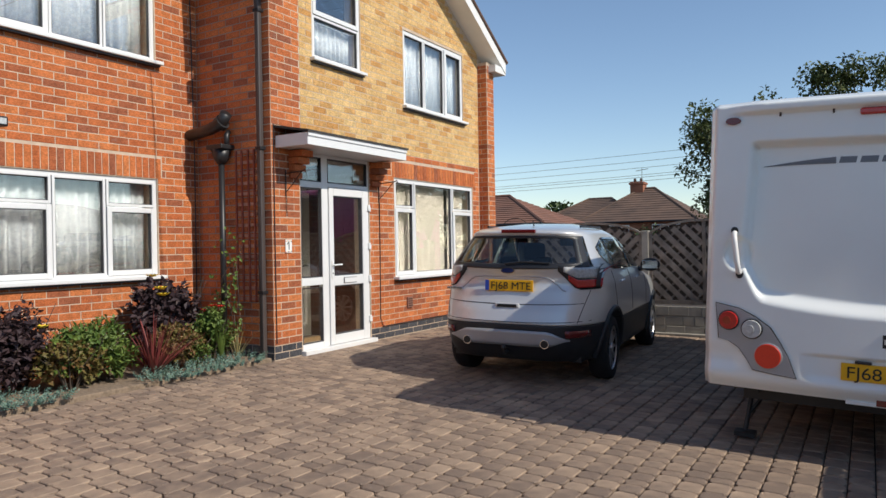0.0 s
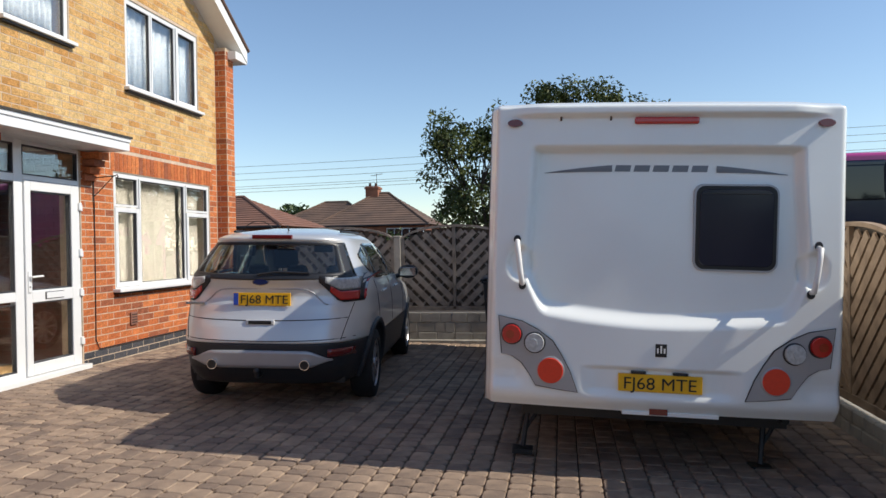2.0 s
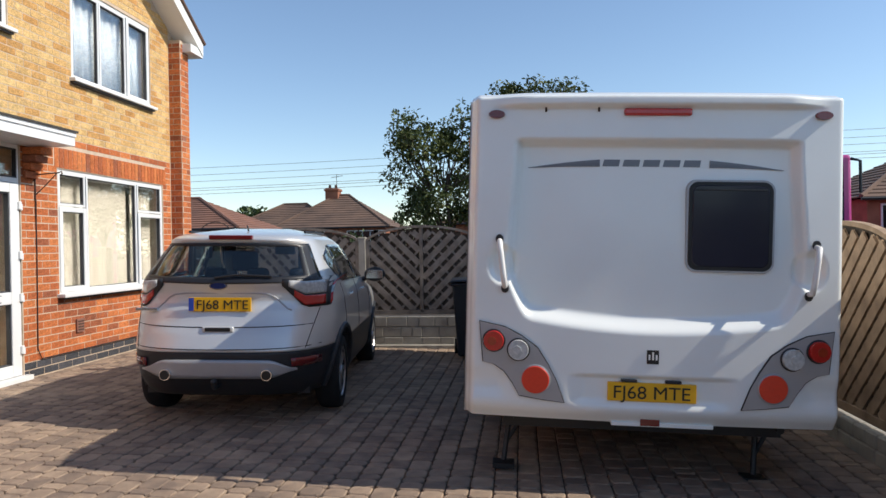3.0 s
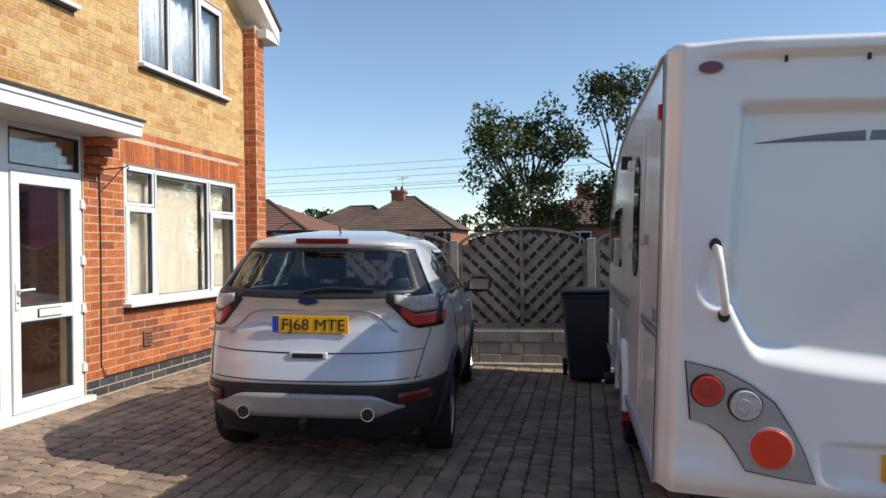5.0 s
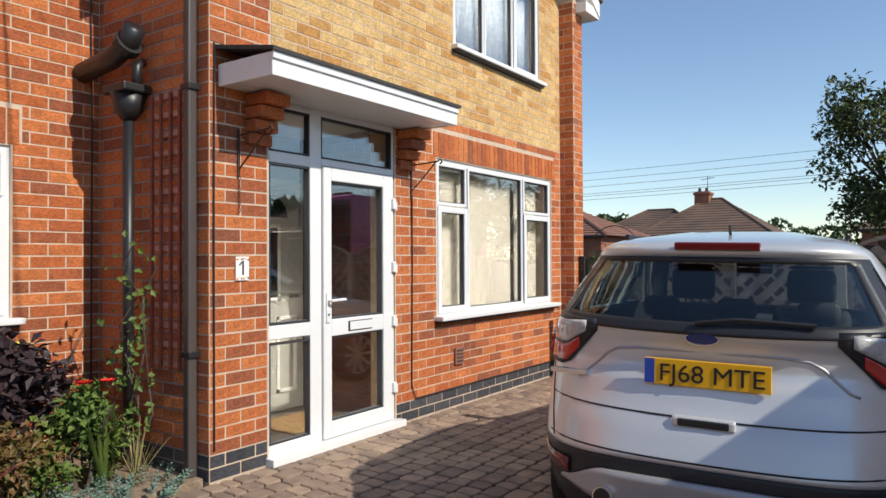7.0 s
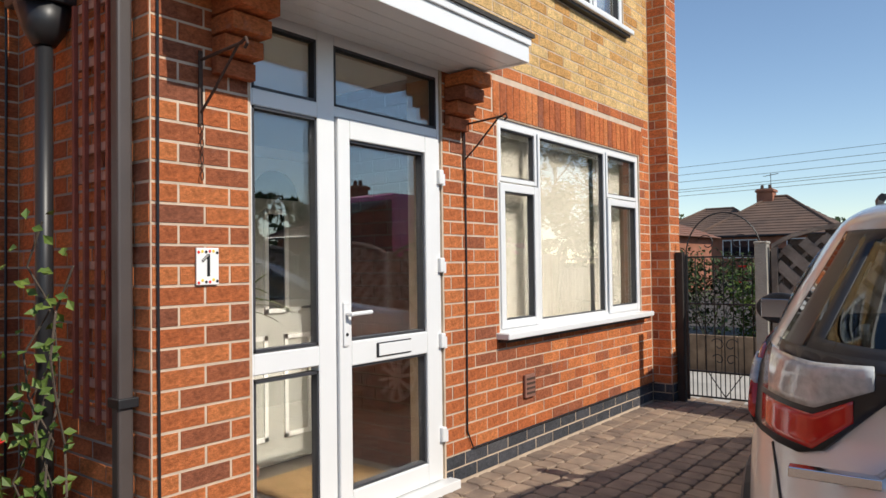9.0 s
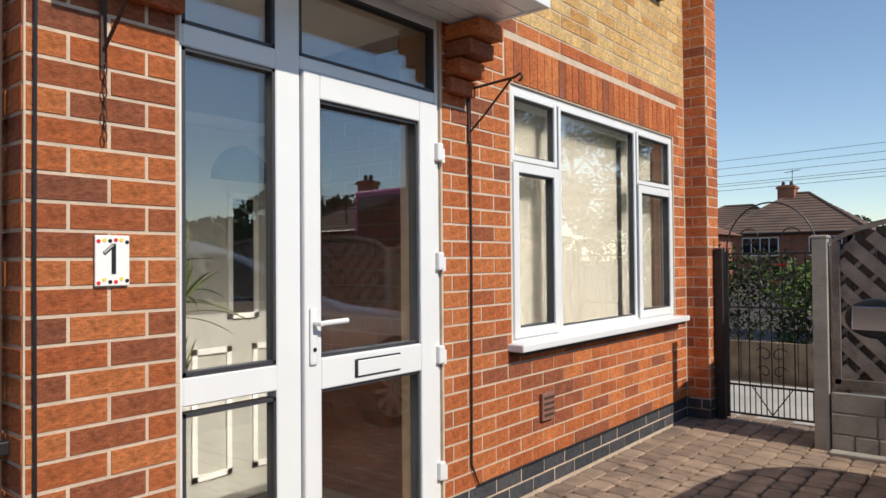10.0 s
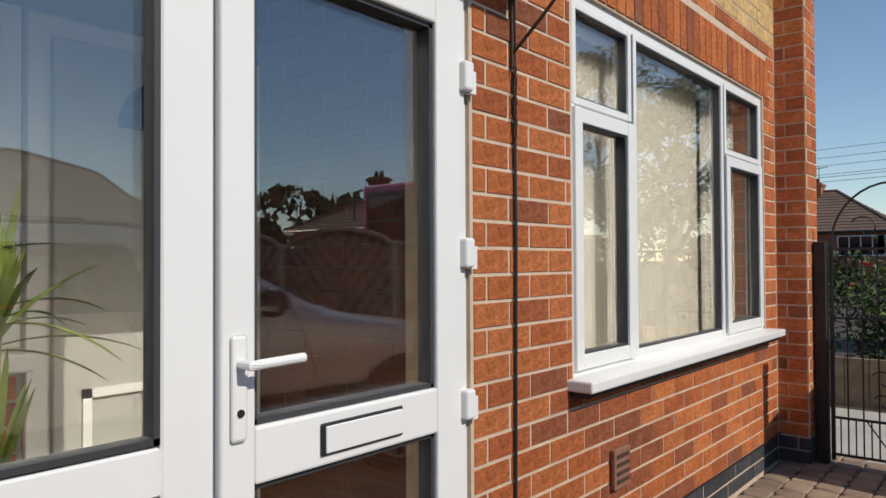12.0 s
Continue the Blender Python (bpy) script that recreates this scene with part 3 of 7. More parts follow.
w4 = window("window_4", LX - 0.018, LWIN, [(4.44, 5.10, 1.86, 2.18, 0), (4.44, 5.10, 1.06, 1.86, 1), (5.10, 5.72, 1.06, 2.18, 0), (5.72, 6.36, 1.86, 2.18, 0), (5.72, 6.36, 1.06, 1.86, 1)], "white plastic ground-floor window with lace net curtains", 0.12)
w5 = window("window_5", LX - 0.018, LUP, [(4.44, 5.10, 3.65, 4.83, 1), (5.10, 5.72, 3.65, 4.83, 0), (5.72, 6.36, 3.65, 4.83, 0)], "white plastic upstairs window with net curtains", 0.12)

blind = thing("vertical_blind", pose(0, 0, 0), "cream vertical blind with narrow slats, nearly closed", "blind")
for y0, y1 in ((9.57, 9.96), (10.10, 11.17), (11.36, 11.76)):
    y = y0
    while y < y1:
        bm = bmesh.new()
        add_box(bm, -0.001, 0.001, -0.047, 0.047, 0.92, 2.30)
        bmesh.ops.rotate(bm, verts=bm.verts, cent=(0, 0, 0), matrix=Matrix.Rotation(radians(-24), 3, "Z"))
        moved(bm, WF - 0.16, y + 0.04, 0)
        part("slat", bm, M_blind, blind)
        y += 0.078
part("headrail", box(WF - 0.18, WF - 0.13, 9.57, 11.92, 2.30, 2.34), M_white, blind)


def curtains(label, x, rect, waves, amp=0.03, gaps=()):
    c = thing("net_curtain", pose(0, 0, 0), label, "curtain")
    y0, y1, z0, z1 = rect
    curtain("cloth", x - 0.14, y0 + 0.05, y1 - 0.05, z0 + 0.03, z1 - 0.03, M_net, waves, amp, c)
    part("rail", tube([(x - 0.14, y0 + 0.03, z1 - 0.03), (x - 0.14, y1 - 0.03, z1 - 0.03)], 0.008, 6), M_white, c)


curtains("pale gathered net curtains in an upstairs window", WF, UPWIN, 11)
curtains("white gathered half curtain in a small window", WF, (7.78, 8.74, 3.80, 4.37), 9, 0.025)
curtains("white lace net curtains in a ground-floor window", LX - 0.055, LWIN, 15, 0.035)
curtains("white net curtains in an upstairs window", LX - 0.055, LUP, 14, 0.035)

# ---- front door and porch ----
DX = WX - 0.012
door = thing("door_1", pose(0, 0, 0), "white plastic glazed front door with side panel and top lights", "door", kind="structure")
bm = bmesh.new()
for q in ((7.492, 7.508, 0.05, 2.58), (8.875, 8.90, 0.05, 2.58), (7.905, 8.025, 0.05, 2.58), (7.508, 7.905, 2.12, 2.20), (8.025, 8.875, 2.145, 2.20), (7.508, 7.905, 2.52, 2.58), (8.025, 8.875, 2.52, 2.58), (7.508, 7.905, 0.05, 0.12), (7.508, 7.905, 0.86, 0.96)):
    add_box(bm, DX - 0.07, DX, *q)
fr = part("door_frame", bm, M_upvc, door)
fr.modifiers.new("edge", "BEVEL").width = 0.005
part("threshold", box(DX - 0.10, WX + 0.085, 7.46, 8.95, -0.01, 0.05, 0.006), M_upvc, door)
bm = bmesh.new()
for q in ((8.03, 8.117, 0.055, 2.14), (8.74, 8.872, 0.055, 2.14), (8.117, 8.74, 2.035, 2.14), (8.117, 8.74, 0.835, 0.965), (8.117, 8.74, 0.055, 0.18)):
    add_box(bm, DX - 0.065, DX + 0.018, *q)
leaf = part("door_leaf", bm, M_upvc, door)
lb = leaf.modifiers.new("edge", "BEVEL")
lb.width, lb.segments = 0.007, 2
for a, b, c, d, dx in ((8.117, 8.74, 0.965, 2.035, 0.006), (8.117, 8.74, 0.18, 0.835, 0.006), (7.508, 7.905, 0.965, 2.12, 0), (7.508, 7.905, 0.12, 0.835, 0), (7.508, 7.905, 2.20, 2.52, 0), (8.025, 8.875, 2.20, 2.52, 0)):
    bm = bmesh.new()
    for q in ((a, a + 0.014, c, d), (b - 0.014, b, c, d), (a, b, c, c + 0.014), (a, b, d - 0.014, d)):
        add_box(bm, DX - 0.05, DX + dx - 0.004, *q)
    part("gasket", bm, M_upvc_grey, door)
    for gx in (DX - 0.030, DX - 0.050):
        g = part("pane", box(gx - 0.004, gx, a, b, c, d), M_glass, door)
        g.visible_shadow = False
for z in (1.90, 1.36, 0.90, 0.33):
    bm = box(DX, DX + 0.045, 8.845, 8.888, z - 0.045, z + 0.045, 0.008)
    add_box(bm, DX + 0.005, DX + 0.035, 8.880, 8.908, z - 0.05, z + 0.02)
    part("hinge", bm, M_upvc, door)
hb = box(DX + 0.018, DX + 0.03, 8.050, 8.090, 0.942, 1.175, 0.008)
handle = part("door_handle", hb, M_upvc, door)
part("lever", tube([(DX + 0.03, 8.070, 1.112), (DX + 0.075, 8.070, 1.112), (DX + 0.078, 8.085, 1.114), (DX + 0.078, 8.205, 1.117)], 0.011, 10), M_upvc, handle)
part("keyhole", moved(disc(0.009, 0.004, 12, "x"), DX + 0.03, 8.070, 1.005), M_black, handle)
lbx = part("letterbox", box(DX + 0.018, DX + 0.026, 8.300, 8.585, 0.860, 0.940, 0.004), M_black, door, "letterbox with dark edge")
part("flap", box(DX + 0.026, DX + 0.033, 8.310, 8.577, 0.867, 0.933, 0.003), M_upvc, lbx)

# porch behind the door
PX = WX - 1.25
# side walls take brick and mortar colours darkened for shade
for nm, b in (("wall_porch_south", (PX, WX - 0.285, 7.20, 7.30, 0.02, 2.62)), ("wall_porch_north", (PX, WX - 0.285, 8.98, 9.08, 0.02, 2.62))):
    tagged(link(nm, box(*b), M_mortar_porch_shaded), "red brick side wall of the porch, coloured as in shade", "wall", kind="structure")
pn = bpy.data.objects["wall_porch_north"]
brick_mesh("porch_brickwork", brick_rows(1.25, 0.0, 2.55, []), (WX - 0.29, 8.98, 0.02), (-1, 0, 0), (0, -1, 0), M_porch_brick_shaded, pn)
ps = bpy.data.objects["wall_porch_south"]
brick_mesh("porch_brickwork", brick_rows(1.25, 0.0, 2.55, []), (WX - 0.29, 7.30, 0.02), (-1, 0, 0), (0, 1, 0), M_porch_brick_shaded, ps)
tagged(link("wall_porch_back", box(PX - 0.1, PX, 7.2, 9.08, 0.02, 2.62), M_cream), "cream wall at the back of the porch", "wall", kind="structure")
tagged(link("porch_ceiling", box(PX, WX - 0.285, 7.3, 8.98, 2.59, 2.617), M_white), "white porch ceiling", "ceiling", kind="structure")
idoor = thing("door_2", pose(0, 0, 0), "cream inner front door with narrow glazed panel and arched fanlight", "door", kind="structure")
part("door_frame", box(PX + 0.002, PX + 0.05, 8.06, 8.97, 0.02, 2.18, 0.006), M_white, idoor)
idl = part("door_leaf", box(PX + 0.05, PX + 0.085, 8.13, 8.93, 0.04, 2.10, 0.006), M_cream, idoor)
for a, b, c, d in ((8.44, 8.64, 1.05, 1.75), (8.22, 8.46, 0.2, 0.9), (8.60, 8.84, 0.2, 0.9)):
    bm = bmesh.new()
    for q in ((a, a + 0.03, c, d), (b - 0.03, b, c, d), (a, b, c, c + 0.03), (a, b, d - 0.03, d)):
        add_box(bm, PX + 0.085, PX + 0.10, *q)
    part("moulding", bm, M_white, idl)
part("glazing", box(PX + 0.085, PX + 0.09, 8.47, 8.61, 1.08, 1.72), M_darkglass, idl)
fan = bmesh.new()
ring = [fan.verts.new((PX + 0.0855, 8.54 + 0.2 * math.cos(t), 1.82 + 0.2 * math.sin(t))) for t in [math.pi * i / 16 for i in range(17)]]
fan.faces.new(ring)
part("fanlight", fan, M_darkglass, idl)
part("door_handle", tube([(PX + 0.085, 8.84, 1.08), (PX + 0.13, 8.84, 1.08), (PX + 0.13, 8.73, 1.08)], 0.01, 8), M_iron, idoor)
pw = thing("window_6", pose(0, 0, 0), "white framed inner window beside the inner door over brickwork", "window", kind="structure")
bm = bmesh.new()
for q in ((7.31, 7.36, 1.06, 2.18), (7.98, 8.04, 1.06, 2.18), (7.36, 7.98, 2.12, 2.18), (7.36, 7.98, 1.06, 1.12)):
    add_box(bm, PX + 0.003, PX + 0.05, *q)
part("window_frame", bm, M_white, pw)
part("pane", box(PX + 0.004, PX + 0.012, 7.36, 7.98, 1.12, 2.12), M_darkglass, pw)
part("window_sill", box(PX + 0.003, PX + 0.16, 7.31, 8.05, 0.99, 1.05, 0.008), M_white, pw)
brick_mesh("inner_brickwork", brick_rows(0.74, 0.0, 0.97, []), (PX + 0.004, 7.31, 0.02), (0, 1, 0), (1, 0, 0), M_red, bpy.data.objects["wall_porch_back"])
tagged(link("doormat", box(WX - 0.95, WX - 0.38, 8.1, 8.85, 0.021, 0.036, 0.005), M_mat), "brown coir doormat on the porch floor", "doormat")

# canopy
can = thing("door_canopy", pose(0, 0, 0), "flat white door canopy with felt roof over the front door", "canopy")
part("fascia", box(WX + 0.50, WX + 0.53, 7.06, 9.09, 2.555, 2.70, 0.004), M_upvc, can)
part("fascia_lip", box(WX + 0.53, WX + 0.545, 7.055, 9.095, 2.655, 2.705, 0.004), M_upvc, can)
for y in (7.06, 9.06):
    part("end_board", box(WX + 0.012, WX + 0.50, y, y + 0.03, 2.555, 2.70, 0.004), M_upvc, can)
for i in range(5):
    part("soffit_board", box(WX + 0.012 + 0.098 * i, WX + 0.012 + 0.098 * i + 0.092, 7.09, 9.06, 2.56, 2.572, 0.002), M_upvc, can)
part("soffit_backing", box(WX + 0.012, WX + 0.50, 7.09, 9.06, 2.573, 2.58), M_upvc, can)
bm = bmesh.new()
v = [bm.verts.new(p) for p in ((WX + 0.56, 7.04, 2.70), (WX + 0.56, 9.11, 2.70), (WX + 0.01, 9.11, 2.80), (WX + 0.01, 7.04, 2.80), (WX + 0.56, 7.04, 2.725), (WX + 0.56, 9.11, 2.725), (WX + 0.01, 9.11, 2.825), (WX + 0.01, 7.04, 2.825))]
for f in ((0, 1, 2, 3), (7, 6, 5, 4), (0, 4, 5, 1), (1, 5, 6, 2), (2, 6, 7, 3), (3, 7, 4, 0)):
    bm.faces.new([v[i] for i in f])
bmesh.ops.recalc_face_normals(bm, faces=bm.faces)
part("felt", bm, M_felt, can, "dark roofing felt")
for y in (7.28, 8.93):
    cb = thing("brick_corbel", pose(0, 0, 0), "stepped red brick corbel carrying the door canopy", "corbel", "corbels under the canopy", "structure")
    for i in range(4):
        part("brick", box(WX + 0.008, WX + 0.05 + 0.06 * i, y + 0.003 * (i % 2), y + 0.205, 2.55 - COURSE * (4 - i) + 0.006, 2.55 - COURSE * (3 - i) - 0.004, 0.004), M_red1, cb)


# ---- car ----
def interp(tab, z):
    for (z0, v0), (z1, v1) in zip(tab, tab[1:]):
        if z <= z1:
            t = min(1, max(0, (z - z0) / (z1 - z0)))
            return v0 + (v1 - v0) * t
    return tab[-1][1]


def sstep(a, b, x):
    t = min(1.0, max(0.0, (x - a) / (b - a)))
    return t * t * (3 - 2 * t)


def smooth_tab(tab, z, r=0.025):
    return sum(interp(tab, z + r * k) * w for k, w in ((-1, 0.25), (0, 0.5), (1, 0.25)))


REAR = ((0.2, 0.30), (0.32, 0.14), (0.44, 0.03), (0.66, 0.0), (0.80, 0.045), (0.90, 0.10), (1.01, 0.135), (1.04, 0.165), (1.15, 0.165), (1.22, 0.13), (1.28, 0.17), (1.55, 0.46), (1.58, 0.39), (1.62, 0.44), (1.66, 0.75), (1.70, 1.4))
FRONT = ((0.2, 4.3), (0.45, 4.5), (0.80, 4.47), (0.98, 4.2), (1.05, 3.75), (1.10, 3.4), (1.18, 3.2), (1.48, 2.6), (1.61, 2.25), (1.67, 2.0), (1.70, 1.7))
HALF = ((0.2, 0.80), (0.32, 0.87), (0.6, 0.912), (0.88, 0.92), (1.06, 0.905), (1.18, 0.865), (1.40, 0.765), (1.54, 0.69), (1.61, 0.63), (1.66, 0.51), (1.70, 0.25))
NEXP = 5.0


def car_dims(z):
    r, f, w = smooth_tab(REAR, z), smooth_tab(FRONT, z), smooth_tab(HALF, z)
    return r, f, w


def car_rear(x, z, out=0.0):
    """A point on the rear face at a distance x from the middle."""
    r, f, w = car_dims(z)
    c = min(1.0, abs(x) / w) ** (NEXP / 2)
    h = (f - r) / 2
    # the tail is gently bowed and its corners tighter than the plan curve
    y = r + h - h * max(0.0, 1 - c * c) ** (1 / NEXP) + 0.05 * (x / w) ** 2
    return Vector((x, y - out, z))


def car_side(y, z, side, out=0.0):
    r, f, w = car_dims(z)
    h = (f - r) / 2
    s = min(0.9999, abs(y - (r + h)) / h) ** (NEXP / 2)
    x = w * max(0.0, 1 - s * s) ** (1 / NEXP)
    return Vector((side * (x + out), y, z))


def patch(rows, material, name, parent, label="", thick=0.012, smooth=True):
    """A skin from rows of points, given a thickness."""
    bm = bmesh.new()
    g = [[bm.verts.new(p) for p in row] for row in rows]
    for a, b in zip(g, g[1:]):
        for i in range(len(a) - 1):
            bm.faces.new((a[i], a[i + 1], b[i + 1], b[i]))
    bmesh.ops.recalc_face_normals(bm, faces=bm.faces)
    ob = part(name, bm, material, parent, label, smooth)
    s = ob.modifiers.new("thick", "SOLIDIFY")
    s.thickness, s.offset = thick, 0.0
    return ob


def lin(a, b, n):
    return [a + (b - a) * i / (n - 1) for i in range(n)]


SIDE_GLASS = ((0.78, 1.10, 0), (1.14, 1.95, 1), (2.0, 2.85, 2))


def make_car():
    car = thing("car", CAR_POSE, "silver family car parked on the drive, rear towards the street", "car")

    def shell(z0, z1, n, name, material, label="", inset=0.0):
        bm = bmesh.new()
        rings = []
        for z in lin(z0, z1, n):
            r, f, w = car_dims(z)
            w -= inset
            r += inset
            h = (f - r) / 2
            ring = []
            for i in range(96):
                t = 2 * math.pi * i / 96
                c, s = math.cos(t), math.sin(t)
                x = w * math.copysign(abs(c) ** (2 / NEXP), c)
                y = r + h + h * math.copysign(abs(s) ** (2 / NEXP), s)
                if s < 0:
                    y += 0.05 * (x / w) ** 2 * min(1, -s * 1.5)
                ring.append(bm.verts.new((x, y, z)))
            rings.append(ring)
        for a, b in zip(rings, rings[1:]):
            for i in range(96):
                bm.faces.new((a[i], a[(i + 1) % 96], b[(i + 1) % 96], b[i]))
        bm.faces.new(rings[0][::-1])
        bm.faces.new(rings[-1])
        ob = part(name, bm, material, car, label, True)
        return ob

    body = shell(0.66, 1.70, 62, "body", M_silver)
    lower = shell(0.27, 0.66, 18, "bumper", M_bumper, "dark plastic bumper and sills", 0.004)
    # wheel arches cut through
    cut = []
    for y in (0.98, 3.67):
        bm = bmesh.new()
        bmesh.ops.create_cone(bm, cap_ends=True, segments=40, radius1=0.40, radius2=0.40, depth=3.0, matrix=Matrix.Translation((0, y, 0.36)) @ Matrix.Rotation(math.pi / 2, 4, "Y"))
        me = bpy.data.meshes.new("cutter")
        bm.to_mesh(me)
        bm.free()
        me.materials.append(M_bumper)
        c = new("cutter", me)
        c.parent = car
        cut.append(c)
    for ob in (body, lower):
        ob.data.materials.append(M_bumper)
        for c in cut:
            md = ob.modifiers.new("arch", "BOOLEAN")
            md.object, md.operation, md.solver = c, "DIFFERENCE", "FAST"
    bpy.context.view_layer.update()
    dg = bpy.context.evaluated_depsgraph_get()
    for ob in (body, lower):
        me = bpy.data.meshes.new_from_object(ob.evaluated_get(dg))
        ob.modifiers.clear()
        ob.data = me
        for p in me.polygons:
            p.use_smooth = True
    for c in cut:
        bpy.data.objects.remove(c)
    # the glazed openings go through the shell and its lining
    def screen_hw(z):
        return 0.775 - 0.15 * (z - 1.245) / 0.303

    def side_span(y, k):
        lo = 1.20 - 0.015 * (y - 0.8) + (0.16 * max(0.0, (1.10 - y) / 0.32) ** 1.3 if k == 0 else 0)
        hi = 1.545 if y < 2.2 else 1.545 - 0.40 * (y - 2.2) / 0.65
        return lo, max(min(hi, 1.44 + 0.105 * min(1, (y - 0.78) / 0.4)), lo + 0.02)

    def glazed(c):
        if c.y < 0.75 and 1.25 < c.z < 1.535 and abs(c.x) < screen_hw(c.z) - 0.035:
            return True
        if c.y > 2.2 and 1.16 < c.z < 1.56 and abs(c.x) < interp(HALF, c.z) - 0.13:
            return True
        if abs(c.x) > interp(HALF, c.z) - 0.14:
            for y0, y1, k in SIDE_GLASS:
                if y0 + 0.02 < c.y < y1 - 0.02:
                    lo, hi = side_span(c.y, k)
                    return lo + 0.02 < c.z < hi - 0.02
        return False
    lining = shell(0.70, 1.66, 62, "cabin_lining", M_cabin, "dark cabin lining", 0.03)
    for ob in (body, lining):
        bm = bmesh.new()
        bm.from_mesh(ob.data)
        bmesh.ops.delete(bm, geom=[f for f in bm.faces if glazed(f.calc_center_median())], context="FACES")
        bm.to_mesh(ob.data)
        bm.free()
    part("cabin_floor", box(-0.72, 0.72, 0.55, 3.2, 0.60, 0.78), M_cabin, car)
    part("parcel_shelf", box(-0.66, 0.66, 0.34, 1.06, 1.13, 1.16, 0.01), M_cabin, car)
    part("dashboard", box(-0.70, 0.70, 2.75, 3.15, 0.80, 1.10, 0.05, 3), M_cabin, car)
    part("cabin_mirror", box(-0.12, 0.12, 2.42, 2.45, 1.43, 1.50, 0.012), M_black, car)
    for y, xs, z1, w in ((1.28, (-0.42, 0.0, 0.42), 1.16, 0.40), (2.10, (-0.37, 0.37), 1.22, 0.46)):
        for x in xs:
            seat = part("seat", box(x - w / 2, x + w / 2, y - 0.08, y + 0.08, 0.72, z1, 0.05, 3), M_cabin, car, "charcoal cloth seat", True)
            hz = 0.12 if len(xs) == 3 else 0.22
            hw2 = 0.11 if len(xs) == 3 else 0.145
            part("headrest", box(x - hw2, x + hw2, y - 0.05, y + 0.05, z1 + 0.03, z1 + 0.03 + hz, 0.045, 3), M_cabin, seat, smooth=True)
            for q in (-0.05, 0.05):
                part("headrest_post", tube([(x + q, y, z1 - 0.02), (x + q, y, z1 + 0.06)], 0.007, 6), M_chrome, seat)
    part("underside", box(-0.70, 0.70, 0.35, 4.2, 0.26, 0.64), M_black, car)
    # wheels
    for y in (0.98, 3.67):
        for s in (-1, 1):
            bm = bmesh.new()
            prof = [(0.20, 0.0), (0.30, 0.0), (0.335, 0.03), (0.345, 0.08), (0.345, 0.16), (0.33, 0.21), (0.24, 0.215)]
            rings = [[bm.verts.new((s * (0.895 - 0.215 + d), y + rr * math.cos(2 * math.pi * j / 40), 0.345 + rr * math.sin(2 * math.pi * j / 40))) for j in range(40)] for rr, d in prof]
            for a, b in zip(rings, rings[1:]):
                for j in range(40):
                    bm.faces.new((a[j], a[(j + 1) % 40], b[(j + 1) % 40], b[j]))
            bmesh.ops.recalc_face_normals(bm, faces=bm.faces)
            wheel = part("wheel", bm, M_tyre, car, "black tyre on alloy rim", True)
            bm = bmesh.new()
            for k in range(10):
                t = 2 * math.pi * k / 10
                q = [(0.05, t - 0.22), (0.235, t - 0.07), (0.235, t + 0.07), (0.05, t + 0.22)]
                v = [bm.verts.new((s * (0.895 - o), y + rr * math.cos(u), 0.345 + rr * math.sin(u))) for o in (0.02, 0.05) for rr, u in q]
                for f in ((0, 1, 2, 3), (7, 6, 5, 4), (0, 4, 5, 1), (1, 5, 6, 2), (2, 6, 7, 3)):
                    bm.faces.new([v[i] for i in f])
            add_tube(bm, [(s * 0.875, y + 0.238 * math.cos(2 * math.pi * j / 32), 0.345 + 0.238 * math.sin(2 * math.pi * j / 32)) for j in range(33)], 0.012, 6)
            bmesh.ops.recalc_face_normals(bm, faces=bm.faces)
            part("rim", bm, M_alloy, wheel)
            d = disc(0.235, 0.02, 32, "x")
            part("brake_disc", moved(d, s * 0.80, y, 0.345), M_black, wheel)
            part("hub", moved(disc(0.055, 0.03, 20, "x"), s * 0.872 - (0.015 if s > 0 else 0.015), y, 0.345), M_alloy, wheel)
    # rear screen, pillars and side glass
    rows = []
    for z in lin(1.245, 1.548, 16):
        hw = screen_hw(z)
        rows.append([car_rear(x, z - 0.028 * (1 - (x / hw) ** 2) * (1.548 - z) / 0.303, 0.008) for x in lin(-hw, hw, 25)])
    scr = patch(rows, M_carglass, "rear_screen", car, "tinted rear screen", 0.006)
    scr.visible_shadow = False
    # black printed border round the screen
    bm = bmesh.new()
    zs, us = lin(1.238, 1.552, 26), lin(-1, 1, 61)
    g = [[bm.verts.new(car_rear(u * (screen_hw(z) + 0.006), z - 0.028 * (1 - u * u) * (1.548 - z) / 0.303, 0.013)) for u in us] for z in zs]
    for a in range(25):
        for c in range(60):
            if a < 4 or a > 22 or c < 4 or c > 55:
                bm.faces.new((g[a][c], g[a][c + 1], g[a + 1][c + 1], g[a + 1][c]))
    bmesh.ops.delete(bm, geom=[v for v in bm.verts if not v.link_faces], context="VERTS")
    bmesh.ops.recalc_face_normals(bm, faces=bm.faces)
    edge = part("screen_border", bm, M_black, scr, "black printed edge", True)
    edge.modifiers.new("thick", "SOLIDIFY").thickness = 0.002
    part("wiper", tube([car_rear(-0.05, 1.262, 0.03), car_rear(0.12, 1.285, 0.04), car_rear(0.42, 1.275, 0.035)], 0.011, 6), M_black, car)
    # seats dimly seen behind the screen
    part("high_brake_lamp", box(-0.19, 0.19, 0.385, 0.43, 1.583, 1.622, 0.008), M_lampdark, car)
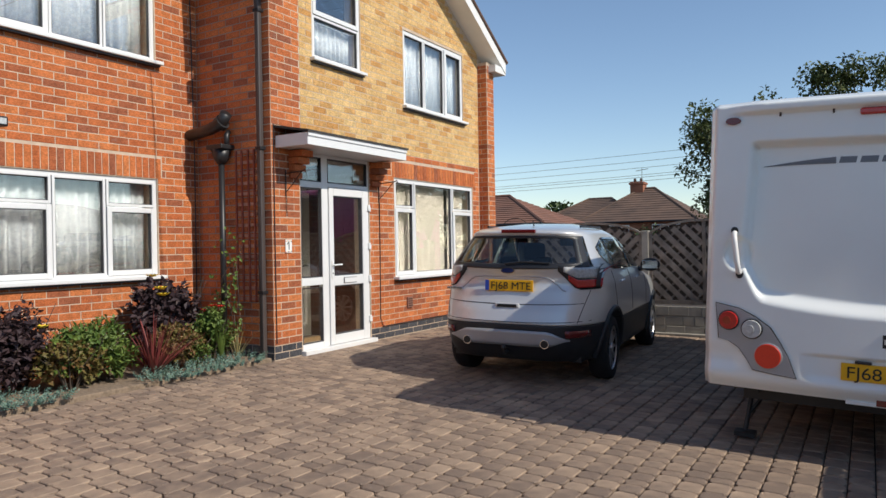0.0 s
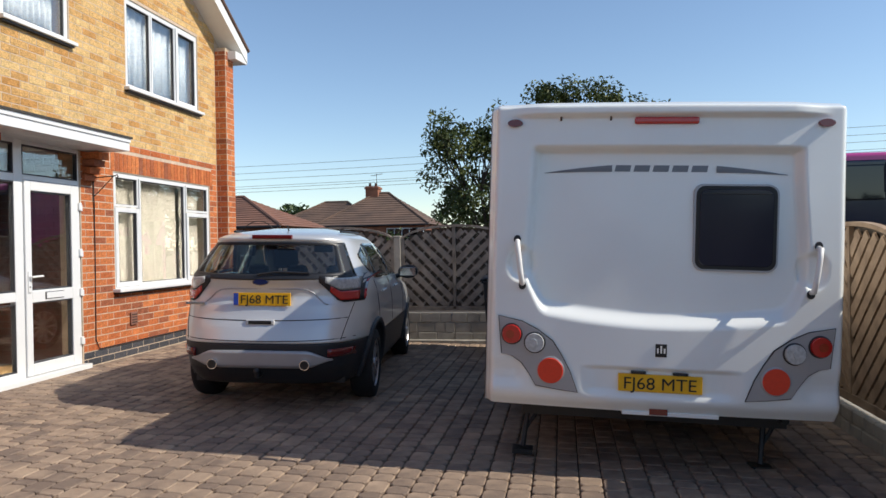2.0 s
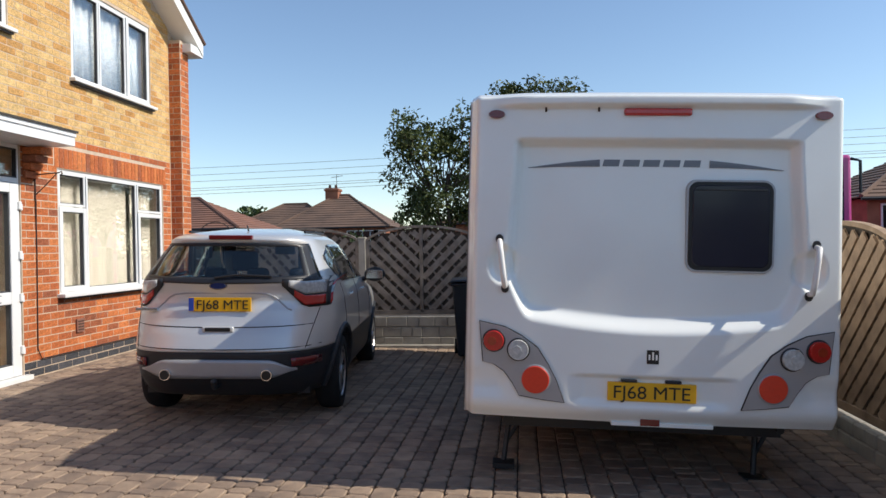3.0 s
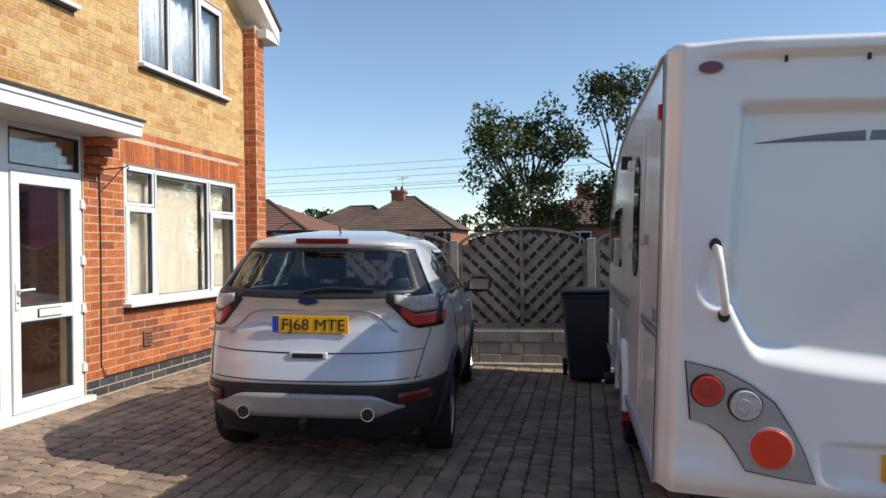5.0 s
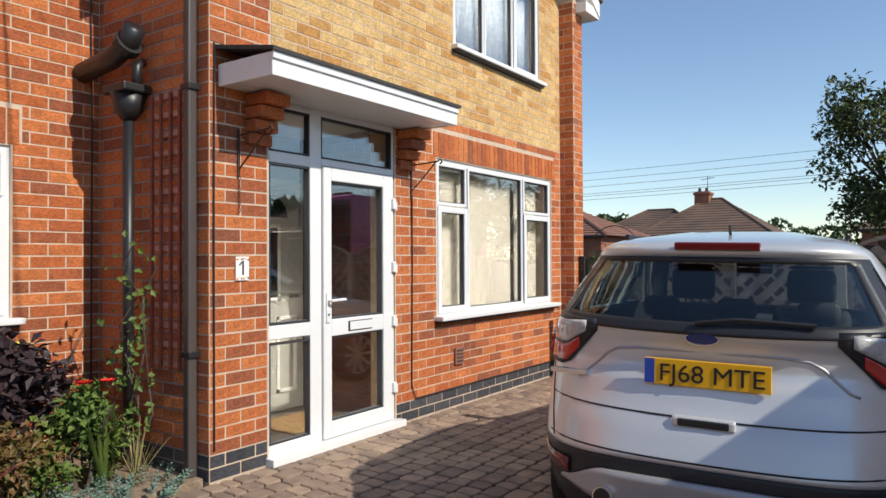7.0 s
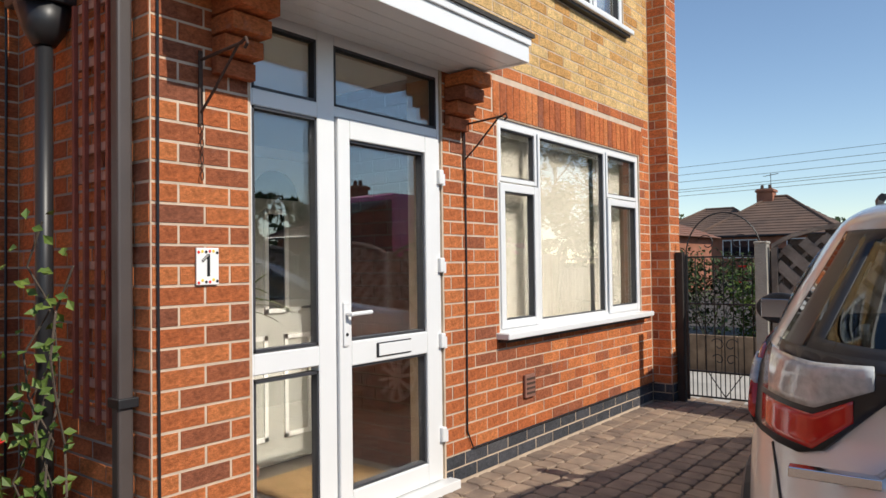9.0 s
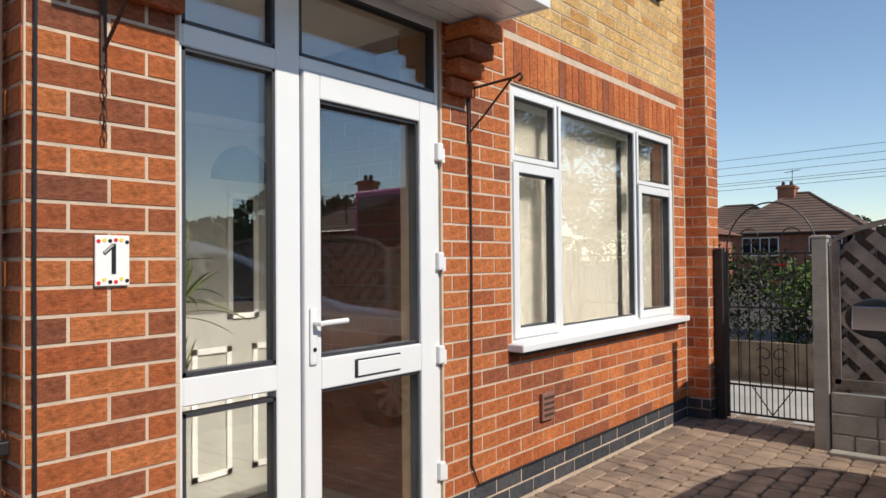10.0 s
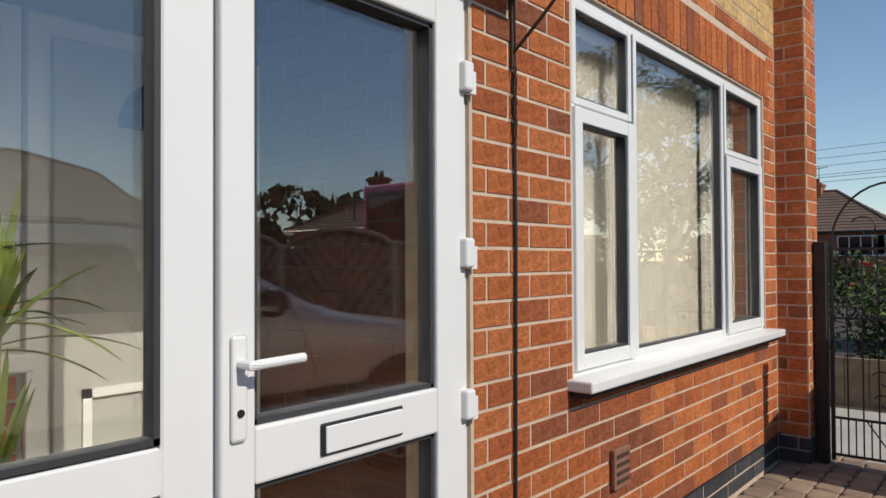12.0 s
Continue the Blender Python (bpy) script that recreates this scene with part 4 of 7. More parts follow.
    for s in (-1, 1):
        # the side windows in one dark band, with pillars over them
        for y0, y1, k in SIDE_GLASS:
            rows = []
            for t in lin(0, 1, 10):
                row = []
                for y in lin(y0, y1, 8):
                    lo, hi = side_span(y, k)
                    row.append(car_side(y, lo + (max(hi, lo + 0.02) - lo) * t, s, 0.004))
                rows.append(row)
            patch(rows, M_carglass, "side_window", car, "tinted side window", 0.006).visible_shadow = False
        part("roof_rail", tube([car_side(y, 1.64, s, 0.0) + Vector((0, 0, 0.02)) for y in lin(0.9, 2.2, 8)], 0.013, 6), M_black, car)
        # tail lamps wrap round the corner
        def lamp_pt(u, z, out):
            # u from 0 on the tail to 1 on the flank
            if u < 0.5:
                x = 0.50 + (0.84 - 0.50) * (u / 0.5)
                p = car_rear(x, z, out)
                return Vector((s * p.x, p.y, p.z))
            p0 = car_rear(0.84, z, out)
            y = p0.y + (0.56 - p0.y) * ((u - 0.5) / 0.5)
            q = car_side(max(y, p0.y + 0.001), z, s, out)
            k = min(1.0, (u - 0.5) * 5)
            return Vector((s * p0.x, y, z)).lerp(q, k)

        def lamp_rows(u0, u1, v0, v1, out, n=14, m=6):
            rows = []
            for v in lin(v0, v1, m):
                row = []
                for u in lin(u0, u1, n):
                    top = 1.25 + 0.02 * u
                    bot = 1.195 - 0.185 * min(1, u / 0.26) if u < 0.26 else 1.01 + 0.06 * max(0, (u - 0.6) / 0.4)
                    row.append(lamp_pt(u, bot + (top - bot) * v, out))
                rows.append(row)
            return rows
        lamp = patch(lamp_rows(0, 1, 0, 1, 0.006), M_black, "tail_lamp", car, "red and clear tail lamp", 0.014)
        patch(lamp_rows(0.08, 0.46, 0.46, 0.90, 0.014), M_clear, "reversing_lens", lamp, "clear lens", 0.01)
        patch(lamp_rows(0.14, 0.46, 0.08, 0.40, 0.014), M_lampred, "brake_lens", lamp, "red lens", 0.01)
        patch(lamp_rows(0.52, 0.97, 0.06, 0.93, 0.014), M_lampred, "tail_lens", lamp, "red lens", 0.01)
        patch(lamp_rows(0.54, 0.84, 0.42, 0.66, 0.02), M_clear, "indicator_lens", lamp, "clear lens", 0.008)
        # low reflectors, exhausts
        rows = [[Vector((s * p.x, p.y, p.z)) for p in [car_rear(x, z, 0.008) for x in lin(0.60, 0.80, 6)]] for z in lin(0.535, 0.605, 3)]
        patch(rows, M_lampdark, "reflector", car, "dark red reflector", 0.01)
        ex = part("exhaust", moved(disc(0.045, 0.16, 28), s * 0.415, 0.0, 0.475), M_chrome, car, "chrome exhaust tip")
        part("bore", moved(disc(0.038, 0.01, 24), s * 0.415, -0.007, 0.475), M_ink, ex)
        # door mirrors
        bm = bmesh.new()
        bmesh.ops.create_uvsphere(bm, u_segments=20, v_segments=12, radius=1.0)
        for v in bm.verts:
            v.co = Vector((v.co.x * 0.125, v.co.y * 0.085, v.co.z * 0.085))
            if v.co.y < -0.02:
                v.co.y = -0.02
        moved(bm, s * 1.02, 2.62, 1.20)
        mir = part("door_mirror", bm, M_black, car, "black door mirror", True)
        part("mirror_glass", box(s * 1.02 - 0.095, s * 1.02 + 0.095, 2.594, 2.599, 1.15, 1.25, 0.002), M_chrome, mir)
        part("mirror_arm", tube([(s * 0.85, 2.66, 1.13), (s * 0.95, 2.66, 1.17)], 0.03, 8), M_black, mir)
        for y in (1.25, 2.15):
            part("door_handle", tube([car_side(y, 1.055, s, 0.012), car_side(y + 0.1, 1.06, s, 0.03), car_side(y + 0.22, 1.065, s, 0.012)], 0.012, 8), M_silver, car)
        for yy in (1.13, 2.0, 2.98):
            part("door_gap", tube([car_side(yy - 0.02 * k, z, s, 0.0) for k, z in enumerate(lin(0.68, 1.18, 8))], 0.004, 5), M_ink, car)
        # dark arch trims
        for yw in (0.98, 3.67):
            pts = []
            for j in range(17):
                t = math.pi * (j / 16) * 1.1 - 0.05 * math.pi
                yy, z = yw + 0.425 * math.cos(t), 0.36 + 0.425 * math.sin(t)
                pts.append(car_side(yy, max(z, 0.24), s, 0.0))
            part("arch_trim", tube(pts, 0.028, 8), M_bumper, car)
    # tailgate: plate recess, plate, badge, seams
    for xs, zs in (((-0.74, 0.74), 0.875), ((-0.80, 0.80), 0.70)):
        part("seam", tube([car_rear(x, zs - 0.02 * (1 - (x / 0.8) ** 2), 0.0) for x in lin(*xs, 21)], 0.0045, 5), M_ink, car)
    for s in (-1, 1):
        pts = [car_rear(s * x, z, 0.0) for x, z in zip(lin(0.70, 0.78, 8), lin(0.68, 1.0, 8))]
        part("seam", tube(pts, 0.0045, 5), M_ink, car)
    brow = [(-0.58, 0.992), (-0.545, 1.005), (-0.50, 1.045), (-0.45, 1.095), (-0.40, 1.122), (-0.30, 1.132)]
    brow += [(-x, z) for x, z in brow[::-1]]
    part("plate_brow", tube([car_rear(x, z, 0.0) for x, z in brow], 0.007, 8), M_silver_trim, car, "shadowed crease over the plate", True)
    rows = []
    for v in lin(0, 1, 6):
        row = []
        for x in lin(-0.64, 0.64, 31):
            k = sstep(0.42, 0.64, abs(x))
            lo, hi = 0.445 + 0.06 * k, 0.60 - 0.07 * k - 0.01 * (x / 0.6) ** 2
            row.append(car_rear(x, lo + (hi - lo) * v, 0.010))
        rows.append(row)
    patch(rows, M_silver_trim, "skid_plate", car, "satin silver skid plate", 0.02)
    plate = part("number_plate", box(-0.26, 0.26, 0.108, 0.124, 0.985, 1.10, 0.003), M_yellow, car, "yellow rear number plate")
    part("blue_band", box(-0.258, -0.215, 0.1065, 0.1079, 0.988, 1.097), M_eu, plate)
    text_part("plate_text", "FJ68 MTE", 0.108, Matrix.Translation((0.023, 0.1065, 1.004)) @ Matrix.Rotation(math.pi / 2, 4, "X"), M_ink, plate, 0.001, 0.425)
    bm = disc(0.5, 0.012, 32)
    bmesh.ops.scale(bm, verts=bm.verts, vec=(0.15, 1, 0.062))
    bdg = part("badge", moved(bm, -0.02, car_rear(0, 1.20).y - 0.014, 1.195), M_chrome, car, "blue oval maker's badge")
    bm = disc(0.5, 0.004, 32)
    bmesh.ops.scale(bm, verts=bm.verts, vec=(0.132, 1, 0.048))
    part("badge_face", moved(bm, -0.02, car_rear(0, 1.20).y - 0.017, 1.195), M_badge, bdg)
    hn = part("boot_handle", box(-0.13, 0.13, 0.050, 0.11, 0.815, 0.865, 0.012), M_silver, car, "boot handle recess")
    part("recess", box(-0.105, 0.105, 0.044, 0.06, 0.825, 0.857, 0.006), M_ink, hn)
    part("model_badge", box(-0.72, -0.54, 0.155, 0.19, 0.985, 1.008, 0.002), M_chrome, car, "chrome model lettering as a bar")
    tb = part("tow_bar", tube([(0.0, 0.25, 0.40), (0.0, 0.03, 0.37), (0.0, -0.03, 0.38), (0.0, -0.035, 0.41)], 0.02, 8), M_iron, car)
    bm = bmesh.new()
    bmesh.ops.create_uvsphere(bm, u_segments=14, v_segments=10, radius=0.028)
    part("tow_ball", moved(bm, 0, -0.035, 0.425), M_iron, tb, smooth=True)
    part("aerial", tube([(0.0, 0.95, 1.66), (0.0, 0.9, 1.72)], 0.008, 6), M_black, car)
    return car


CAR_POSE = pose(-3.945, 7.10, ground_z(-3.84) - 0.008, 0, 1.3, 6.0) @ Matrix.Scale(0.97, 4)
make_car()


# ---- caravan ----
CV_H, CV_B, CV_T = 1.084, 0.585, 2.52  # half width, underside and roof
CV_GROUND = 0.17


def cv_ledge(x):
    """Height of the smiling ledge under the sunk panel."""
    a = abs(x)
    return 1.20 + 0.05 * (a / 0.65) ** 2 + 0.22 * sstep(0.68, 0.87, a) ** 1.5


def cv_depth(x, z):
    """How far the moulded rear panel stands back at (x, z), x from its middle."""
    a = abs(x)
    d = 0.045 * (x / CV_H) ** 2 + 0.03 * sstep(1.3, 2.47, z)
    d += 0.10 * (1 - sstep(0.0, 0.065, CV_H - a)) ** 2
    d += 0.09 * (1 - sstep(0.0, 0.05, CV_T - z)) ** 2
    # bumper tucks under
    d += 0.07 * sstep(0.72, 0.56, z) ** 2
    # roof lip over the lamp band
    d -= 0.045 * sstep(2.42, 2.44, z) * sstep(0.98, 0.72, a)
    # sunk middle panel
    half = 0.82 + 0.035 * sstep(2.2, 1.5, z)
    sunk = sstep(half, half - 0.055, a) * sstep(2.245, 2.205, z) * sstep(cv_ledge(x) - 0.095, cv_ledge(x) + 0.01, z)
    d += 0.075 * sunk
    # scoops behind the grab handles
    q = ((a - 0.872) / 0.085) ** 2 + ((z - 1.495) / 0.115) ** 2
    d += 0.035 * sstep(1.15, 0.45, q)
    # recess for the number plate, under a soft brow
    d += 0.022 * sstep(0.868, 0.852, z) * sstep(0.66, 0.74, z) * sstep(0.50, 0.36, a)
    # hollow under each lamp panel
    d += 0.02 * sstep(0.90, 0.80, z) * sstep(0.68, 0.78, z) * sstep(0.80, 0.90, a)
    return d


def cv_turned(bm, x, z, out=0.0):
    """Sets a disc on the bowed panel, square to it."""
    slope = (cv_depth(x + 0.03, 1.2 if z > 1.9 else 0.95) - cv_depth(x - 0.03, 1.2 if z > 1.9 else 0.95)) / 0.06
    bmesh.ops.rotate(bm, verts=bm.verts, cent=(0, 0, 0), matrix=Matrix.Rotation(math.pi + math.atan(max(-0.3, min(0.3, slope))), 3, "Z"))
    return moved(bm, x, cv_depth(x, z) - out, z)


def rounded(w, h, r, d, n=6):
    """A thin slab with rounded corners, facing back."""
    bm = bmesh.new()
    ring = []
    for cx, cz, a0 in ((w / 2 - r, h / 2 - r, 0), (-w / 2 + r, h / 2 - r, 90), (-w / 2 + r, -h / 2 + r, 180), (w / 2 - r, -h / 2 + r, 270)):
        for k in range(n + 1):
            t = radians(a0 + 90 * k / n)
            ring.append((cx + r * math.cos(t), cz + r * math.sin(t)))
    A = [bm.verts.new((x, 0, z)) for x, z in ring]
    k = 1 - 0.012 / max(w, h)
    B = [bm.verts.new((x * k, -d, z * k)) for x, z in ring]
    m = len(ring)
    for i in range(m):
        bm.faces.new((A[i], A[(i + 1) % m], B[(i + 1) % m], B[i]))
    bm.faces.new(B)
    bm.faces.new(A[::-1])
    bmesh.ops.recalc_face_normals(bm, faces=bm.faces)
    return bm


def flank_slab(y, z, w, h, r, d, X):
    """A rounded slab on the near flank."""
    bm = rounded(w, h, r, d)
    bmesh.ops.rotate(bm, verts=bm.verts, cent=(0, 0, 0), matrix=Matrix.Rotation(-math.pi / 2, 3, "Z"))
    return moved(bm, X, y, z)


def make_caravan():
    cv = thing("caravan", CV_POSE, "white touring caravan with moulded rear panel, parked with corner jacks down", "caravan")
    hw = CV_H
    nx, nz = 180, 190
    xs, zs = lin(-hw, hw, nx), lin(CV_B, CV_T, nz)
    bm = bmesh.new()
    g = [[bm.verts.new((-hw, 0.335, z))] + [bm.verts.new((x, cv_depth(x, z), z)) for x in xs] + [bm.verts.new((hw, 0.335, z))] for z in zs]
    g.append([bm.verts.new((v.co.x, 0.35, CV_T)) for v in g[-1]])
    for a, b in zip(g, g[1:]):
        for i in range(nx + 1):
            bm.faces.new((a[i], a[i + 1], b[i + 1], b[i]))
    part("rear_panel", bm, M_white_gel, cv, "white moulded rear panel", True)
    prof = [(0.32, CV_B), (0.32, CV_T - 0.01), (0.38, CV_T - 0.005), (2.4, CV_T + 0.03), (3.3, CV_T - 0.02), (3.9, CV_T - 0.14), (4.45, CV_T - 0.5), (4.72, 1.6), (4.85, 1.1), (4.75, 0.75), (4.6, CV_B)]
    bm = bmesh.new()
    L = [bm.verts.new((-hw + 0.002, y, z)) for y, z in prof]
    R = [bm.verts.new((hw - 0.002, y, z)) for y, z in prof]
    n = len(prof)
    bm.faces.new(L)
    bm.faces.new(R[::-1])
    for i in range(n):
        bm.faces.new((L[i], L[(i + 1) % n], R[(i + 1) % n], R[i]))
    bmesh.ops.recalc_face_normals(bm, faces=bm.faces)
    part("body", bm, M_white_gel, cv)
    part("rear_edge", box(-hw + 0.004, hw - 0.004, 0.24, 0.319, CV_B + 0.004, CV_B + 0.03), M_white_gel, cv)
    for s in (-1, 1):
        part("corner_trim", tube([(s * (hw + 0.001), 0.245, z) for z in lin(CV_B, CV_T - 0.03, 4)] + [(s * (hw + 0.001), 0.40, CV_T - 0.005), (s * (hw + 0.001), 2.4, CV_T + 0.03), (s * (hw + 0.001), 3.3, CV_T - 0.02), (s * (hw + 0.001), 3.9, CV_T - 0.14), (s * (hw + 0.001), 4.45, CV_T - 0.5), (s * (hw + 0.001), 4.72, 1.6)], 0.013, 6), M_silver_trim, cv)
        part("trim_insert", tube([(s * (hw + 0.009), 0.245, z) for z in lin(CV_B, CV_T - 0.04, 4)], 0.006, 6), M_black, cv)
        part("skirt_rail", box(s * (hw + 0.004) - 0.012, s * (hw + 0.004) + 0.012, 0.26, 4.6, CV_B - 0.02, CV_B + 0.035, 0.006), M_silver_trim, cv)
    # rear window
    wx, wz, yw = 0.432, 1.745, cv_depth(0.432, 1.745) + 0.012
    win = part("rear_window", moved(rounded(0.505, 0.545, 0.062, 0.036), wx, yw, wz), M_silver_trim, cv, "dark acrylic rear window in a pale frame")
    part("rubber", moved(rounded(0.478, 0.518, 0.055, 0.006), wx, yw - 0.034, wz), M_ink, win)
    part("pane", moved(rounded(0.435, 0.475, 0.045, 0.008), wx, yw - 0.038, wz), M_acrylic, win)
    part("stay", box(wx - 0.20, wx + 0.20, yw - 0.049, yw - 0.0455, wz + 0.205, wz + 0.215, 0.002), M_black, win)
    for s in (-1, 1):
        shape = [(1.0, 1.155), (0.85, 1.125), (0.75, 1.075), (0.66, 1.01), (0.60, 0.92), (0.55, 0.83), (0.50, 0.70), (0.63, 0.712), (0.76, 0.73), (0.80, 0.80), (0.85, 0.868), (0.91, 0.905), (0.975, 0.918)]
        for nm, grow, lift, m in (("lamp_seal", 0.006, 0.012, M_ink), ("lamp_panel", 0.0, 0.016, M_silver_trim)):
            bm = bmesh.new()
            cx, cz = 0.76, 0.94
            ring = []
            for x, z in shape:
                q = Vector((x - cx, z - cz))
                q = q * (1 + grow / q.length)
                ring.append((cx + q.x, cz + q.y))
            v = [bm.verts.new((s * x, cv_depth(min(x, 0.99), z) - lift, z)) for x, z in ring]
            c = bm.verts.new((s * cx, cv_depth(cx, cz) - lift, cz))
            w = [bm.verts.new((p.co.x, p.co.y + 0.05, p.co.z)) for p in v]
            for i in range(len(v)):
                k = (i + 1) % len(v)
                bm.faces.new((v[i], v[k], c))
                bm.faces.new((v[i], w[i], w[k], v[k]))
            bmesh.ops.recalc_face_normals(bm, faces=bm.faces)
            if nm == "lamp_panel":
                cl = part(nm, bm, m, cv, "grey lamp panel with round lenses")
            else:
                part(nm, bm, m, cv)
        for x, z, r, m, nm in ((0.915, 1.045, 0.060, M_lampred, "indicator"), (0.77, 0.997, 0.060, M_clear, "reversing_lamp"), (0.668, 0.826, 0.080, M_reflector, "red_reflector")):
            lp = part(nm, cv_turned(disc(r + 0.008, 0.010, 32), s * x, z, 0.014), M_black if r < 0.07 else M_silver_trim, cl)
            part("lens", cv_turned(disc(r, 0.030 if r < 0.07 else 0.014, 32), s * x, z, 0.016), m, lp)
            if r < 0.07:
                part("bulb", cv_turned(disc(r * 0.45, 0.036, 20), s * (x + 0.008), z, 0.016), M_amber if m is M_lampred else M_clear, lp)
        bm = disc(0.5, 0.022, 24)
        bmesh.ops.scale(bm, verts=bm.verts, vec=(0.098, 1, 0.05))
        part("marker_lamp", cv_turned(bm, s * 0.928, 2.385, -0.004), M_lampdark, cv, "dark red marker lamp")
        part("side_marker", box(s * (hw + 0.001) - 0.022, s * (hw + 0.001) + 0.022, 0.33, 0.385, 2.22, 2.29, 0.006), M_lampred, cv)
        # grab handles
        yt, yb = cv_depth(0.895, 1.64), cv_depth(0.858, 1.36)
        gh = part("grab_handle", tube([(s * 0.895, yt + 0.01, 1.635), (s * 0.894, yt - 0.05, 1.628), (s * 0.885, yt - 0.062, 1.56), (s * 0.868, yb - 0.062, 1.44), (s * 0.859, yb - 0.05, 1.372), (s * 0.858, yb + 0.01, 1.365)], 0.017, 10), M_white, cv, smooth=True)
        for x, z in ((0.896, 1.645), (0.857, 1.355)):
            bm = disc(0.5, 0.010, 20)
            bmesh.ops.scale(bm, verts=bm.verts, vec=(0.046, 1, 0.055))
            part("socket", cv_turned(bm, s * x, z, 0.003), M_black, gh)
        # corner jacks
        jx, g0 = s * (hw - 0.30), CV_GROUND - 0.006 * s
        bm = tube([(jx - 0.02, 0.55, 0.55), (jx - 0.06, 0.46, g0 + 0.03)], 0.018, 6)
        add_tube(bm, [(jx + 0.10, 0.55, 0.54), (jx - 0.04, 0.50, g0 + 0.15)], 0.014, 6)
        add_box(bm, jx - 0.13, jx + 0.01, 0.40, 0.52, g0 - 0.01, g0 + 0.022)
        add_tube(bm, [(jx + 0.02, 0.24, 0.535), (jx + 0.02, 0.60, 0.535)], 0.024, 10)
        part("corner_jack", bm, M_iron, cv, "black steel corner jack on the ground")
    part("brake_lamp", box(-0.192, 0.192, cv_depth(0, 2.38) - 0.022, cv_depth(0, 2.38) + 0.03, 2.375, 2.418, 0.012), M_lampred, cv, "long red high brake lamp")
    for x in (-0.64, -0.335):
        part("awning_hook", box(x - 0.006, x + 0.006, cv_depth(x, 2.37) - 0.010, cv_depth(x, 2.37) + 0.01, 2.398, 2.424, 0.002), M_rust, cv)
    yp = cv_depth(0, 0.78)
    pl = part("number_plate", box(-0.25, 0.25, yp - 0.018, yp + 0.008, 0.722, 0.83, 0.003), M_yellow, cv, "yellow number plate")
    text_part("plate_text", "FJ68 MTE", 0.105, Matrix.Translation((0.0, yp - 0.0195, 0.738)) @ Matrix.Rotation(math.pi / 2, 4, "X"), M_ink, pl, 0.001, 0.43)
    for x in (-0.13, 0.12):
        part("plate_lamp", box(x - 0.045, x + 0.045, yp - 0.026, yp + 0.02, 0.832, 0.848, 0.004), M_black, cv)
    yl = cv_depth(0, 0.60)
    part("low_lamp", box(-0.055, 0.055, yl - 0.012, yl + 0.03, CV_B - 0.012, CV_B + 0.03, 0.004), M_lampdark, cv)
    part("under_lip", box(-0.22, 0.36, yl - 0.004, yl + 0.10, CV_B - 0.018, CV_B + 0.006, 0.004), M_white_gel, cv)
    # maker's name as plain bars, swooshes, small crest
    yb = cv_depth(0, 2.10)
    for i in range(5):
        x0 = -0.300 + 0.116 * i
        bm = bmesh.new()
        dx = cv_depth(x0 + 0.05, 2.10) - 0.003
        v = [bm.verts.new((x0 + a, dx + y, z)) for y in (0.0, 0.012) for a, z in ((0.0, 2.088), (0.095, 2.088), (0.103, 2.128), (0.010, 2.128))]
        for f in ((0, 1, 2, 3), (7, 6, 5, 4), (0, 4, 5, 1), (1, 5, 6, 2), (2, 6, 7, 3), (3, 7, 4, 0)):
            bm.faces.new([v[k] for k in f])
        bmesh.ops.recalc_face_normals(bm, faces=bm.faces)
        part("name_bar", bm, M_name, cv)
    for s in (-1, 1):
        for k, m in ((0, M_name), (1, M_decal)):
            bm = bmesh.new()
            top, low = [], []
            for t in lin(0, 1, 14):
                x = s * (0.315 + (0.42 - 0.06 * (1 - k)) * t)
                zc = 2.118 - 0.020 * k - (0.022 - 0.016 * k) * t - (0.016 if k else 0.012) * t * t
                h = (0.011 if k else 0.008) * (1 - t) ** 0.8 + 0.0015
                y = cv_depth(x, 2.10) - 0.003
                top.append(bm.verts.new((x, y, zc + h)))
                low.append(bm.verts.new((x, y, zc - h)))
            for i in range(13):
                bm.faces.new((low[i], low[i + 1], top[i + 1], top[i]))
            bmesh.ops.recalc_face_normals(bm, faces=bm.faces)
            sw = part("swoosh", bm, m, cv)
            sw.modifiers.new("thick", "SOLIDIFY").thickness = 0.003
    yc = cv_depth(0, 0.98)
    cr = part("crest", box(-0.034, 0.034, yc - 0.004, yc + 0.008, 0.942, 1.022, 0.002), M_ink, cv, "small black crest")
    for x in (-0.02, 0.0, 0.02):
        part("crest_arch", box(x - 0.005, x + 0.005, yc - 0.006, yc - 0.003, 0.965, 1.012 - abs(x) * 0.8, 0.001), M_white, cr)
    # near flank: door, windows, stripe, wheel, lamp
    X = -hw
    dr = part("side_door", flank_slab(1.48, 1.48, 0.76, 1.60, 0.07, 0.012, X + 0.002), M_white_gel, cv)
    part("door_seal", flank_slab(1.48, 1.48, 0.785, 1.625, 0.08, 0.005, X + 0.002), M_silver_trim, dr)
    dwn = part("door_window", flank_slab(1.43, 1.82, 0.34, 0.74, 0.15, 0.012, X - 0.008), M_darkglass, dr)
    part("door_handle", box(X - 0.04, X - 0.008, 1.74, 1.82, 1.62, 1.66, 0.008), M_silver_trim, dr)
    part("door_lock", box(X - 0.03, X + 0.004, 0.83, 0.95, 1.645, 1.70, 0.008), M_silver_trim, cv)
    part("side_window", flank_slab(3.38, 1.715, 0.90, 0.50, 0.07, 0.018, X + 0.002), M_darkglass, cv, "dark side window")
    part("front_window", flank_slab(4.22, 1.70, 0.42, 0.44, 0.07, 0.018, X + 0.002), M_darkglass, cv, "dark side window")
    part("side_stripe", box(X - 0.005, X + 0.004, 0.30, 4.5, 1.235, 1.262), M_decal, cv)
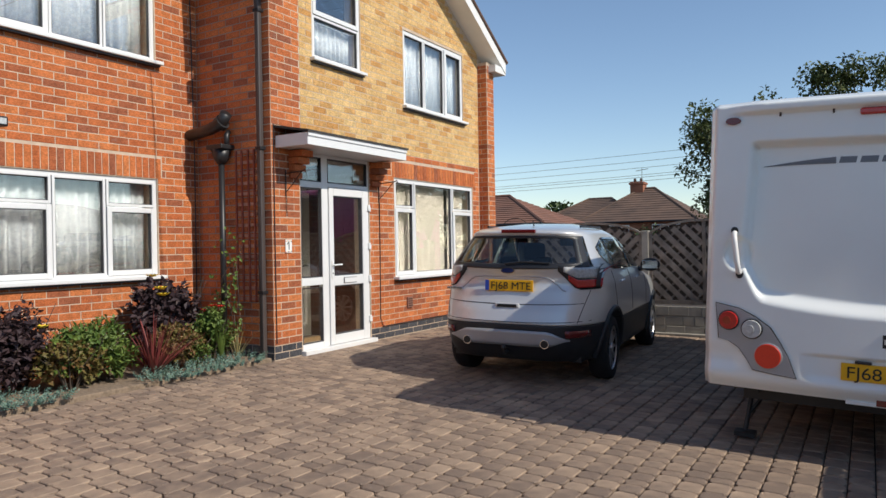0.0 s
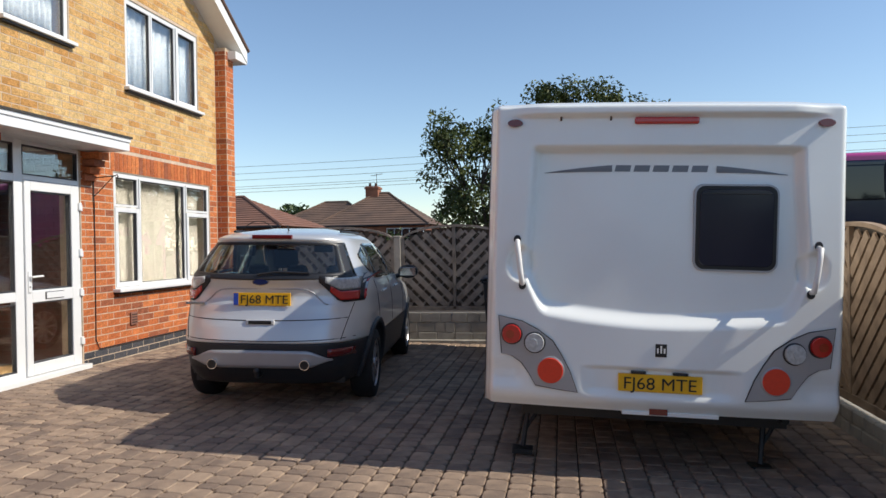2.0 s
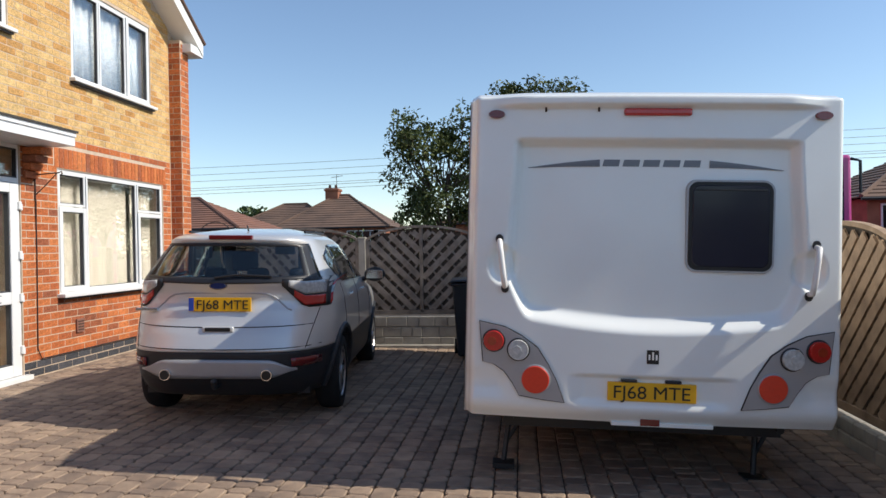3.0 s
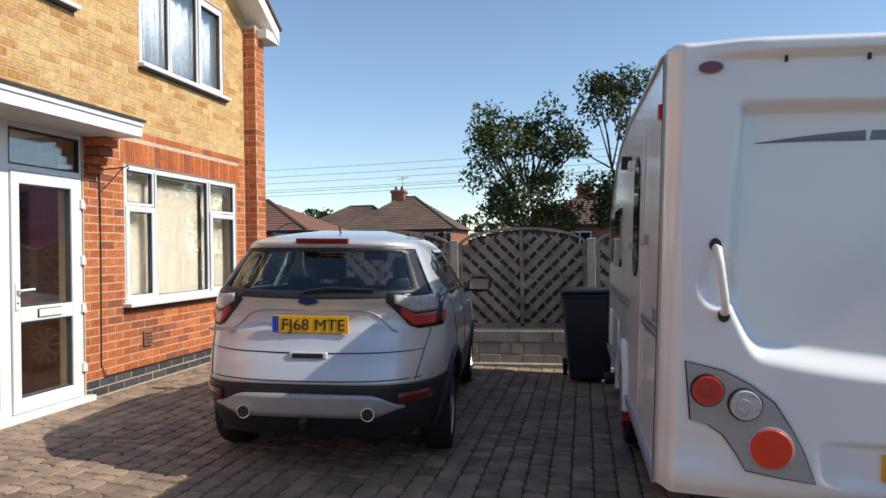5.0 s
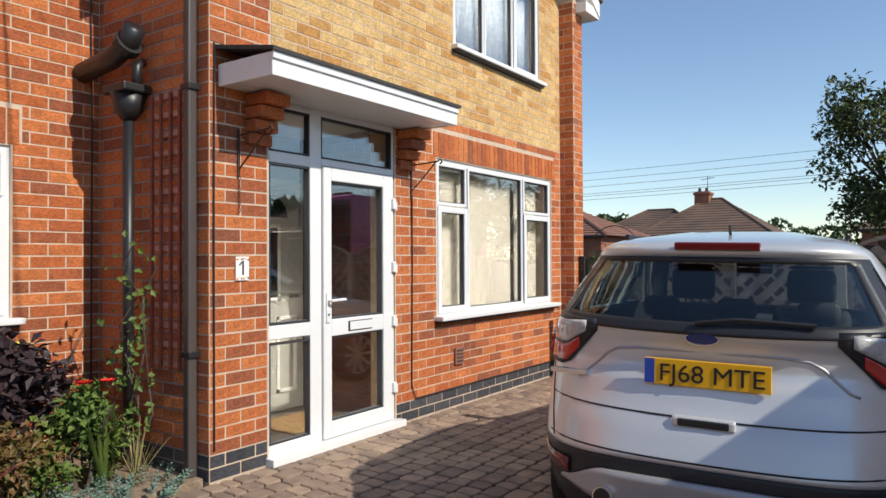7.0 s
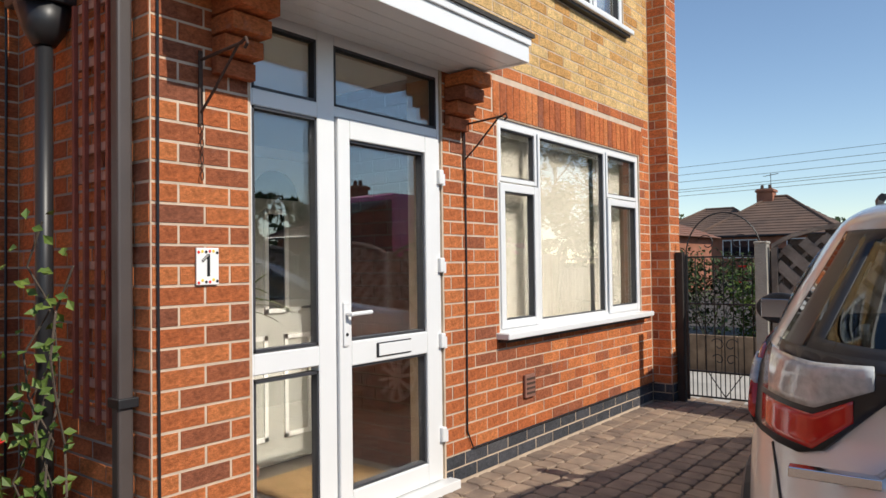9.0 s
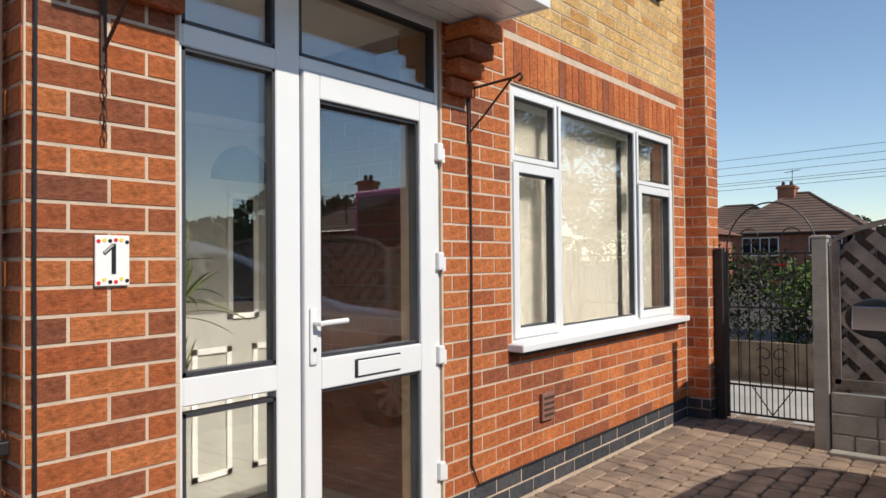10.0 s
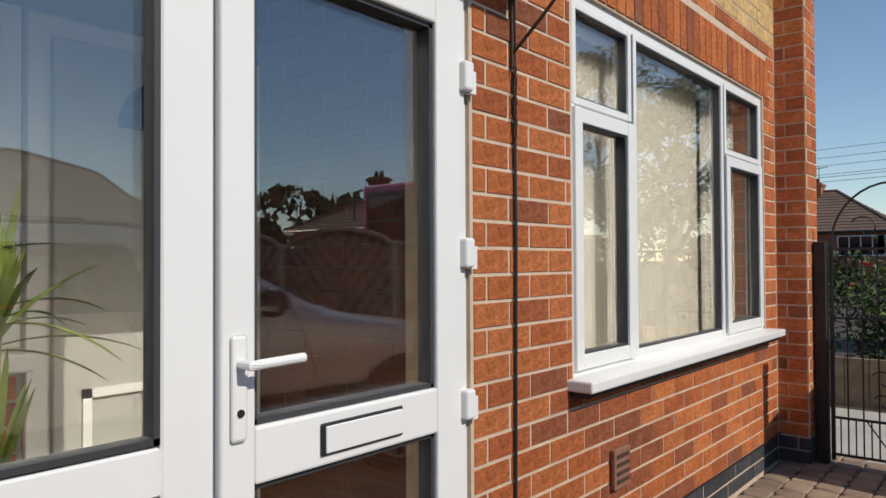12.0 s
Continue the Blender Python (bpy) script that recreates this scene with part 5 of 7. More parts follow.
    part("side_stripe", box(X - 0.005, X + 0.004, 0.30, 4.5, 1.205, 1.220), M_name, cv)
    text_part("model_number", "215", 0.10, Matrix.Translation((X - 0.006, 0.44, 1.275)) @ Matrix.Rotation(-math.pi / 2, 4, "Z") @ Matrix.Rotation(math.pi / 2, 4, "X"), M_decal, cv, 0.001)
    part("awning_lamp", box(X - 0.07, X + 0.004, 2.12, 2.22, 2.19, 2.28, 0.01), M_black, cv)
    part("lamp_bracket", box(X - 0.03, X + 0.004, 1.96, 2.08, 2.17, 2.23, 0.008), M_white, cv)
    part("vent", box(X - 0.014, X + 0.004, 3.95, 4.25, 0.68, 1.02, 0.006), M_white, cv)
    part("locker_door", flank_slab(3.35, 0.84, 0.62, 0.36, 0.04, 0.008, X + 0.002), M_white_gel, cv)
    bm = bmesh.new()
    add_tube(bm, [(X - 0.004, 2.36 + 0.40 * math.cos(t), 0.54 + 0.38 * math.sin(t)) for t in lin(-0.1, math.pi + 0.1, 15)], 0.032, 8)
    part("wheel_arch", bm, M_white_gel, cv)
    part("arch_well", box(X - 0.006, X + 0.10, 2.02, 2.70, 0.50, 0.80, 0.01), M_black, cv)
    for s in (-1, 1):
        wh = part("wheel", moved(disc(0.32, 0.18, 36, "x"), s * (hw - 0.11) - 0.09, 2.36, CV_GROUND + 0.32 - 0.012 * s), M_tyre, cv, "black trailer tyre")
        part("hub_cap", moved(disc(0.2, 0.02, 28, "x"), s * (hw - 0.0) - 0.015, 2.36, CV_GROUND + 0.32 - 0.012 * s), M_alloy, wh)
    part("wheel_clamp", box(X - 0.03, X + 0.05, 1.98, 2.06, 0.42, 0.62, 0.01), M_lampred, cv, "small red lamp by the wheel arch")
    part("chassis", box(-0.85, 0.85, 0.36, 4.5, 0.46, CV_B + 0.01), M_black, cv)
    part("waste_pipe", tube([(X - 0.05, 4.3, CV_GROUND + 0.12), (X + 0.2, 4.3, CV_GROUND + 0.16)], 0.06, 14), M_iron, cv)
    part("jockey_stand", tube([(0.0, 5.2, 0.55), (0.0, 5.2, CV_GROUND)], 0.03, 10), M_iron, cv)
    part("tow_frame", tube([(-0.5, 4.5, 0.52), (0.0, 5.5, 0.55), (0.5, 4.5, 0.52)], 0.035, 8), M_iron, cv)
    return cv


M_acrylic = mat("smoked_acrylic", (0.020, 0.021, 0.036), 0.12, 0.0, spec=0.35)
M_name = mat("silver_grey_decal", (0.20, 0.21, 0.23), 0.35, 0.0, metal=0.3)
CV_POSE = pose(-0.800, 6.03, -0.305, 0, 2.4, 0.8) @ Matrix.Scale(1.0185, 4)
make_caravan()


# ---- pipes, trellis, brackets on the house ----
RY = Y0
dp = thing("downpipe", pose(0, 0, 0), "grey-brown plastic rainwater pipe beside the pier", "pipe")
part("pipe", box(-7.11, -7.045, RY - 0.085, RY - 0.02, 0.0, EAVES, 0.012), M_pipe, dp)
for z in (0.82, 2.55, 4.2):
    part("clip", box(-7.125, -7.03, RY - 0.092, RY - 0.006, z - 0.02, z + 0.02, 0.004), M_black, dp)
sp = thing("soil_pipe", pose(0, 0, 0), "black cast-iron waste pipe with elbow and hopper", "pipe")
part("pipe", tube([(-7.70, RY - 0.10, 0.05), (-7.70, RY - 0.10, 2.42)], 0.038, 14), M_black, sp, smooth=True)
bm = tube([(-7.70, RY - 0.10, 2.40), (-7.70, RY - 0.10, 2.46), (-7.70, RY - 0.10, 2.58)], 0.05, 14, 0.125)
part("hopper", bm, M_black, sp, smooth=True)
part("rim", moved(box(-0.14, 0.14, -0.12, 0.09, 0, 0.06, 0.012), -7.70, RY - 0.10, 2.575), M_black, sp)
part("upper_pipe", tube([(LX + 0.02, RY - 0.14, 2.80), (-7.85, RY - 0.14, 2.84), (-7.62, RY - 0.15, 2.90), (-7.53, RY - 0.16, 3.0)], 0.072, 14), M_black, sp, smooth=True)
part("collar", tube([(-7.66, RY - 0.15, 2.885), (-7.60, RY - 0.15, 2.915)], 0.095, 14), M_black, sp)
part("offset_pipe", tube([(-7.60, RY - 0.1, 2.60), (-7.60, RY - 0.1, 2.75), (-7.62, RY - 0.05, 2.80)], 0.035, 10), M_black, sp, smooth=True)
cp = thing("cable", pose(0, 0, 0), "thin black cables clipped down the brickwork", "cable")
part("run", tube([(WX + 0.012, 9.13, 2.50), (WX + 0.012, 9.135, 1.4), (WX + 0.012, 9.12, 0.30), (WX + 0.02, 9.17, 0.185), (WX + 0.02, 10.3, 0.185), (WX + 0.02, 12.2, 0.182)], 0.006, 6), M_black, cp)
part("run", tube([(WX + 0.012, 7.03, 0.2), (WX + 0.014, 7.025, 1.4), (WX + 0.012, 7.03, 2.84), (WX + 0.012, 7.5, 2.83)], 0.006, 6), M_black, cp)
part("run", tube([(LX + 0.012, 6.93, 0.3), (LX + 0.012, 6.935, 2.6), (LX + 0.012, 6.9, 4.8)], 0.007, 6), M_black, cp)

tr = thing("trellis", pose(0, 0, 0), "dark red wooden trellis against the return wall", "trellis")
for x in (-7.50, -7.40, -7.29, -7.19):
    part("upright", box(x - 0.011, x + 0.011, RY - 0.06, RY - 0.04, 0.70, 2.55, 0.002), M_timber_red, tr)
for i in range(15):
    z = 0.74 + 0.128 * i
    part("slat", box(-7.53, -7.17, RY - 0.04, RY - 0.02, z - 0.019, z + 0.019, 0.002), M_timber_lit, tr)

for y, nm in ((7.225, ""), (9.125, "")):
    br = thing("hanging_basket_bracket", pose(0, 0, 0), "rusty wrought-iron hanging basket bracket on the brickwork", "bracket", "basket brackets")
    part("wall_bar", box(WX + 0.008, WX + 0.016, y - 0.010, y + 0.010, 1.98, 2.30, 0.002), M_rust, br)
    part("arm", tube([(WX + 0.012, y, 2.26), (WX + 0.30, y, 2.275), (WX + 0.335, y, 2.29), (WX + 0.345, y, 2.265), (WX + 0.325, y, 2.25)], 0.007, 8), M_rust, br)
    part("stay", tube([(WX + 0.012, y, 2.03), (WX + 0.12, y, 2.12), (WX + 0.28, y, 2.27)], 0.006, 8), M_rust, br)
    bm = bmesh.new()
    for k in range(7):
        z = 1.97 - 0.035 * k
        add_tube(bm, [(WX + 0.02 + (0.007 * math.cos(t) if k % 2 else 0), y + (0 if k % 2 else 0.007 * math.cos(t)), z + 0.02 * math.sin(t)) for t in lin(0, 2 * math.pi, 9)], 0.0025, 5)
    part("chain", bm, M_rust, br)

num = thing("house_number", pose(0, 0, 0), "white ceramic house number tile with flower borders", "sign")
part("tile", box(WX + 0.008, WX + 0.018, 7.197, 7.306, 1.29, 1.45, 0.003), M_white, num)
text_part("digit", "1", 0.14, Matrix.Translation((WX + 0.019, 7.254, 1.328)) @ Matrix.Rotation(math.pi / 2, 4, "Z") @ Matrix.Rotation(math.pi / 2, 4, "X"), M_ink, num, 0.001)
part("digit_flag", tube([(WX + 0.019, 7.252, 1.419), (WX + 0.019, 7.224, 1.393)], 0.006, 6), M_ink, num)
rnd = random.Random(3)
for z in (1.434, 1.306):
    for k in range(6):
        part("flower", moved(disc(0.0065, 0.002, 8, "x"), WX + 0.018, 7.207 + 0.018 * k, z + rnd.uniform(-0.006, 0.006)), (M_petal_r, M_petal_y, M_ink)[k % 3], num)

vt = thing("air_vent", pose(0, 0, 0), "small terracotta air brick cover on the wall", "vent")
part("plate", box(WX + 0.008, WX + 0.03, 9.80, 9.94, 0.40, 0.565, 0.006), mat("terracotta", (0.26, 0.12, 0.085), 0.85, 0.1, 20, 0.3, 90), vt)
for k in range(4):
    part("louvre", box(WX + 0.03, WX + 0.034, 9.815, 9.925, 0.425 + 0.034 * k, 0.44 + 0.034 * k), M_rust, vt)
fl = thing("flood_lamp", pose(0, 0, 0), "small black floodlight on the wall", "lamp")
part("arm", box(LX + 0.01, LX + 0.12, 4.44, 4.48, 2.55, 2.60, 0.005), M_black, fl)
part("head", box(LX + 0.10, LX + 0.22, 4.38, 4.56, 2.58, 2.68, 0.015), M_black, fl)
part("glass", box(LX + 0.22, LX + 0.225, 4.40, 4.54, 2.60, 2.66, 0.003), M_clear, fl)


# ---- gate, fences, bin ----
FY = 11.9


def arch_top(x, x0, x1, zs, rise):
    u = (x - (x0 + x1) / 2) / ((x1 - x0) / 2)
    return zs + rise * math.sqrt(max(0.0, 1 - u * u * 0.92)) - rise * 0.28


def board_run(x0, x1, zb, topf, c, slope):
    """The ends of a slanting board's middle line inside a leaf."""
    inside = []
    for i in range(200):
        x = x0 + (x1 - x0) * i / 199
        z = c + slope * (x - x0)
        if zb <= z <= topf(x):
            inside.append(x)
    if len(inside) < 8:
        return None
    return inside[0], inside[-1]


def slant_board(xa, xb, za, zb, w, y0, y1):
    bm = bmesh.new()
    d = Vector((xb - xa, 0, zb - za)).normalized()
    n = Vector((-d.z, 0, d.x)) * (w / 2)
    vs = []
    for y in (y0, y1):
        for p in (Vector((xa, y, za)) - n, Vector((xb, y, zb)) - n, Vector((xb, y, zb)) + n, Vector((xa, y, za)) + n):
            vs.append(bm.verts.new(p))
    for f in ((0, 1, 2, 3), (7, 6, 5, 4), (0, 4, 5, 1), (1, 5, 6, 2), (2, 6, 7, 3), (3, 7, 4, 0)):
        bm.faces.new([vs[i] for i in f])
    bmesh.ops.recalc_face_normals(bm, faces=bm.faces)
    return bm


def lattice_leaf(owner, x0, x1, zb, zs, rise, material, y=0.0, spacing=0.19, steep=1.0, back=0.03, lined=True):
    """An arched leaf with boards that meet in a V and short pieces woven behind."""
    topf = lambda x: arch_top(x, x0, x1, zs, rise) - 0.05
    xm = (x0 + x1) / 2
    for a, b, sg in ((x0 + 0.04, xm - 0.025, -1), (xm + 0.025, x1 - 0.04, 1)):
        c = zb - 1.4
        while c < zs + rise + 1.4:
            r = board_run(a, b, zb + 0.03, topf, c, sg * steep)
            if r:
                za, zc = c + sg * steep * (r[0] - a), c + sg * steep * (r[1] - a)
                part("board", slant_board(r[0], r[1], za, zc, 0.084, y - 0.012, y + 0.004), material, owner)
            r = board_run(a, b, zb + 0.03, topf, c + 0.05, -sg * steep)
            if r:
                za, zc = c + 0.05 - sg * steep * (r[0] - a), c + 0.05 - sg * steep * (r[1] - a)
                part("back_board", slant_board(r[0], r[1], za, zc, back, y + 0.006, y + 0.016), material, owner)
            c += spacing
    for x in (x0 + 0.02, xm, x1 - 0.02):
        part("stile", box(x - 0.025, x + 0.025, y - 0.02, y + 0.022, zb, arch_top(x, x0, x1, zs, rise), 0.003), material, owner)
    # backing closes the gaps; its dark colour includes their shade
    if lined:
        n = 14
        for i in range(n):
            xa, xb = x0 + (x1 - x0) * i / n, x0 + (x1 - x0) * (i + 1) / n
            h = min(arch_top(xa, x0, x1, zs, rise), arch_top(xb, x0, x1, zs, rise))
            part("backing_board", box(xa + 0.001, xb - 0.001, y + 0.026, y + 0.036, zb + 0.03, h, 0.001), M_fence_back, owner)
    part("bottom_rail", box(x0, x1, y - 0.02, y + 0.022, zb - 0.03, zb + 0.04, 0.003), material, owner)
    pts = [(x, arch_top(x, x0, x1, zs, rise)) for x in lin(x0, x1, 22)]
    bm = bmesh.new()
    rings = [[bm.verts.new((x, yy, z + dz)) for yy, dz in ((y - 0.03, 0), (y + 0.03, 0), (y + 0.03, 0.035), (y - 0.03, 0.035))] for x, z in pts]
    for p, q in zip(rings, rings[1:]):
        for i in range(4):
            bm.faces.new((p[i], p[(i + 1) % 4], q[(i + 1) % 4], q[i]))
    bm.faces.new(rings[0])
    bm.faces.new(rings[-1][::-1])
    bmesh.ops.recalc_face_normals(bm, faces=bm.faces)
    part("arched_rail", bm, material, owner)


def stone_kerb(owner, x0, x1, z0, z1, y):
    """A low wall of rough blocks under the gates."""
    part("core", box(x0, x1, y - 0.04, y + 0.08, z0 - 0.1, z1 - 0.012), M_concrete, owner)
    rnd = random.Random(int(x0 * 10))
    rows = 3
    h = (z1 - z0) / rows
    for r in range(rows):
        x = x0
        while x < x1 - 0.05:
            w = min(rnd.uniform(0.14, 0.34), x1 - x)
            part("stone", box(x + 0.004, x + w - 0.004, y - 0.055 + rnd.uniform(-0.006, 0.006), y - 0.03, z0 + h * r + 0.004, z0 + h * (r + 1) - 0.004, 0.006, 1), M_concrete, owner)
            x += w


for x0, x1 in ((-5.76, -3.90), (-3.78, -2.16), (-2.04, -0.4), (-0.3, 1.0)):
    zg = ground_z((x0 + x1) / 2)
    fp = thing("arched_fence_panel", pose(0, FY, 0), "weathered grey arched fence panel with slanting woven boards", "fence", "arched panels across the drive")
    lattice_leaf(fp, x0, x1, zg + 0.50, 1.46, 0.26, M_fence)
    kb = thing("low_wall", pose(0, FY, 0), "low rough-faced concrete block wall under the fence", "wall", "low walls under the panels")
    stone_kerb(kb, x0 - 0.02, x1 + 0.02, zg, zg + 0.45, 0.0)
    part("kerb", box(x0 - 0.02, x1 + 0.02, -0.16, -0.06, zg - 0.05, zg + 0.045, 0.01), M_concrete, kb)
for x in (-5.84, -3.84, -2.10, -0.35):
    po = thing("fence_post", pose(x, FY, ground_z(x)), "square concrete fence post with a low cap", "post", "fence posts")
    part("shaft", box(-0.05, 0.05, -0.05, 0.05, -0.1, 1.50 - ground_z(x), 0.006), M_concrete, po)
    part("cap", box(-0.058, 0.058, -0.058, 0.058, 1.50 - ground_z(x), 1.525 - ground_z(x), 0.01), M_concrete, po)

# lattice panels along the far side of the caravan
for i in range(-1, 3):
    pf = thing("lattice_fence_panel", Matrix.Translation((0.92, 8.49 + 1.9 * i, 0)) @ Matrix.Rotation(-math.pi / 2, 4, "Z"), "brown wooden arched fence panel with woven diagonal boards", "fence", "lattice panels beside the caravan")
    lattice_leaf(pf, 0.0, 1.82, 0.09, 1.30, 0.24, M_fence_warm, spacing=0.16, back=0.06)
    kb = thing("low_wall", Matrix.Translation((0.92, 6.67 + 1.9 * i, 0)) @ Matrix.Rotation(math.pi / 2, 4, "Z"), "low rough stone wall under the lattice fence", "wall", "low walls under the panels")
    for r in range(2):
        rnd = random.Random(44 + i + r)
        x = -0.04
        while x < 1.84:
            w = min(rnd.uniform(0.15, 0.4), 1.87 - x)
            part("stone", box(x + 0.004, x + w - 0.004, -0.07 + rnd.uniform(-0.01, 0.01), 0.07, ground_z(0.9) + 0.11 * r - 0.01, ground_z(0.9) + 0.11 * r + 0.098, 0.012, 1), M_concrete, kb)
            x += w
    po = thing("fence_post", pose(0.92, 6.63 + 1.9 * i, ground_z(0.9)), "pale square fence post", "post", "fence posts")
    part("shaft", box(-0.05, 0.05, -0.05, 0.04, -0.1, 1.50, 0.006), mat("pale_timber", (0.52, 0.40, 0.28), 0.8, 0.15, 8, 0.3, 50) if i == -1 else bpy.data.materials["pale_timber"], po)

# iron gate
IG = 12.36
ig = thing("iron_gate", pose(0, IG, 0), "black wrought-iron garden gate with scrolled arch", "gate")
gx0, gx1 = -6.65, -5.955
for x in (gx0, gx1):
    part("stile", box(x - 0.012, x + 0.012, -0.012, 0.012, 0.02, 1.42, 0.002), M_iron, ig)
for z in (0.06, 0.30, 0.95, 1.40):
    part("rail", box(gx0, gx1, -0.008, 0.008, z - 0.008, z + 0.008, 0.002), M_iron, ig)
for i in range(1, 8):
    x = gx0 + (gx1 - gx0) * i / 8
    part("bar", tube([(x, 0, 0.06), (x, 0, 1.40)], 0.0055, 6), M_iron, ig)
for i in range(8):
    x = gx0 + (gx1 - gx0) * (i + 0.5) / 8
    part("dog_bar", tube([(x, 0, 0.06), (x, 0, 0.30)], 0.005, 6), M_iron, ig)
xm, hwid = (gx0 + gx1) / 2, (gx1 - gx0) / 2
part("arch", tube([(xm + hwid * math.cos(t), 0, 1.42 + 0.40 * math.sin(t)) for t in lin(0, math.pi, 19)], 0.007, 6), M_iron, ig)


def scroll(cx, cz, r, turn, hand):
    return [(cx + hand * r * (1 - 0.75 * t) * math.cos(turn + 5.2 * t), 0, cz + r * (1 - 0.75 * t) * math.sin(turn + 5.2 * t)) for t in lin(0, 1, 18)]


for cx, cz, r in ((xm - 0.15, 1.53, 0.09), (xm + 0.15, 1.53, 0.09), (xm - 0.06, 0.56, 0.07), (xm + 0.06, 0.56, 0.07), (xm - 0.06, 0.42, 0.06), (xm + 0.06, 0.42, 0.06), (xm - 0.07, 1.14, 0.06), (xm + 0.07, 1.14, 0.06)):
    part("scroll", tube(scroll(cx, cz, r, 0.5, -1 if cx < xm else 1), 0.005, 6), M_iron, ig)
part("ray", tube([(xm, 0, 0.07), (xm - 0.16, 0, 0.30)], 0.005, 6), M_iron, ig)
part("ray", tube([(xm, 0, 0.07), (xm + 0.16, 0, 0.30)], 0.005, 6), M_iron, ig)
for x, w in ((-6.71, 0.035), (-5.91, 0.035)):
    gp = thing("gate_post", pose(x, IG, 0), "dark brown timber gate post", "post", "gate posts")
    part("shaft", box(-w, w, -0.04, 0.04, -0.1, 1.45, 0.004), mat("dark_timber", (0.035, 0.025, 0.02), 0.8, 0.2, 10, 0.3, 40) if w == 0.035 and x < -6.5 else bpy.data.materials["dark_timber"], gp)
cpst = thing("fence_post", pose(-5.81, IG - 0.02, 0), "square concrete fence post with a low cap", "post", "fence posts")
part("shaft", box(-0.052, 0.052, -0.05, 0.05, -0.15, 1.44, 0.006), M_concrete, cpst)
part("cap", box(-0.06, 0.06, -0.058, 0.058, 1.44, 1.465, 0.01), M_concrete, cpst)
pfn = thing("arched_fence_panel", Matrix.Translation((-5.75, IG - 0.02, 0)) @ Matrix.Rotation(radians(-80), 4, "Z"), "short weathered fence return by the gate", "fence", "arched panels across the drive")
part("board", box(0.0, 0.42, -0.012, 0.012, -0.1, 1.30, 0.004), M_fence, pfn)

# garden behind the gate
tagged(link("garden_paving", box(-9.0, -5.0, 12.6, 14.4, -0.09, -0.02, 0.004), mat("pale_slab", (0.52, 0.48, 0.42), 0.9, 0.12, 3, 0.3, 50)), "pale garden paving slabs beyond the gate", "paving", kind="structure")
tp = thing("timber_planter", pose(0, 14.6, 0), "weathered timber raised planter behind the gate", "planter")
for i in range(14):
    x = -7.8 + 0.2 * i
    part("plank", box(x, x + 0.19, -0.02, 0.02, -0.05, 0.42 + (0.18 if i > 6 else 0), 0.004), M_fence_warm, tp)

wb = thing("wheelie_bin", pose(-2.16, 11.12, ground_z(-2.16), 0, 0, 4), "dark grey plastic wheelie bin with closed lid", "bin")
bm = bmesh.new()
lo = [(-0.22, -0.24), (0.22, -0.24), (0.22, 0.28), (-0.22, 0.28)]
hi = [(-0.28, -0.30), (0.28, -0.30), (0.28, 0.36), (-0.28, 0.36)]
A = [bm.verts.new((x, y, 0.04)) for x, y in lo]
B = [bm.verts.new((x, y, 0.98)) for x, y in hi]
for i in range(4):
    bm.faces.new((A[i], A[(i + 1) % 4], B[(i + 1) % 4], B[i]))
bm.faces.new(A[::-1])
bm.faces.new(B)
bmesh.ops.bevel(bm, geom=bm.edges[:], offset=0.025, segments=3, affect="EDGES", profile=0.5)
M_bin = mat("bin_plastic", (0.022, 0.025, 0.032), 0.5, 0.06, 8, 0.1, 80)
part("tub", bm, M_bin, wb)
part("rim", box(-0.30, 0.30, -0.32, 0.37, 0.955, 0.995, 0.012), M_bin, wb)
bm = bmesh.new()
rows = [[bm.verts.new((x, y, 1.0 + 0.055 * math.cos((y - 0.02) * 3.2) * (1 if abs(x) < 0.3 else 0.35))) for x in (-0.31, -0.27, 0, 0.27, 0.31)] for y in lin(-0.34, 0.38, 9)]
for a, b in zip(rows, rows[1:]):
    for i in range(4):
        bm.faces.new((a[i], a[i + 1], b[i + 1], b[i]))
lid = part("lid", bm, M_bin, wb, smooth=True)
lid.modifiers.new("thick", "SOLIDIFY").thickness = 0.012
part("handle_bar", tube([(-0.24, 0.40, 1.0), (0.24, 0.40, 1.0)], 0.016, 10), M_bin, wb)
for s in (-1, 1):
    part("wheel", moved(disc(0.10, 0.05, 24, "x"), s * 0.25 - 0.025, 0.30, 0.10), M_tyre, wb)


# ---- plants ----
def add_leaf(bm, p, d, n, length, width, bend=0.0, fold=0.25):
    """One leaf: four faces, pointed, folded along its rib."""
    d = d.normalized()
    s = d.cross(n).normalized()
    n = s.cross(d)
    mid = p + d * length * 0.5 + n * bend * 0.4
    tip = p + d * length - n * bend
    v0, vm, vt = bm.verts.new(p), bm.verts.new(mid - n * width * fold), bm.verts.new(tip)
    a, b = bm.verts.new(mid + s * width * 0.5), bm.verts.new(mid - s * width * 0.5)
    bm.faces.new((v0, a, vm))
    bm.faces.new((a, vt, vm))
    bm.faces.new((v0, vm, b))
    bm.faces.new((vm, vt, b))


def rand_dir(rnd, up=0.0):
    v = Vector((rnd.gauss(0, 1), rnd.gauss(0, 1), rnd.gauss(0, 1) + up))
    return v.normalized()


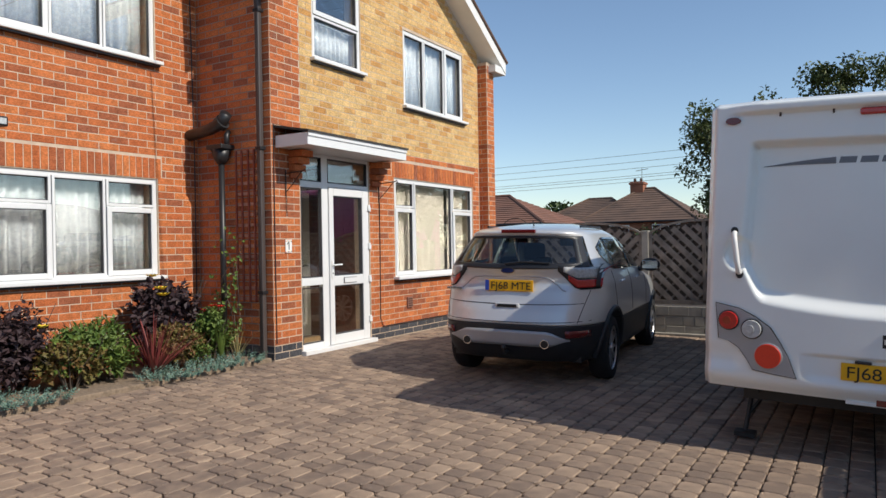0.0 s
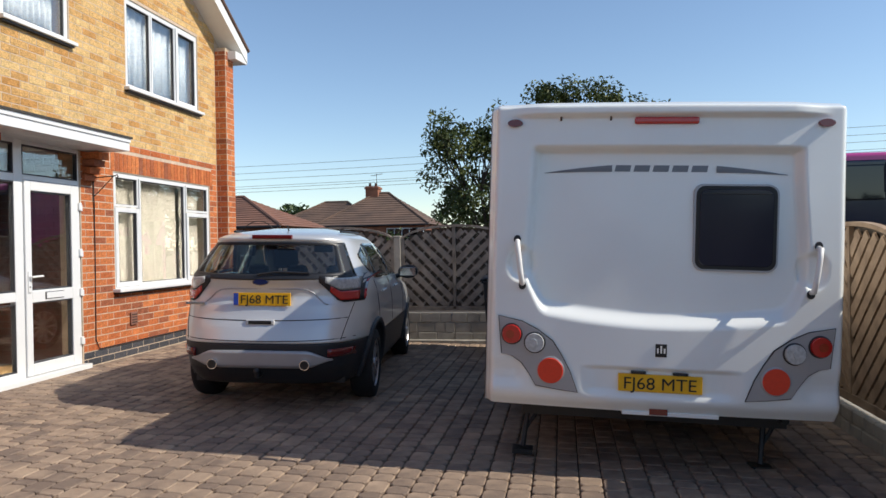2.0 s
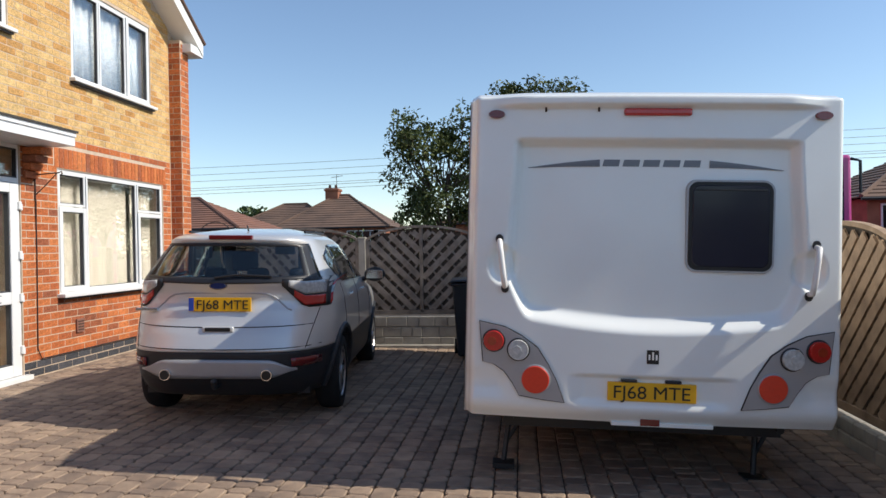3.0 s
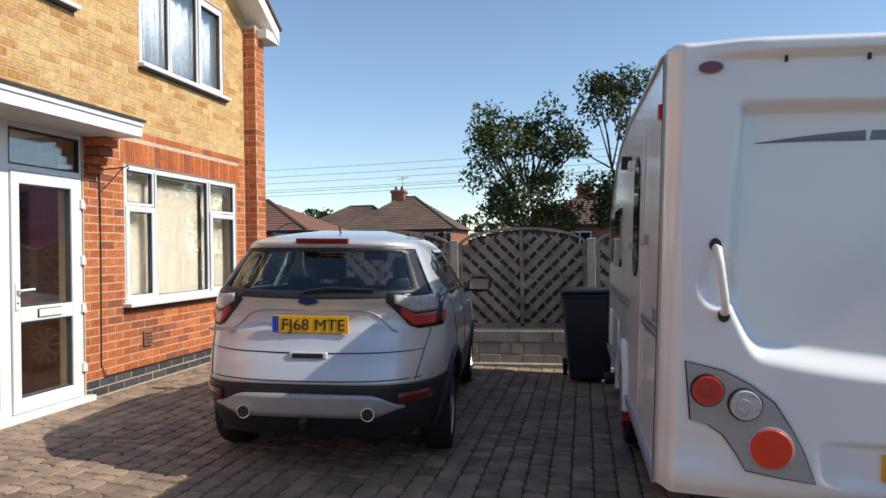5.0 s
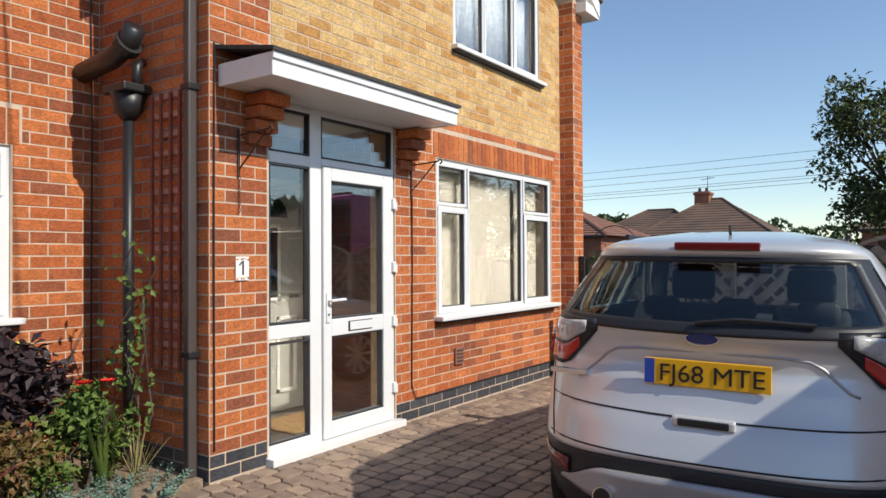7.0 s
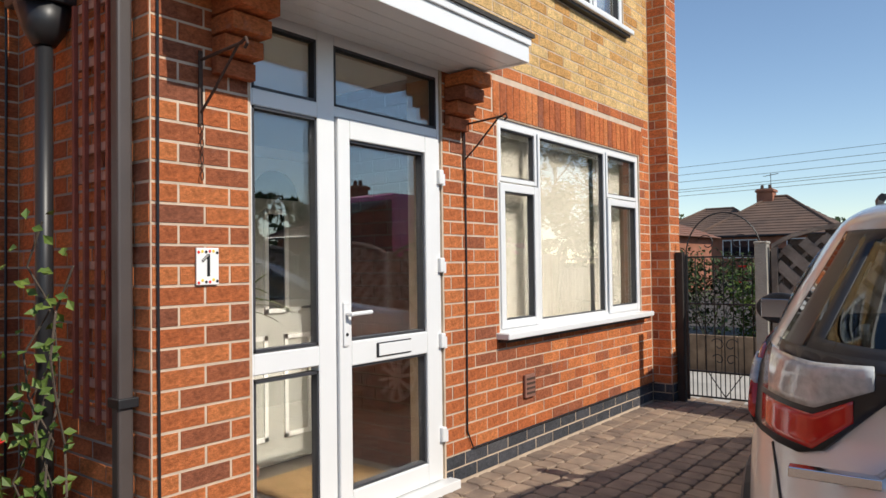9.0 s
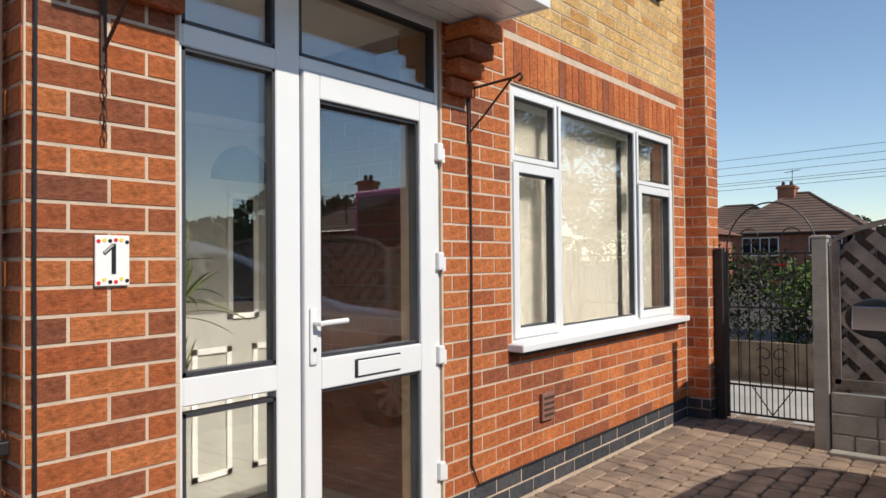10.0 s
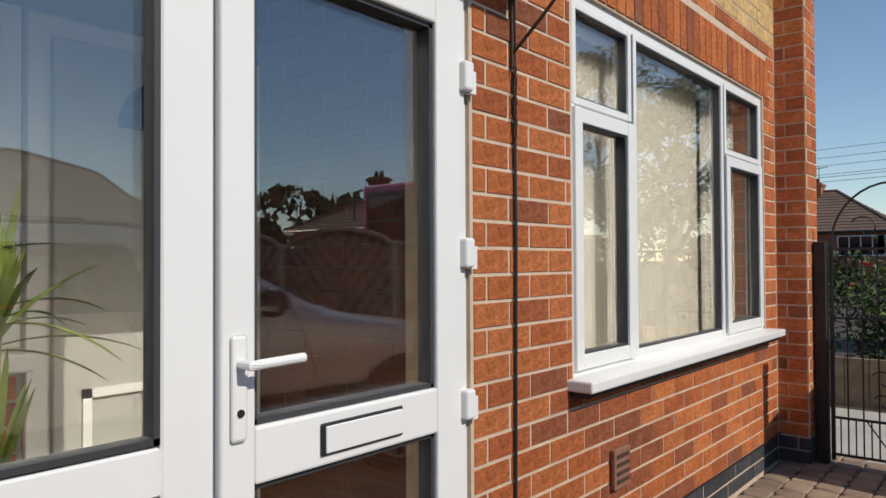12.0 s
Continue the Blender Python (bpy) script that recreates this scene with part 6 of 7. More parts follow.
def bush(name, x, y, z, rx, ry, rz, count, length, width, material, label, seed, up=0.6, flowers=0, fmat=None, stems=10, fsize=0.035, category="shrub"):
    """A leafy shrub: stems, leaves in an uneven cloud, and flowers."""
    rnd = random.Random(seed)
    t = thing(name, pose(x, y, z), label, category)
    bm = bmesh.new()
    for k in range(stems):
        a = rnd.uniform(0, 6.28)
        q = Vector((rx * 0.7 * math.cos(a), ry * 0.7 * math.sin(a), rz * rnd.uniform(0.6, 1.0)))
        add_tube(bm, [(0.03 * math.cos(a), 0.03 * math.sin(a), -0.02), q * 0.5 + Vector((0, 0, 0.05)), q], 0.007, 5, 0.003)
    part("stalk", bm, M_bark, t)
    bm = bmesh.new()
    lobes = [(rand_dir(rnd, 0.5), rnd.uniform(0.55, 1.0)) for _ in range(9)]
    for k in range(count):
        c, w = rnd.choice(lobes)
        p = c * 0.55 * w + rand_dir(rnd) * 0.42 * rnd.random() ** 0.5
        pos = Vector((p.x * rx, p.y * ry, max(0.03, (p.z * 0.62 + 0.5) * rz)))
        add_leaf(bm, pos, rand_dir(rnd, up * 0.3) + Vector((p.x, p.y, 0.1)), Vector((p.x * 0.5, p.y * 0.5, 1)) + rand_dir(rnd) * 0.5, length * rnd.uniform(0.6, 1.2), width * rnd.uniform(0.7, 1.2), 0.15 * length)
    part("foliage", bm, material, t)
    for k in range(flowers):
        c, w = rnd.choice(lobes)
        pos = Vector((c.x * rx * 0.75, c.y * ry * 0.75, (abs(c.z) * 0.45 + 0.62) * rz))
        bm = bmesh.new()
        for j in range(9):
            a = 6.28 * j / 9
            add_leaf(bm, pos, Vector((math.cos(a), math.sin(a), 0.5)), Vector((0, 0, 1)), fsize, fsize * 0.6, 0.004)
        part("flower", bm, fmat, t)
    return t


def strap_plant(name, x, y, z, count, length, width, material, label, seed, spread=0.9, category="plant"):
    rnd = random.Random(seed)
    t = thing(name, pose(x, y, z), label, category)
    for k in range(count):
        bm = bmesh.new()
        a = rnd.uniform(0, 6.28)
        lean = rnd.random() * spread
        L = length * rnd.uniform(0.65, 1.05)
        d = Vector((math.cos(a) * lean, math.sin(a) * lean, 1)).normalized()
        s = Vector((-math.sin(a), math.cos(a), 0))
        prev = None
        for i in range(6):
            u = i / 5
            p = d * L * u + Vector((math.cos(a), math.sin(a), -1)) * (0.35 * lean * L * u * u * 0.5)
            w = width * (1 - u ** 2) * 0.5 + 0.001
            cur = (bm.verts.new(p - s * w), bm.verts.new(p + Vector((0, 0, -w * 0.4))), bm.verts.new(p + s * w))
            if prev:
                bm.faces.new((prev[0], prev[1], cur[1], cur[0]))
                bm.faces.new((prev[1], prev[2], cur[2], cur[1]))
            prev = cur
        part("blade", bm, material, t)
    return t


bed = tagged(link("flower_bed", box(LX + 0.01, -6.98, -1.0, 6.98, -0.05, 0.035, 0.01), M_soil), "gravelly soil of the flower bed under the window", "flower bed", kind="structure")
bush("dahlia", -7.75, 6.18, 0.03, 0.46, 0.62, 1.02, 2600, 0.095, 0.065, M_purple, "dark-leaved dahlia bush with yellow flowers under the window", 1, flowers=7, fmat=M_petal_y, fsize=0.085)
bush("dahlia", -7.65, 4.15, 0.03, 0.46, 0.62, 0.80, 2600, 0.095, 0.065, M_purple, "dark-leaved dahlia bush with a few yellow flowers", 2, flowers=3, fmat=M_petal_y, fsize=0.085)
bush("shrub", -7.45, 4.95, 0.03, 0.42, 0.55, 0.58, 2200, 0.075, 0.045, M_green, "low green and bronze leafy shrub in the bed", 3)
bush("shrub", -7.30, 4.70, 0.03, 0.34, 0.42, 0.50, 1300, 0.075, 0.045, M_bronze, "low bronze-leaved shrub in the bed", 4)
bush("shrub", -7.35, 5.90, 0.03, 0.34, 0.42, 0.52, 1700, 0.055, 0.032, M_bronze, "bronze and red small-leaved shrub", 5)
bush("shrub", -7.85, 5.25, 0.03, 0.36, 0.5, 0.66, 1500, 0.07, 0.04, M_green, "green leafy shrub under the window", 6, flowers=2, fmat=M_white)
bush("rose", -7.40, 6.42, 0.03, 0.32, 0.32, 0.66, 1600, 0.06, 0.042, M_green, "green rose bush with red flowers by the return wall", 7, flowers=6, fmat=M_petal_r, fsize=0.06)
bush("shrub", -7.9, 3.4, 0.03, 0.4, 0.55, 0.65, 1500, 0.08, 0.05, M_purple, "dark purple leafy shrub", 8)
strap_plant("cordyline", -7.14, 5.48, 0.03, 52, 0.70, 0.03, M_cordy, "dark red cordyline with strap leaves", 11)
strap_plant("iris", -7.50, 5.30, 0.03, 26, 0.48, 0.028, M_green, "clump of green sword leaves", 12, 0.5)
strap_plant("lily", -7.30, 6.50, 0.03, 26, 0.55, 0.026, M_green, "green sword-leaved clump near the pier", 13, 0.35)
strap_plant("dry_stems", -7.22, 6.66, 0.03, 22, 0.45, 0.014, M_straw, "dry straw-coloured stems by the pier foot", 14, 0.6)


def sedum(x, y, rx, ry, count, seed):
    """A cushion of upright blue-green shoots ringed with short leaves."""
    rnd = random.Random(seed)
    t = thing("succulent_cushion", pose(x, y, 0.03), "blue-green trailing succulent spilling over the paving", "plant", "succulents along the bed")
    bm = bmesh.new()
    for k in range(count):
        a, r = rnd.uniform(0, 6.28), rnd.random() ** 0.5
        base = Vector((rx * r * math.cos(a), ry * r * math.sin(a), 0.0))
        d = Vector((math.cos(a) * 0.7 * r + 0.25, math.sin(a) * 0.6 * r, 0.9 - 0.4 * r)).normalized()
        L = rnd.uniform(0.10, 0.17)
        for j in range(14):
            u = 0.25 + 0.75 * j / 13
            b = j * 2.4
            o = d.orthogonal().normalized()
            o2 = d.cross(o)
            out = (o * math.cos(b) + o2 * math.sin(b))
            add_leaf(bm, base + d * L * u, out + d * 0.7, d, 0.034 * (1.15 - 0.5 * u), 0.016, 0.0, 0.1)
    part("shoot_mass", bm, M_sedum, t)["kind"] = "stuff"


for i, (x, y, rx, ry) in enumerate(((-7.02, 6.55, 0.18, 0.28), (-7.0, 6.15, 0.16, 0.22), (-7.02, 5.75, 0.17, 0.24), (-6.98, 5.40, 0.14, 0.15), (-7.05, 4.2, 0.18, 0.26), (-7.08, 3.8, 0.16, 0.24), (-7.1, 3.4, 0.16, 0.24))):
    sedum(x, y, rx, ry, 46, 60 + i)

bush("shrub", -7.95, 4.6, 0.03, 0.3, 0.5, 0.85, 900, 0.07, 0.04, M_purple, "dark seed-headed perennial under the window", 9)
bush("shrub", -7.25, 6.1, 0.03, 0.2, 0.3, 0.32, 600, 0.05, 0.03, M_green, "low green ground cover in the bed", 10)
M_dracaena = leaf_mat("yellow_green_strap_leaf", (0.17, 0.20, 0.045), (0.08, 0.12, 0.02))
pot = thing("plant_pot", pose(WX - 0.52, 7.72, 0.021), "terracotta pot on the porch floor", "plant pot")
part("pot", tube([(0, 0, 0), (0, 0, 0.2), (0, 0, 0.26)], 0.10, 20, 0.145), bpy.data.materials["terracotta"], pot)
part("rim", tube([(0, 0, 0.235), (0, 0, 0.275)], 0.152, 20), bpy.data.materials["terracotta"], pot)
part("compost", tube([(0, 0, 0.26), (0, 0, 0.282)], 0.128, 16), M_earth, pot)


def cane_plant(x, y, z, canes, seed):
    """A potted dragon tree: bare canes, each with a tuft of drooping strap leaves."""
    rnd = random.Random(seed)
    t = thing("dragon_tree", pose(x, y, z), "potted dragon tree with bare canes and yellow-green strap leaves", "houseplant")
    for dx, dy, h, n, length in canes:
        top = Vector((dx, dy, h))
        part("cane", tube([(dx * 0.2, dy * 0.2, 0), top * 0.5 + Vector((0.01, 0.01, 0)), top], 0.014, 8, 0.010), M_straw, t)
        for k in range(n):
            bm = bmesh.new()
            a, lean = rnd.uniform(0, 6.28), rnd.uniform(0.15, 1.5)
            out = Vector((math.cos(a), math.sin(a), 0))
            side = Vector((-math.sin(a), math.cos(a), 0))
            ln = length * rnd.uniform(0.7, 1.1)
            prev = None
            for i in range(7):
                u = i / 6
                p = top + Vector((0, 0, -0.05 + 0.1 * k / n)) + out * ln * u * math.sin(lean) + Vector((0, 0, ln * u * math.cos(lean) - 0.30 * ln * lean * u * u))
                w = 0.0075 * (0.6 + 1.3 * u) * (1 - u ** 3) + 0.0008
                cur = (bm.verts.new(p - side * w), bm.verts.new(p - Vector((0, 0, w * 0.5))), bm.verts.new(p + side * w))
                if prev:
                    bm.faces.new((prev[0], prev[1], cur[1], cur[0]))
                    bm.faces.new((prev[1], prev[2], cur[2], cur[1]))
                prev = cur
            part("leaf", bm, M_dracaena, t)
    return t


cane_plant(WX - 0.52, 7.72, 0.30, ((0.02, 0.04, 0.88, 34, 0.34), (-0.05, 0.06, 0.50, 26, 0.32), (0.0, -0.06, 1.05, 26, 0.26)), 15)

cl = thing("climber", pose(0, 0, 0), "thin climbing rose against the black pipe", "plant")
rnd = random.Random(21)
for k in range(5):
    x0 = -7.62 + 0.07 * k
    pts = [Vector((x0 + 0.06 * math.sin(2.2 * i + k), RY - 0.14 - 0.10 * math.sin(0.8 * i + k) ** 2, 0.05 + 0.19 * i)) for i in range(5 + (k * 2) % 5)]
    part("stem", tube(pts, 0.005, 5), M_bark, cl)
    bm = bmesh.new()
    for p in pts[1:]:
        for j in range(4):
            q = p + Vector((rnd.uniform(-0.12, 0.10), rnd.uniform(-0.09, 0.03), rnd.uniform(-0.08, 0.08)))
            add_leaf(bm, q, rand_dir(rnd), Vector((0.5, -0.8, 0.6)), 0.06, 0.04, 0.008)
    part("leaves", bm, M_green, cl)


def tree(name, x, y, z, lean, top, crown, count, label, seed, leaf=0.13, clumps=46, trunk_r=0.085):
    """Forked trunk, tapering limbs, and leaves in clumps with gaps between."""
    rnd = random.Random(seed)
    t = thing(name, pose(x, y, z), label, "tree")
    bm = bmesh.new()
    fork = Vector((lean * 0.45, 0, top * 0.32))
    add_tube(bm, [(0, 0, -0.2), fork * 0.5 + Vector((0.05, 0, 0)), fork], trunk_r, 8, trunk_r * 0.7)
    part("trunk", bm, M_bark, t)
    leaves = bmesh.new()
    tips = []
    cz0, cz1 = top * 0.42, top * 0.95
    for k in range(clumps):
        a = rnd.uniform(0, 6.28)
        u = rnd.random()
        r = crown * (0.15 + 0.85 * rnd.random() ** 0.6) * math.sin(math.pi * (0.20 + 0.68 * u)) ** 0.8
        tips.append(Vector((lean + r * math.cos(a), 0.8 * r * math.sin(a), cz0 + (cz1 - cz0) * u)))
    limbs = bmesh.new()
    mains = [fork + Vector((rnd.uniform(-1, 1) * crown * 0.4 + lean * 0.3, rnd.uniform(-1, 1) * crown * 0.3, top * rnd.uniform(0.16, 0.30))) for _ in range(5)]
    for m in mains:
        add_tube(limbs, [fork, fork.lerp(m, 0.5) + rand_dir(rnd) * 0.06, m], trunk_r * 0.6, 6, trunk_r * 0.34)
    for tip in tips:
        m = min(mains, key=lambda q: (q - tip).length)
        add_tube(limbs, [m, m.lerp(tip, 0.5) + rand_dir(rnd) * 0.15, tip], trunk_r * 0.30, 5, 0.008)
        size = crown * rnd.uniform(0.13, 0.28)
        for j in range(count // clumps):
            p = tip + rand_dir(rnd) * size * rnd.random() ** 0.4
            p.z += 0.1 * size
            add_leaf(leaves, p, rand_dir(rnd, -0.2), rand_dir(rnd, 1.2), leaf * rnd.uniform(0.6, 1.2), leaf * 0.5 * rnd.uniform(0.7, 1.2), leaf * 0.2)
    part("branching", limbs, M_bark, t)
    part("crown", leaves, M_leaf, t)
    return t


tree("garden_tree", -3.05, 19.5, -0.3, -0.55, 5.15, 1.70, 8200, "small open-crowned tree beyond the fence, leaves turning yellow-green", 31)
tree("garden_tree", -1.20, 19.8, -0.3, 0.2, 5.85, 1.75, 10500, "darker small tree beyond the fence with forked trunk", 32)
tree("garden_tree", -0.1, 20.5, -0.3, 0.6, 5.5, 1.6, 7000, "small tree beyond the fence behind the caravan", 33)
bush("garden_shrub", -6.55, 15.6, 0.0, 1.0, 0.7, 1.35, 2600, 0.10, 0.05, M_green, "mixed green shrubs behind the iron gate with red flowers", 41, flowers=10, fmat=M_petal_r, fsize=0.07)
bush("garden_shrub", -5.3, 16.5, 0.0, 1.1, 0.8, 1.75, 2600, 0.11, 0.05, M_leaf_far, "tall dark green shrub behind the fence", 42)
bush("garden_shrub", -7.9, 17.0, 0.0, 1.1, 0.8, 1.7, 2200, 0.11, 0.05, M_leaf_far, "dense green shrub behind the gate", 43)
strap_plant("garden_palm", -6.15, 15.0, 0.45, 40, 0.65, 0.035, M_green, "spiky green strap-leaved plant behind the gate", 44)


# ---- far houses, bus, wires, woods ----
def hip_house(x0, x1, y0, y1, z_eaves, z_ridge, chimneys, label, windows, roof_mat, wall_mat, seed=0):
    h = thing("house", pose(0, 0, 0), label, "house", "neighbouring houses")
    part("wall", box(x0 + 0.35, x1 - 0.35, y0 + 0.35, y1 - 0.35, -1.0, z_eaves), wall_mat, h)
    bm = bmesh.new()
    ym, k = (y0 + y1) / 2, (y1 - y0) / 2
    n = 14
    corners = [Vector(p) for p in ((x0, y0, z_eaves), (x1, y0, z_eaves), (x1, y1, z_eaves), (x0, y1, z_eaves))]
    ra, rb = Vector((x0 + k, ym, z_ridge)), Vector((x1 - k, ym, z_ridge))
    for a, b, ta, tb in ((corners[0], corners[1], ra, rb), (corners[1], corners[2], rb, rb), (corners[2], corners[3], rb, ra), (corners[3], corners[0], ra, ra)):
        nrm = (b - a).cross(ta - a).normalized()
        if nrm.z < 0:
            nrm = -nrm
        for i in range(n):
            u0, u1 = i / n, (i + 1) / n
            q = [bm.verts.new(p) for p in (a.lerp(ta, u0) + nrm * 0.05, b.lerp(tb, u0) + nrm * 0.05, b.lerp(tb, u1) + nrm * 0.015, a.lerp(ta, u1) + nrm * 0.015)]
            bm.faces.new(q)
            q2 = [bm.verts.new(p) for p in (a.lerp(ta, u0) + nrm * 0.015, b.lerp(tb, u0) + nrm * 0.015, b.lerp(tb, u0) + nrm * 0.05, a.lerp(ta, u0) + nrm * 0.05)]
            bm.faces.new(q2)
    bmesh.ops.remove_doubles(bm, verts=bm.verts, dist=0.0005)
    part("roof", bm, roof_mat, h, "brown tiled hipped roof")
    part("gutter", tube([(x0, y0 - 0.02, z_eaves - 0.03), (x1, y0 - 0.02, z_eaves - 0.03)], 0.06, 6), M_black, h)
    part("ridge", tube([ra + Vector((0, 0, 0.05)), rb + Vector((0, 0, 0.05))], 0.09, 6), roof_mat, h)
    for a, b in ((corners[0], ra), (corners[1], rb)):
        part("hip", tube([a + Vector((0, 0, 0.06)), b + Vector((0, 0, 0.06))], 0.08, 6), roof_mat, h)
    for cx, cy, w, top in chimneys:
        ch = part("chimney", box(cx - w, cx + w, cy - w, cy + w, z_eaves, top, 0.02), M_far_brick, h)
        part("cap", box(cx - w - 0.08, cx + w + 0.08, cy - w - 0.08, cy + w + 0.08, top - 0.22, top - 0.06, 0.02), M_far_brick, ch)
        for s in (-0.5, 0.45):
            part("pot", tube([(cx + s * w, cy, top), (cx + s * w, cy, top + 0.3)], 0.12, 8, 0.1), M_rust, ch)
    for wx, wz, ww, wh in windows:
        w = part("window", box(wx, wx + ww, y0 + 0.30, y0 + 0.36, wz, wz + wh, 0.01), M_white, h)
        npn = max(1, round(ww / 0.6))
        for i in range(npn):
            a = wx + 0.06 + (ww - 0.06) * i / npn
            part("pane", box(a, a + (ww - 0.06) / npn - 0.06, y0 + 0.285, y0 + 0.30, wz + 0.07, wz + wh - 0.07), M_darkglass, w)
    return h


M_far_tile = mat("far_roof_tile", (0.17, 0.105, 0.075), 0.95, 0.2, 0.8, 0.5, 6, rgb2=(0.09, 0.062, 0.05))
M_far_tile_red = mat("far_red_tile", (0.25, 0.12, 0.08), 0.95, 0.2, 0.8, 0.5, 6, rgb2=(0.15, 0.08, 0.06))
M_far_brick = mat("far_brick", (0.33, 0.13, 0.075), 0.95, 0.2, 2.0, 0.4, 12)
hip_house(-20.3, -11.3, 53, 61, 2.95, 5.62, ((-16.6, 57.0, 0.52, 6.2),), "brown hipped-roof brick house beyond the gardens", ((-14.6, 1.5, 2.4, 1.2), (-12.6, 1.6, 0.9, 1.1), (-18.5, 1.5, 2.2, 1.2)), M_far_tile, M_far_brick)
hip_house(-24.3, -15.2, 53.4, 60.6, 2.9, 5.0, (), "lower brown hipped-roof wing of the brick house", ((-22.5, 1.4, 2.0, 1.2),), M_far_tile, M_far_brick)
hip_house(-6.0, 2.8, 41, 49, 2.65, 4.5, ((-2.1, 44.8, 0.45, 5.0),), "brown-roofed house behind the garden trees", ((-3.6, 1.3, 1.8, 1.0), (0.2, 1.3, 1.6, 1.0)), M_far_tile, M_far_brick)
hip_house(-25.0, -14.6, 33, 40, 2.4, 4.05, (), "low house with red-brown hipped roof", ((-18, 1.0, 1.5, 0.9),), M_far_tile_red, M_far_brick)
hip_house(10.4, 19.5, 28, 36, 2.8, 4.9, ((17, 32, 0.4, 5.6),), "brick house with brown hipped roof across the road", ((11.2, 1.5, 1.1, 1.1), (13.5, 1.3, 1.8, 1.2)), M_far_tile, M_far_brick)
# next three stand out of view, added to block low sky light
hip_house(16, 25, 2, 10, 3.0, 5.2, ((20, 6, 0.4, 6.0),), "brick house with brown hipped roof across the road", ((17.5, 1.3, 1.8, 1.2),), M_far_tile, M_far_brick)
hip_house(10, 20, -16, -8, 3.0, 5.2, (), "brick house with brown hipped roof across the road", (), M_far_tile, M_far_brick)
hip_house(-12, 2, -22, -14, 3.2, 5.6, (), "brick house with brown hipped roof across the road", (), M_far_tile, M_far_brick)

aer = thing("roof_aerial", pose(-16.3, 57.0, 6.15), "thin television aerial on the chimney", "aerial")
part("mast", tube([(0, 0, 0), (0, 0, 1.15)], 0.022, 6), M_iron, aer)
part("boom", tube([(-0.45, 0, 0.95), (0.5, 0, 1.08)], 0.018, 6), M_iron, aer)
for k in range(6):
    part("rod", tube([(-0.4 + 0.16 * k, -0.25, 0.96 + 0.02 * k), (-0.4 + 0.16 * k, 0.25, 0.96 + 0.02 * k)], 0.012, 5), M_iron, aer)

bus = thing("double_decker_bus", pose(6.35, 21.9, -0.25) @ Matrix.Scale(0.86, 4), "pink and navy double-decker bus standing in the road", "bus")
M_pink = mat("bus_pink", (0.55, 0.06, 0.26), 0.3, 0.03, 3, coat=0.5)
M_navy = mat("bus_navy", (0.012, 0.016, 0.035), 0.2, 0.03, 3, coat=0.5)
part("body", box(-1.25, 1.25, 0.05, 10.5, 0.3, 4.55, 0.12, 3), M_pink, bus)
part("front_panel", box(-1.18, 0.98, -0.0, 0.08, 0.5, 4.3, 0.06, 3), M_navy, bus)
part("windscreen", box(-1.1, 0.92, -0.02, 0.02, 3.05, 4.15, 0.04), M_darkglass, bus)
part("destination_display", box(-0.9, 0.60, -0.025, 0.0, 2.0, 2.35, 0.01), M_black, bus)
M_led = mat("amber_display", (0.9, 0.3, 0.03), 0.5, 0.0)
for i in range(5):
    part("display_bar", box(-0.7 + 0.22 * i, -0.58 + 0.22 * i, -0.03, -0.026, 2.1, 2.25), M_led, bus)
part("mirror", tube([(1.20, 0.0, 4.4), (1.36, -0.25, 4.3), (1.36, -0.25, 3.3)], 0.05, 8), M_black, bus)
part("side_window", box(1.245, 1.26, 1.0, 10.0, 3.1, 3.9, 0.02), M_darkglass, bus)
for y in (1.8, 8.2):
    part("wheel", moved(disc(0.48, 0.25, 28, "x"), 0.98, y, 0.48), M_tyre, bus)

dw = thing("telephone_wire", pose(0, 0, 0), "black telephone wire from the wall across the drive", "wires")
part("wire", tube([(LX + 0.02, 6.25, 4.95), (-2, 6.32, 4.9), (6, 6.45, 5.3), (16, 6.6, 6.3)], 0.008, 6), M_black, dw)
wires = thing("overhead_wires", pose(0, 0, 0), "thin overhead wires across the sky", "wires")
for z, y in ((6.6, 58), (6.9, 58), (7.3, 60), (7.9, 60), (8.7, 62), (9.6, 64)):
    part("wire", tube([(x, y, z - 0.9 * math.cos((x + 30) * 0.05) * 0.4 + 0.012 * (x + 20)) for x in range(-80, 61, 10)], 0.016, 5), M_iron, wires)


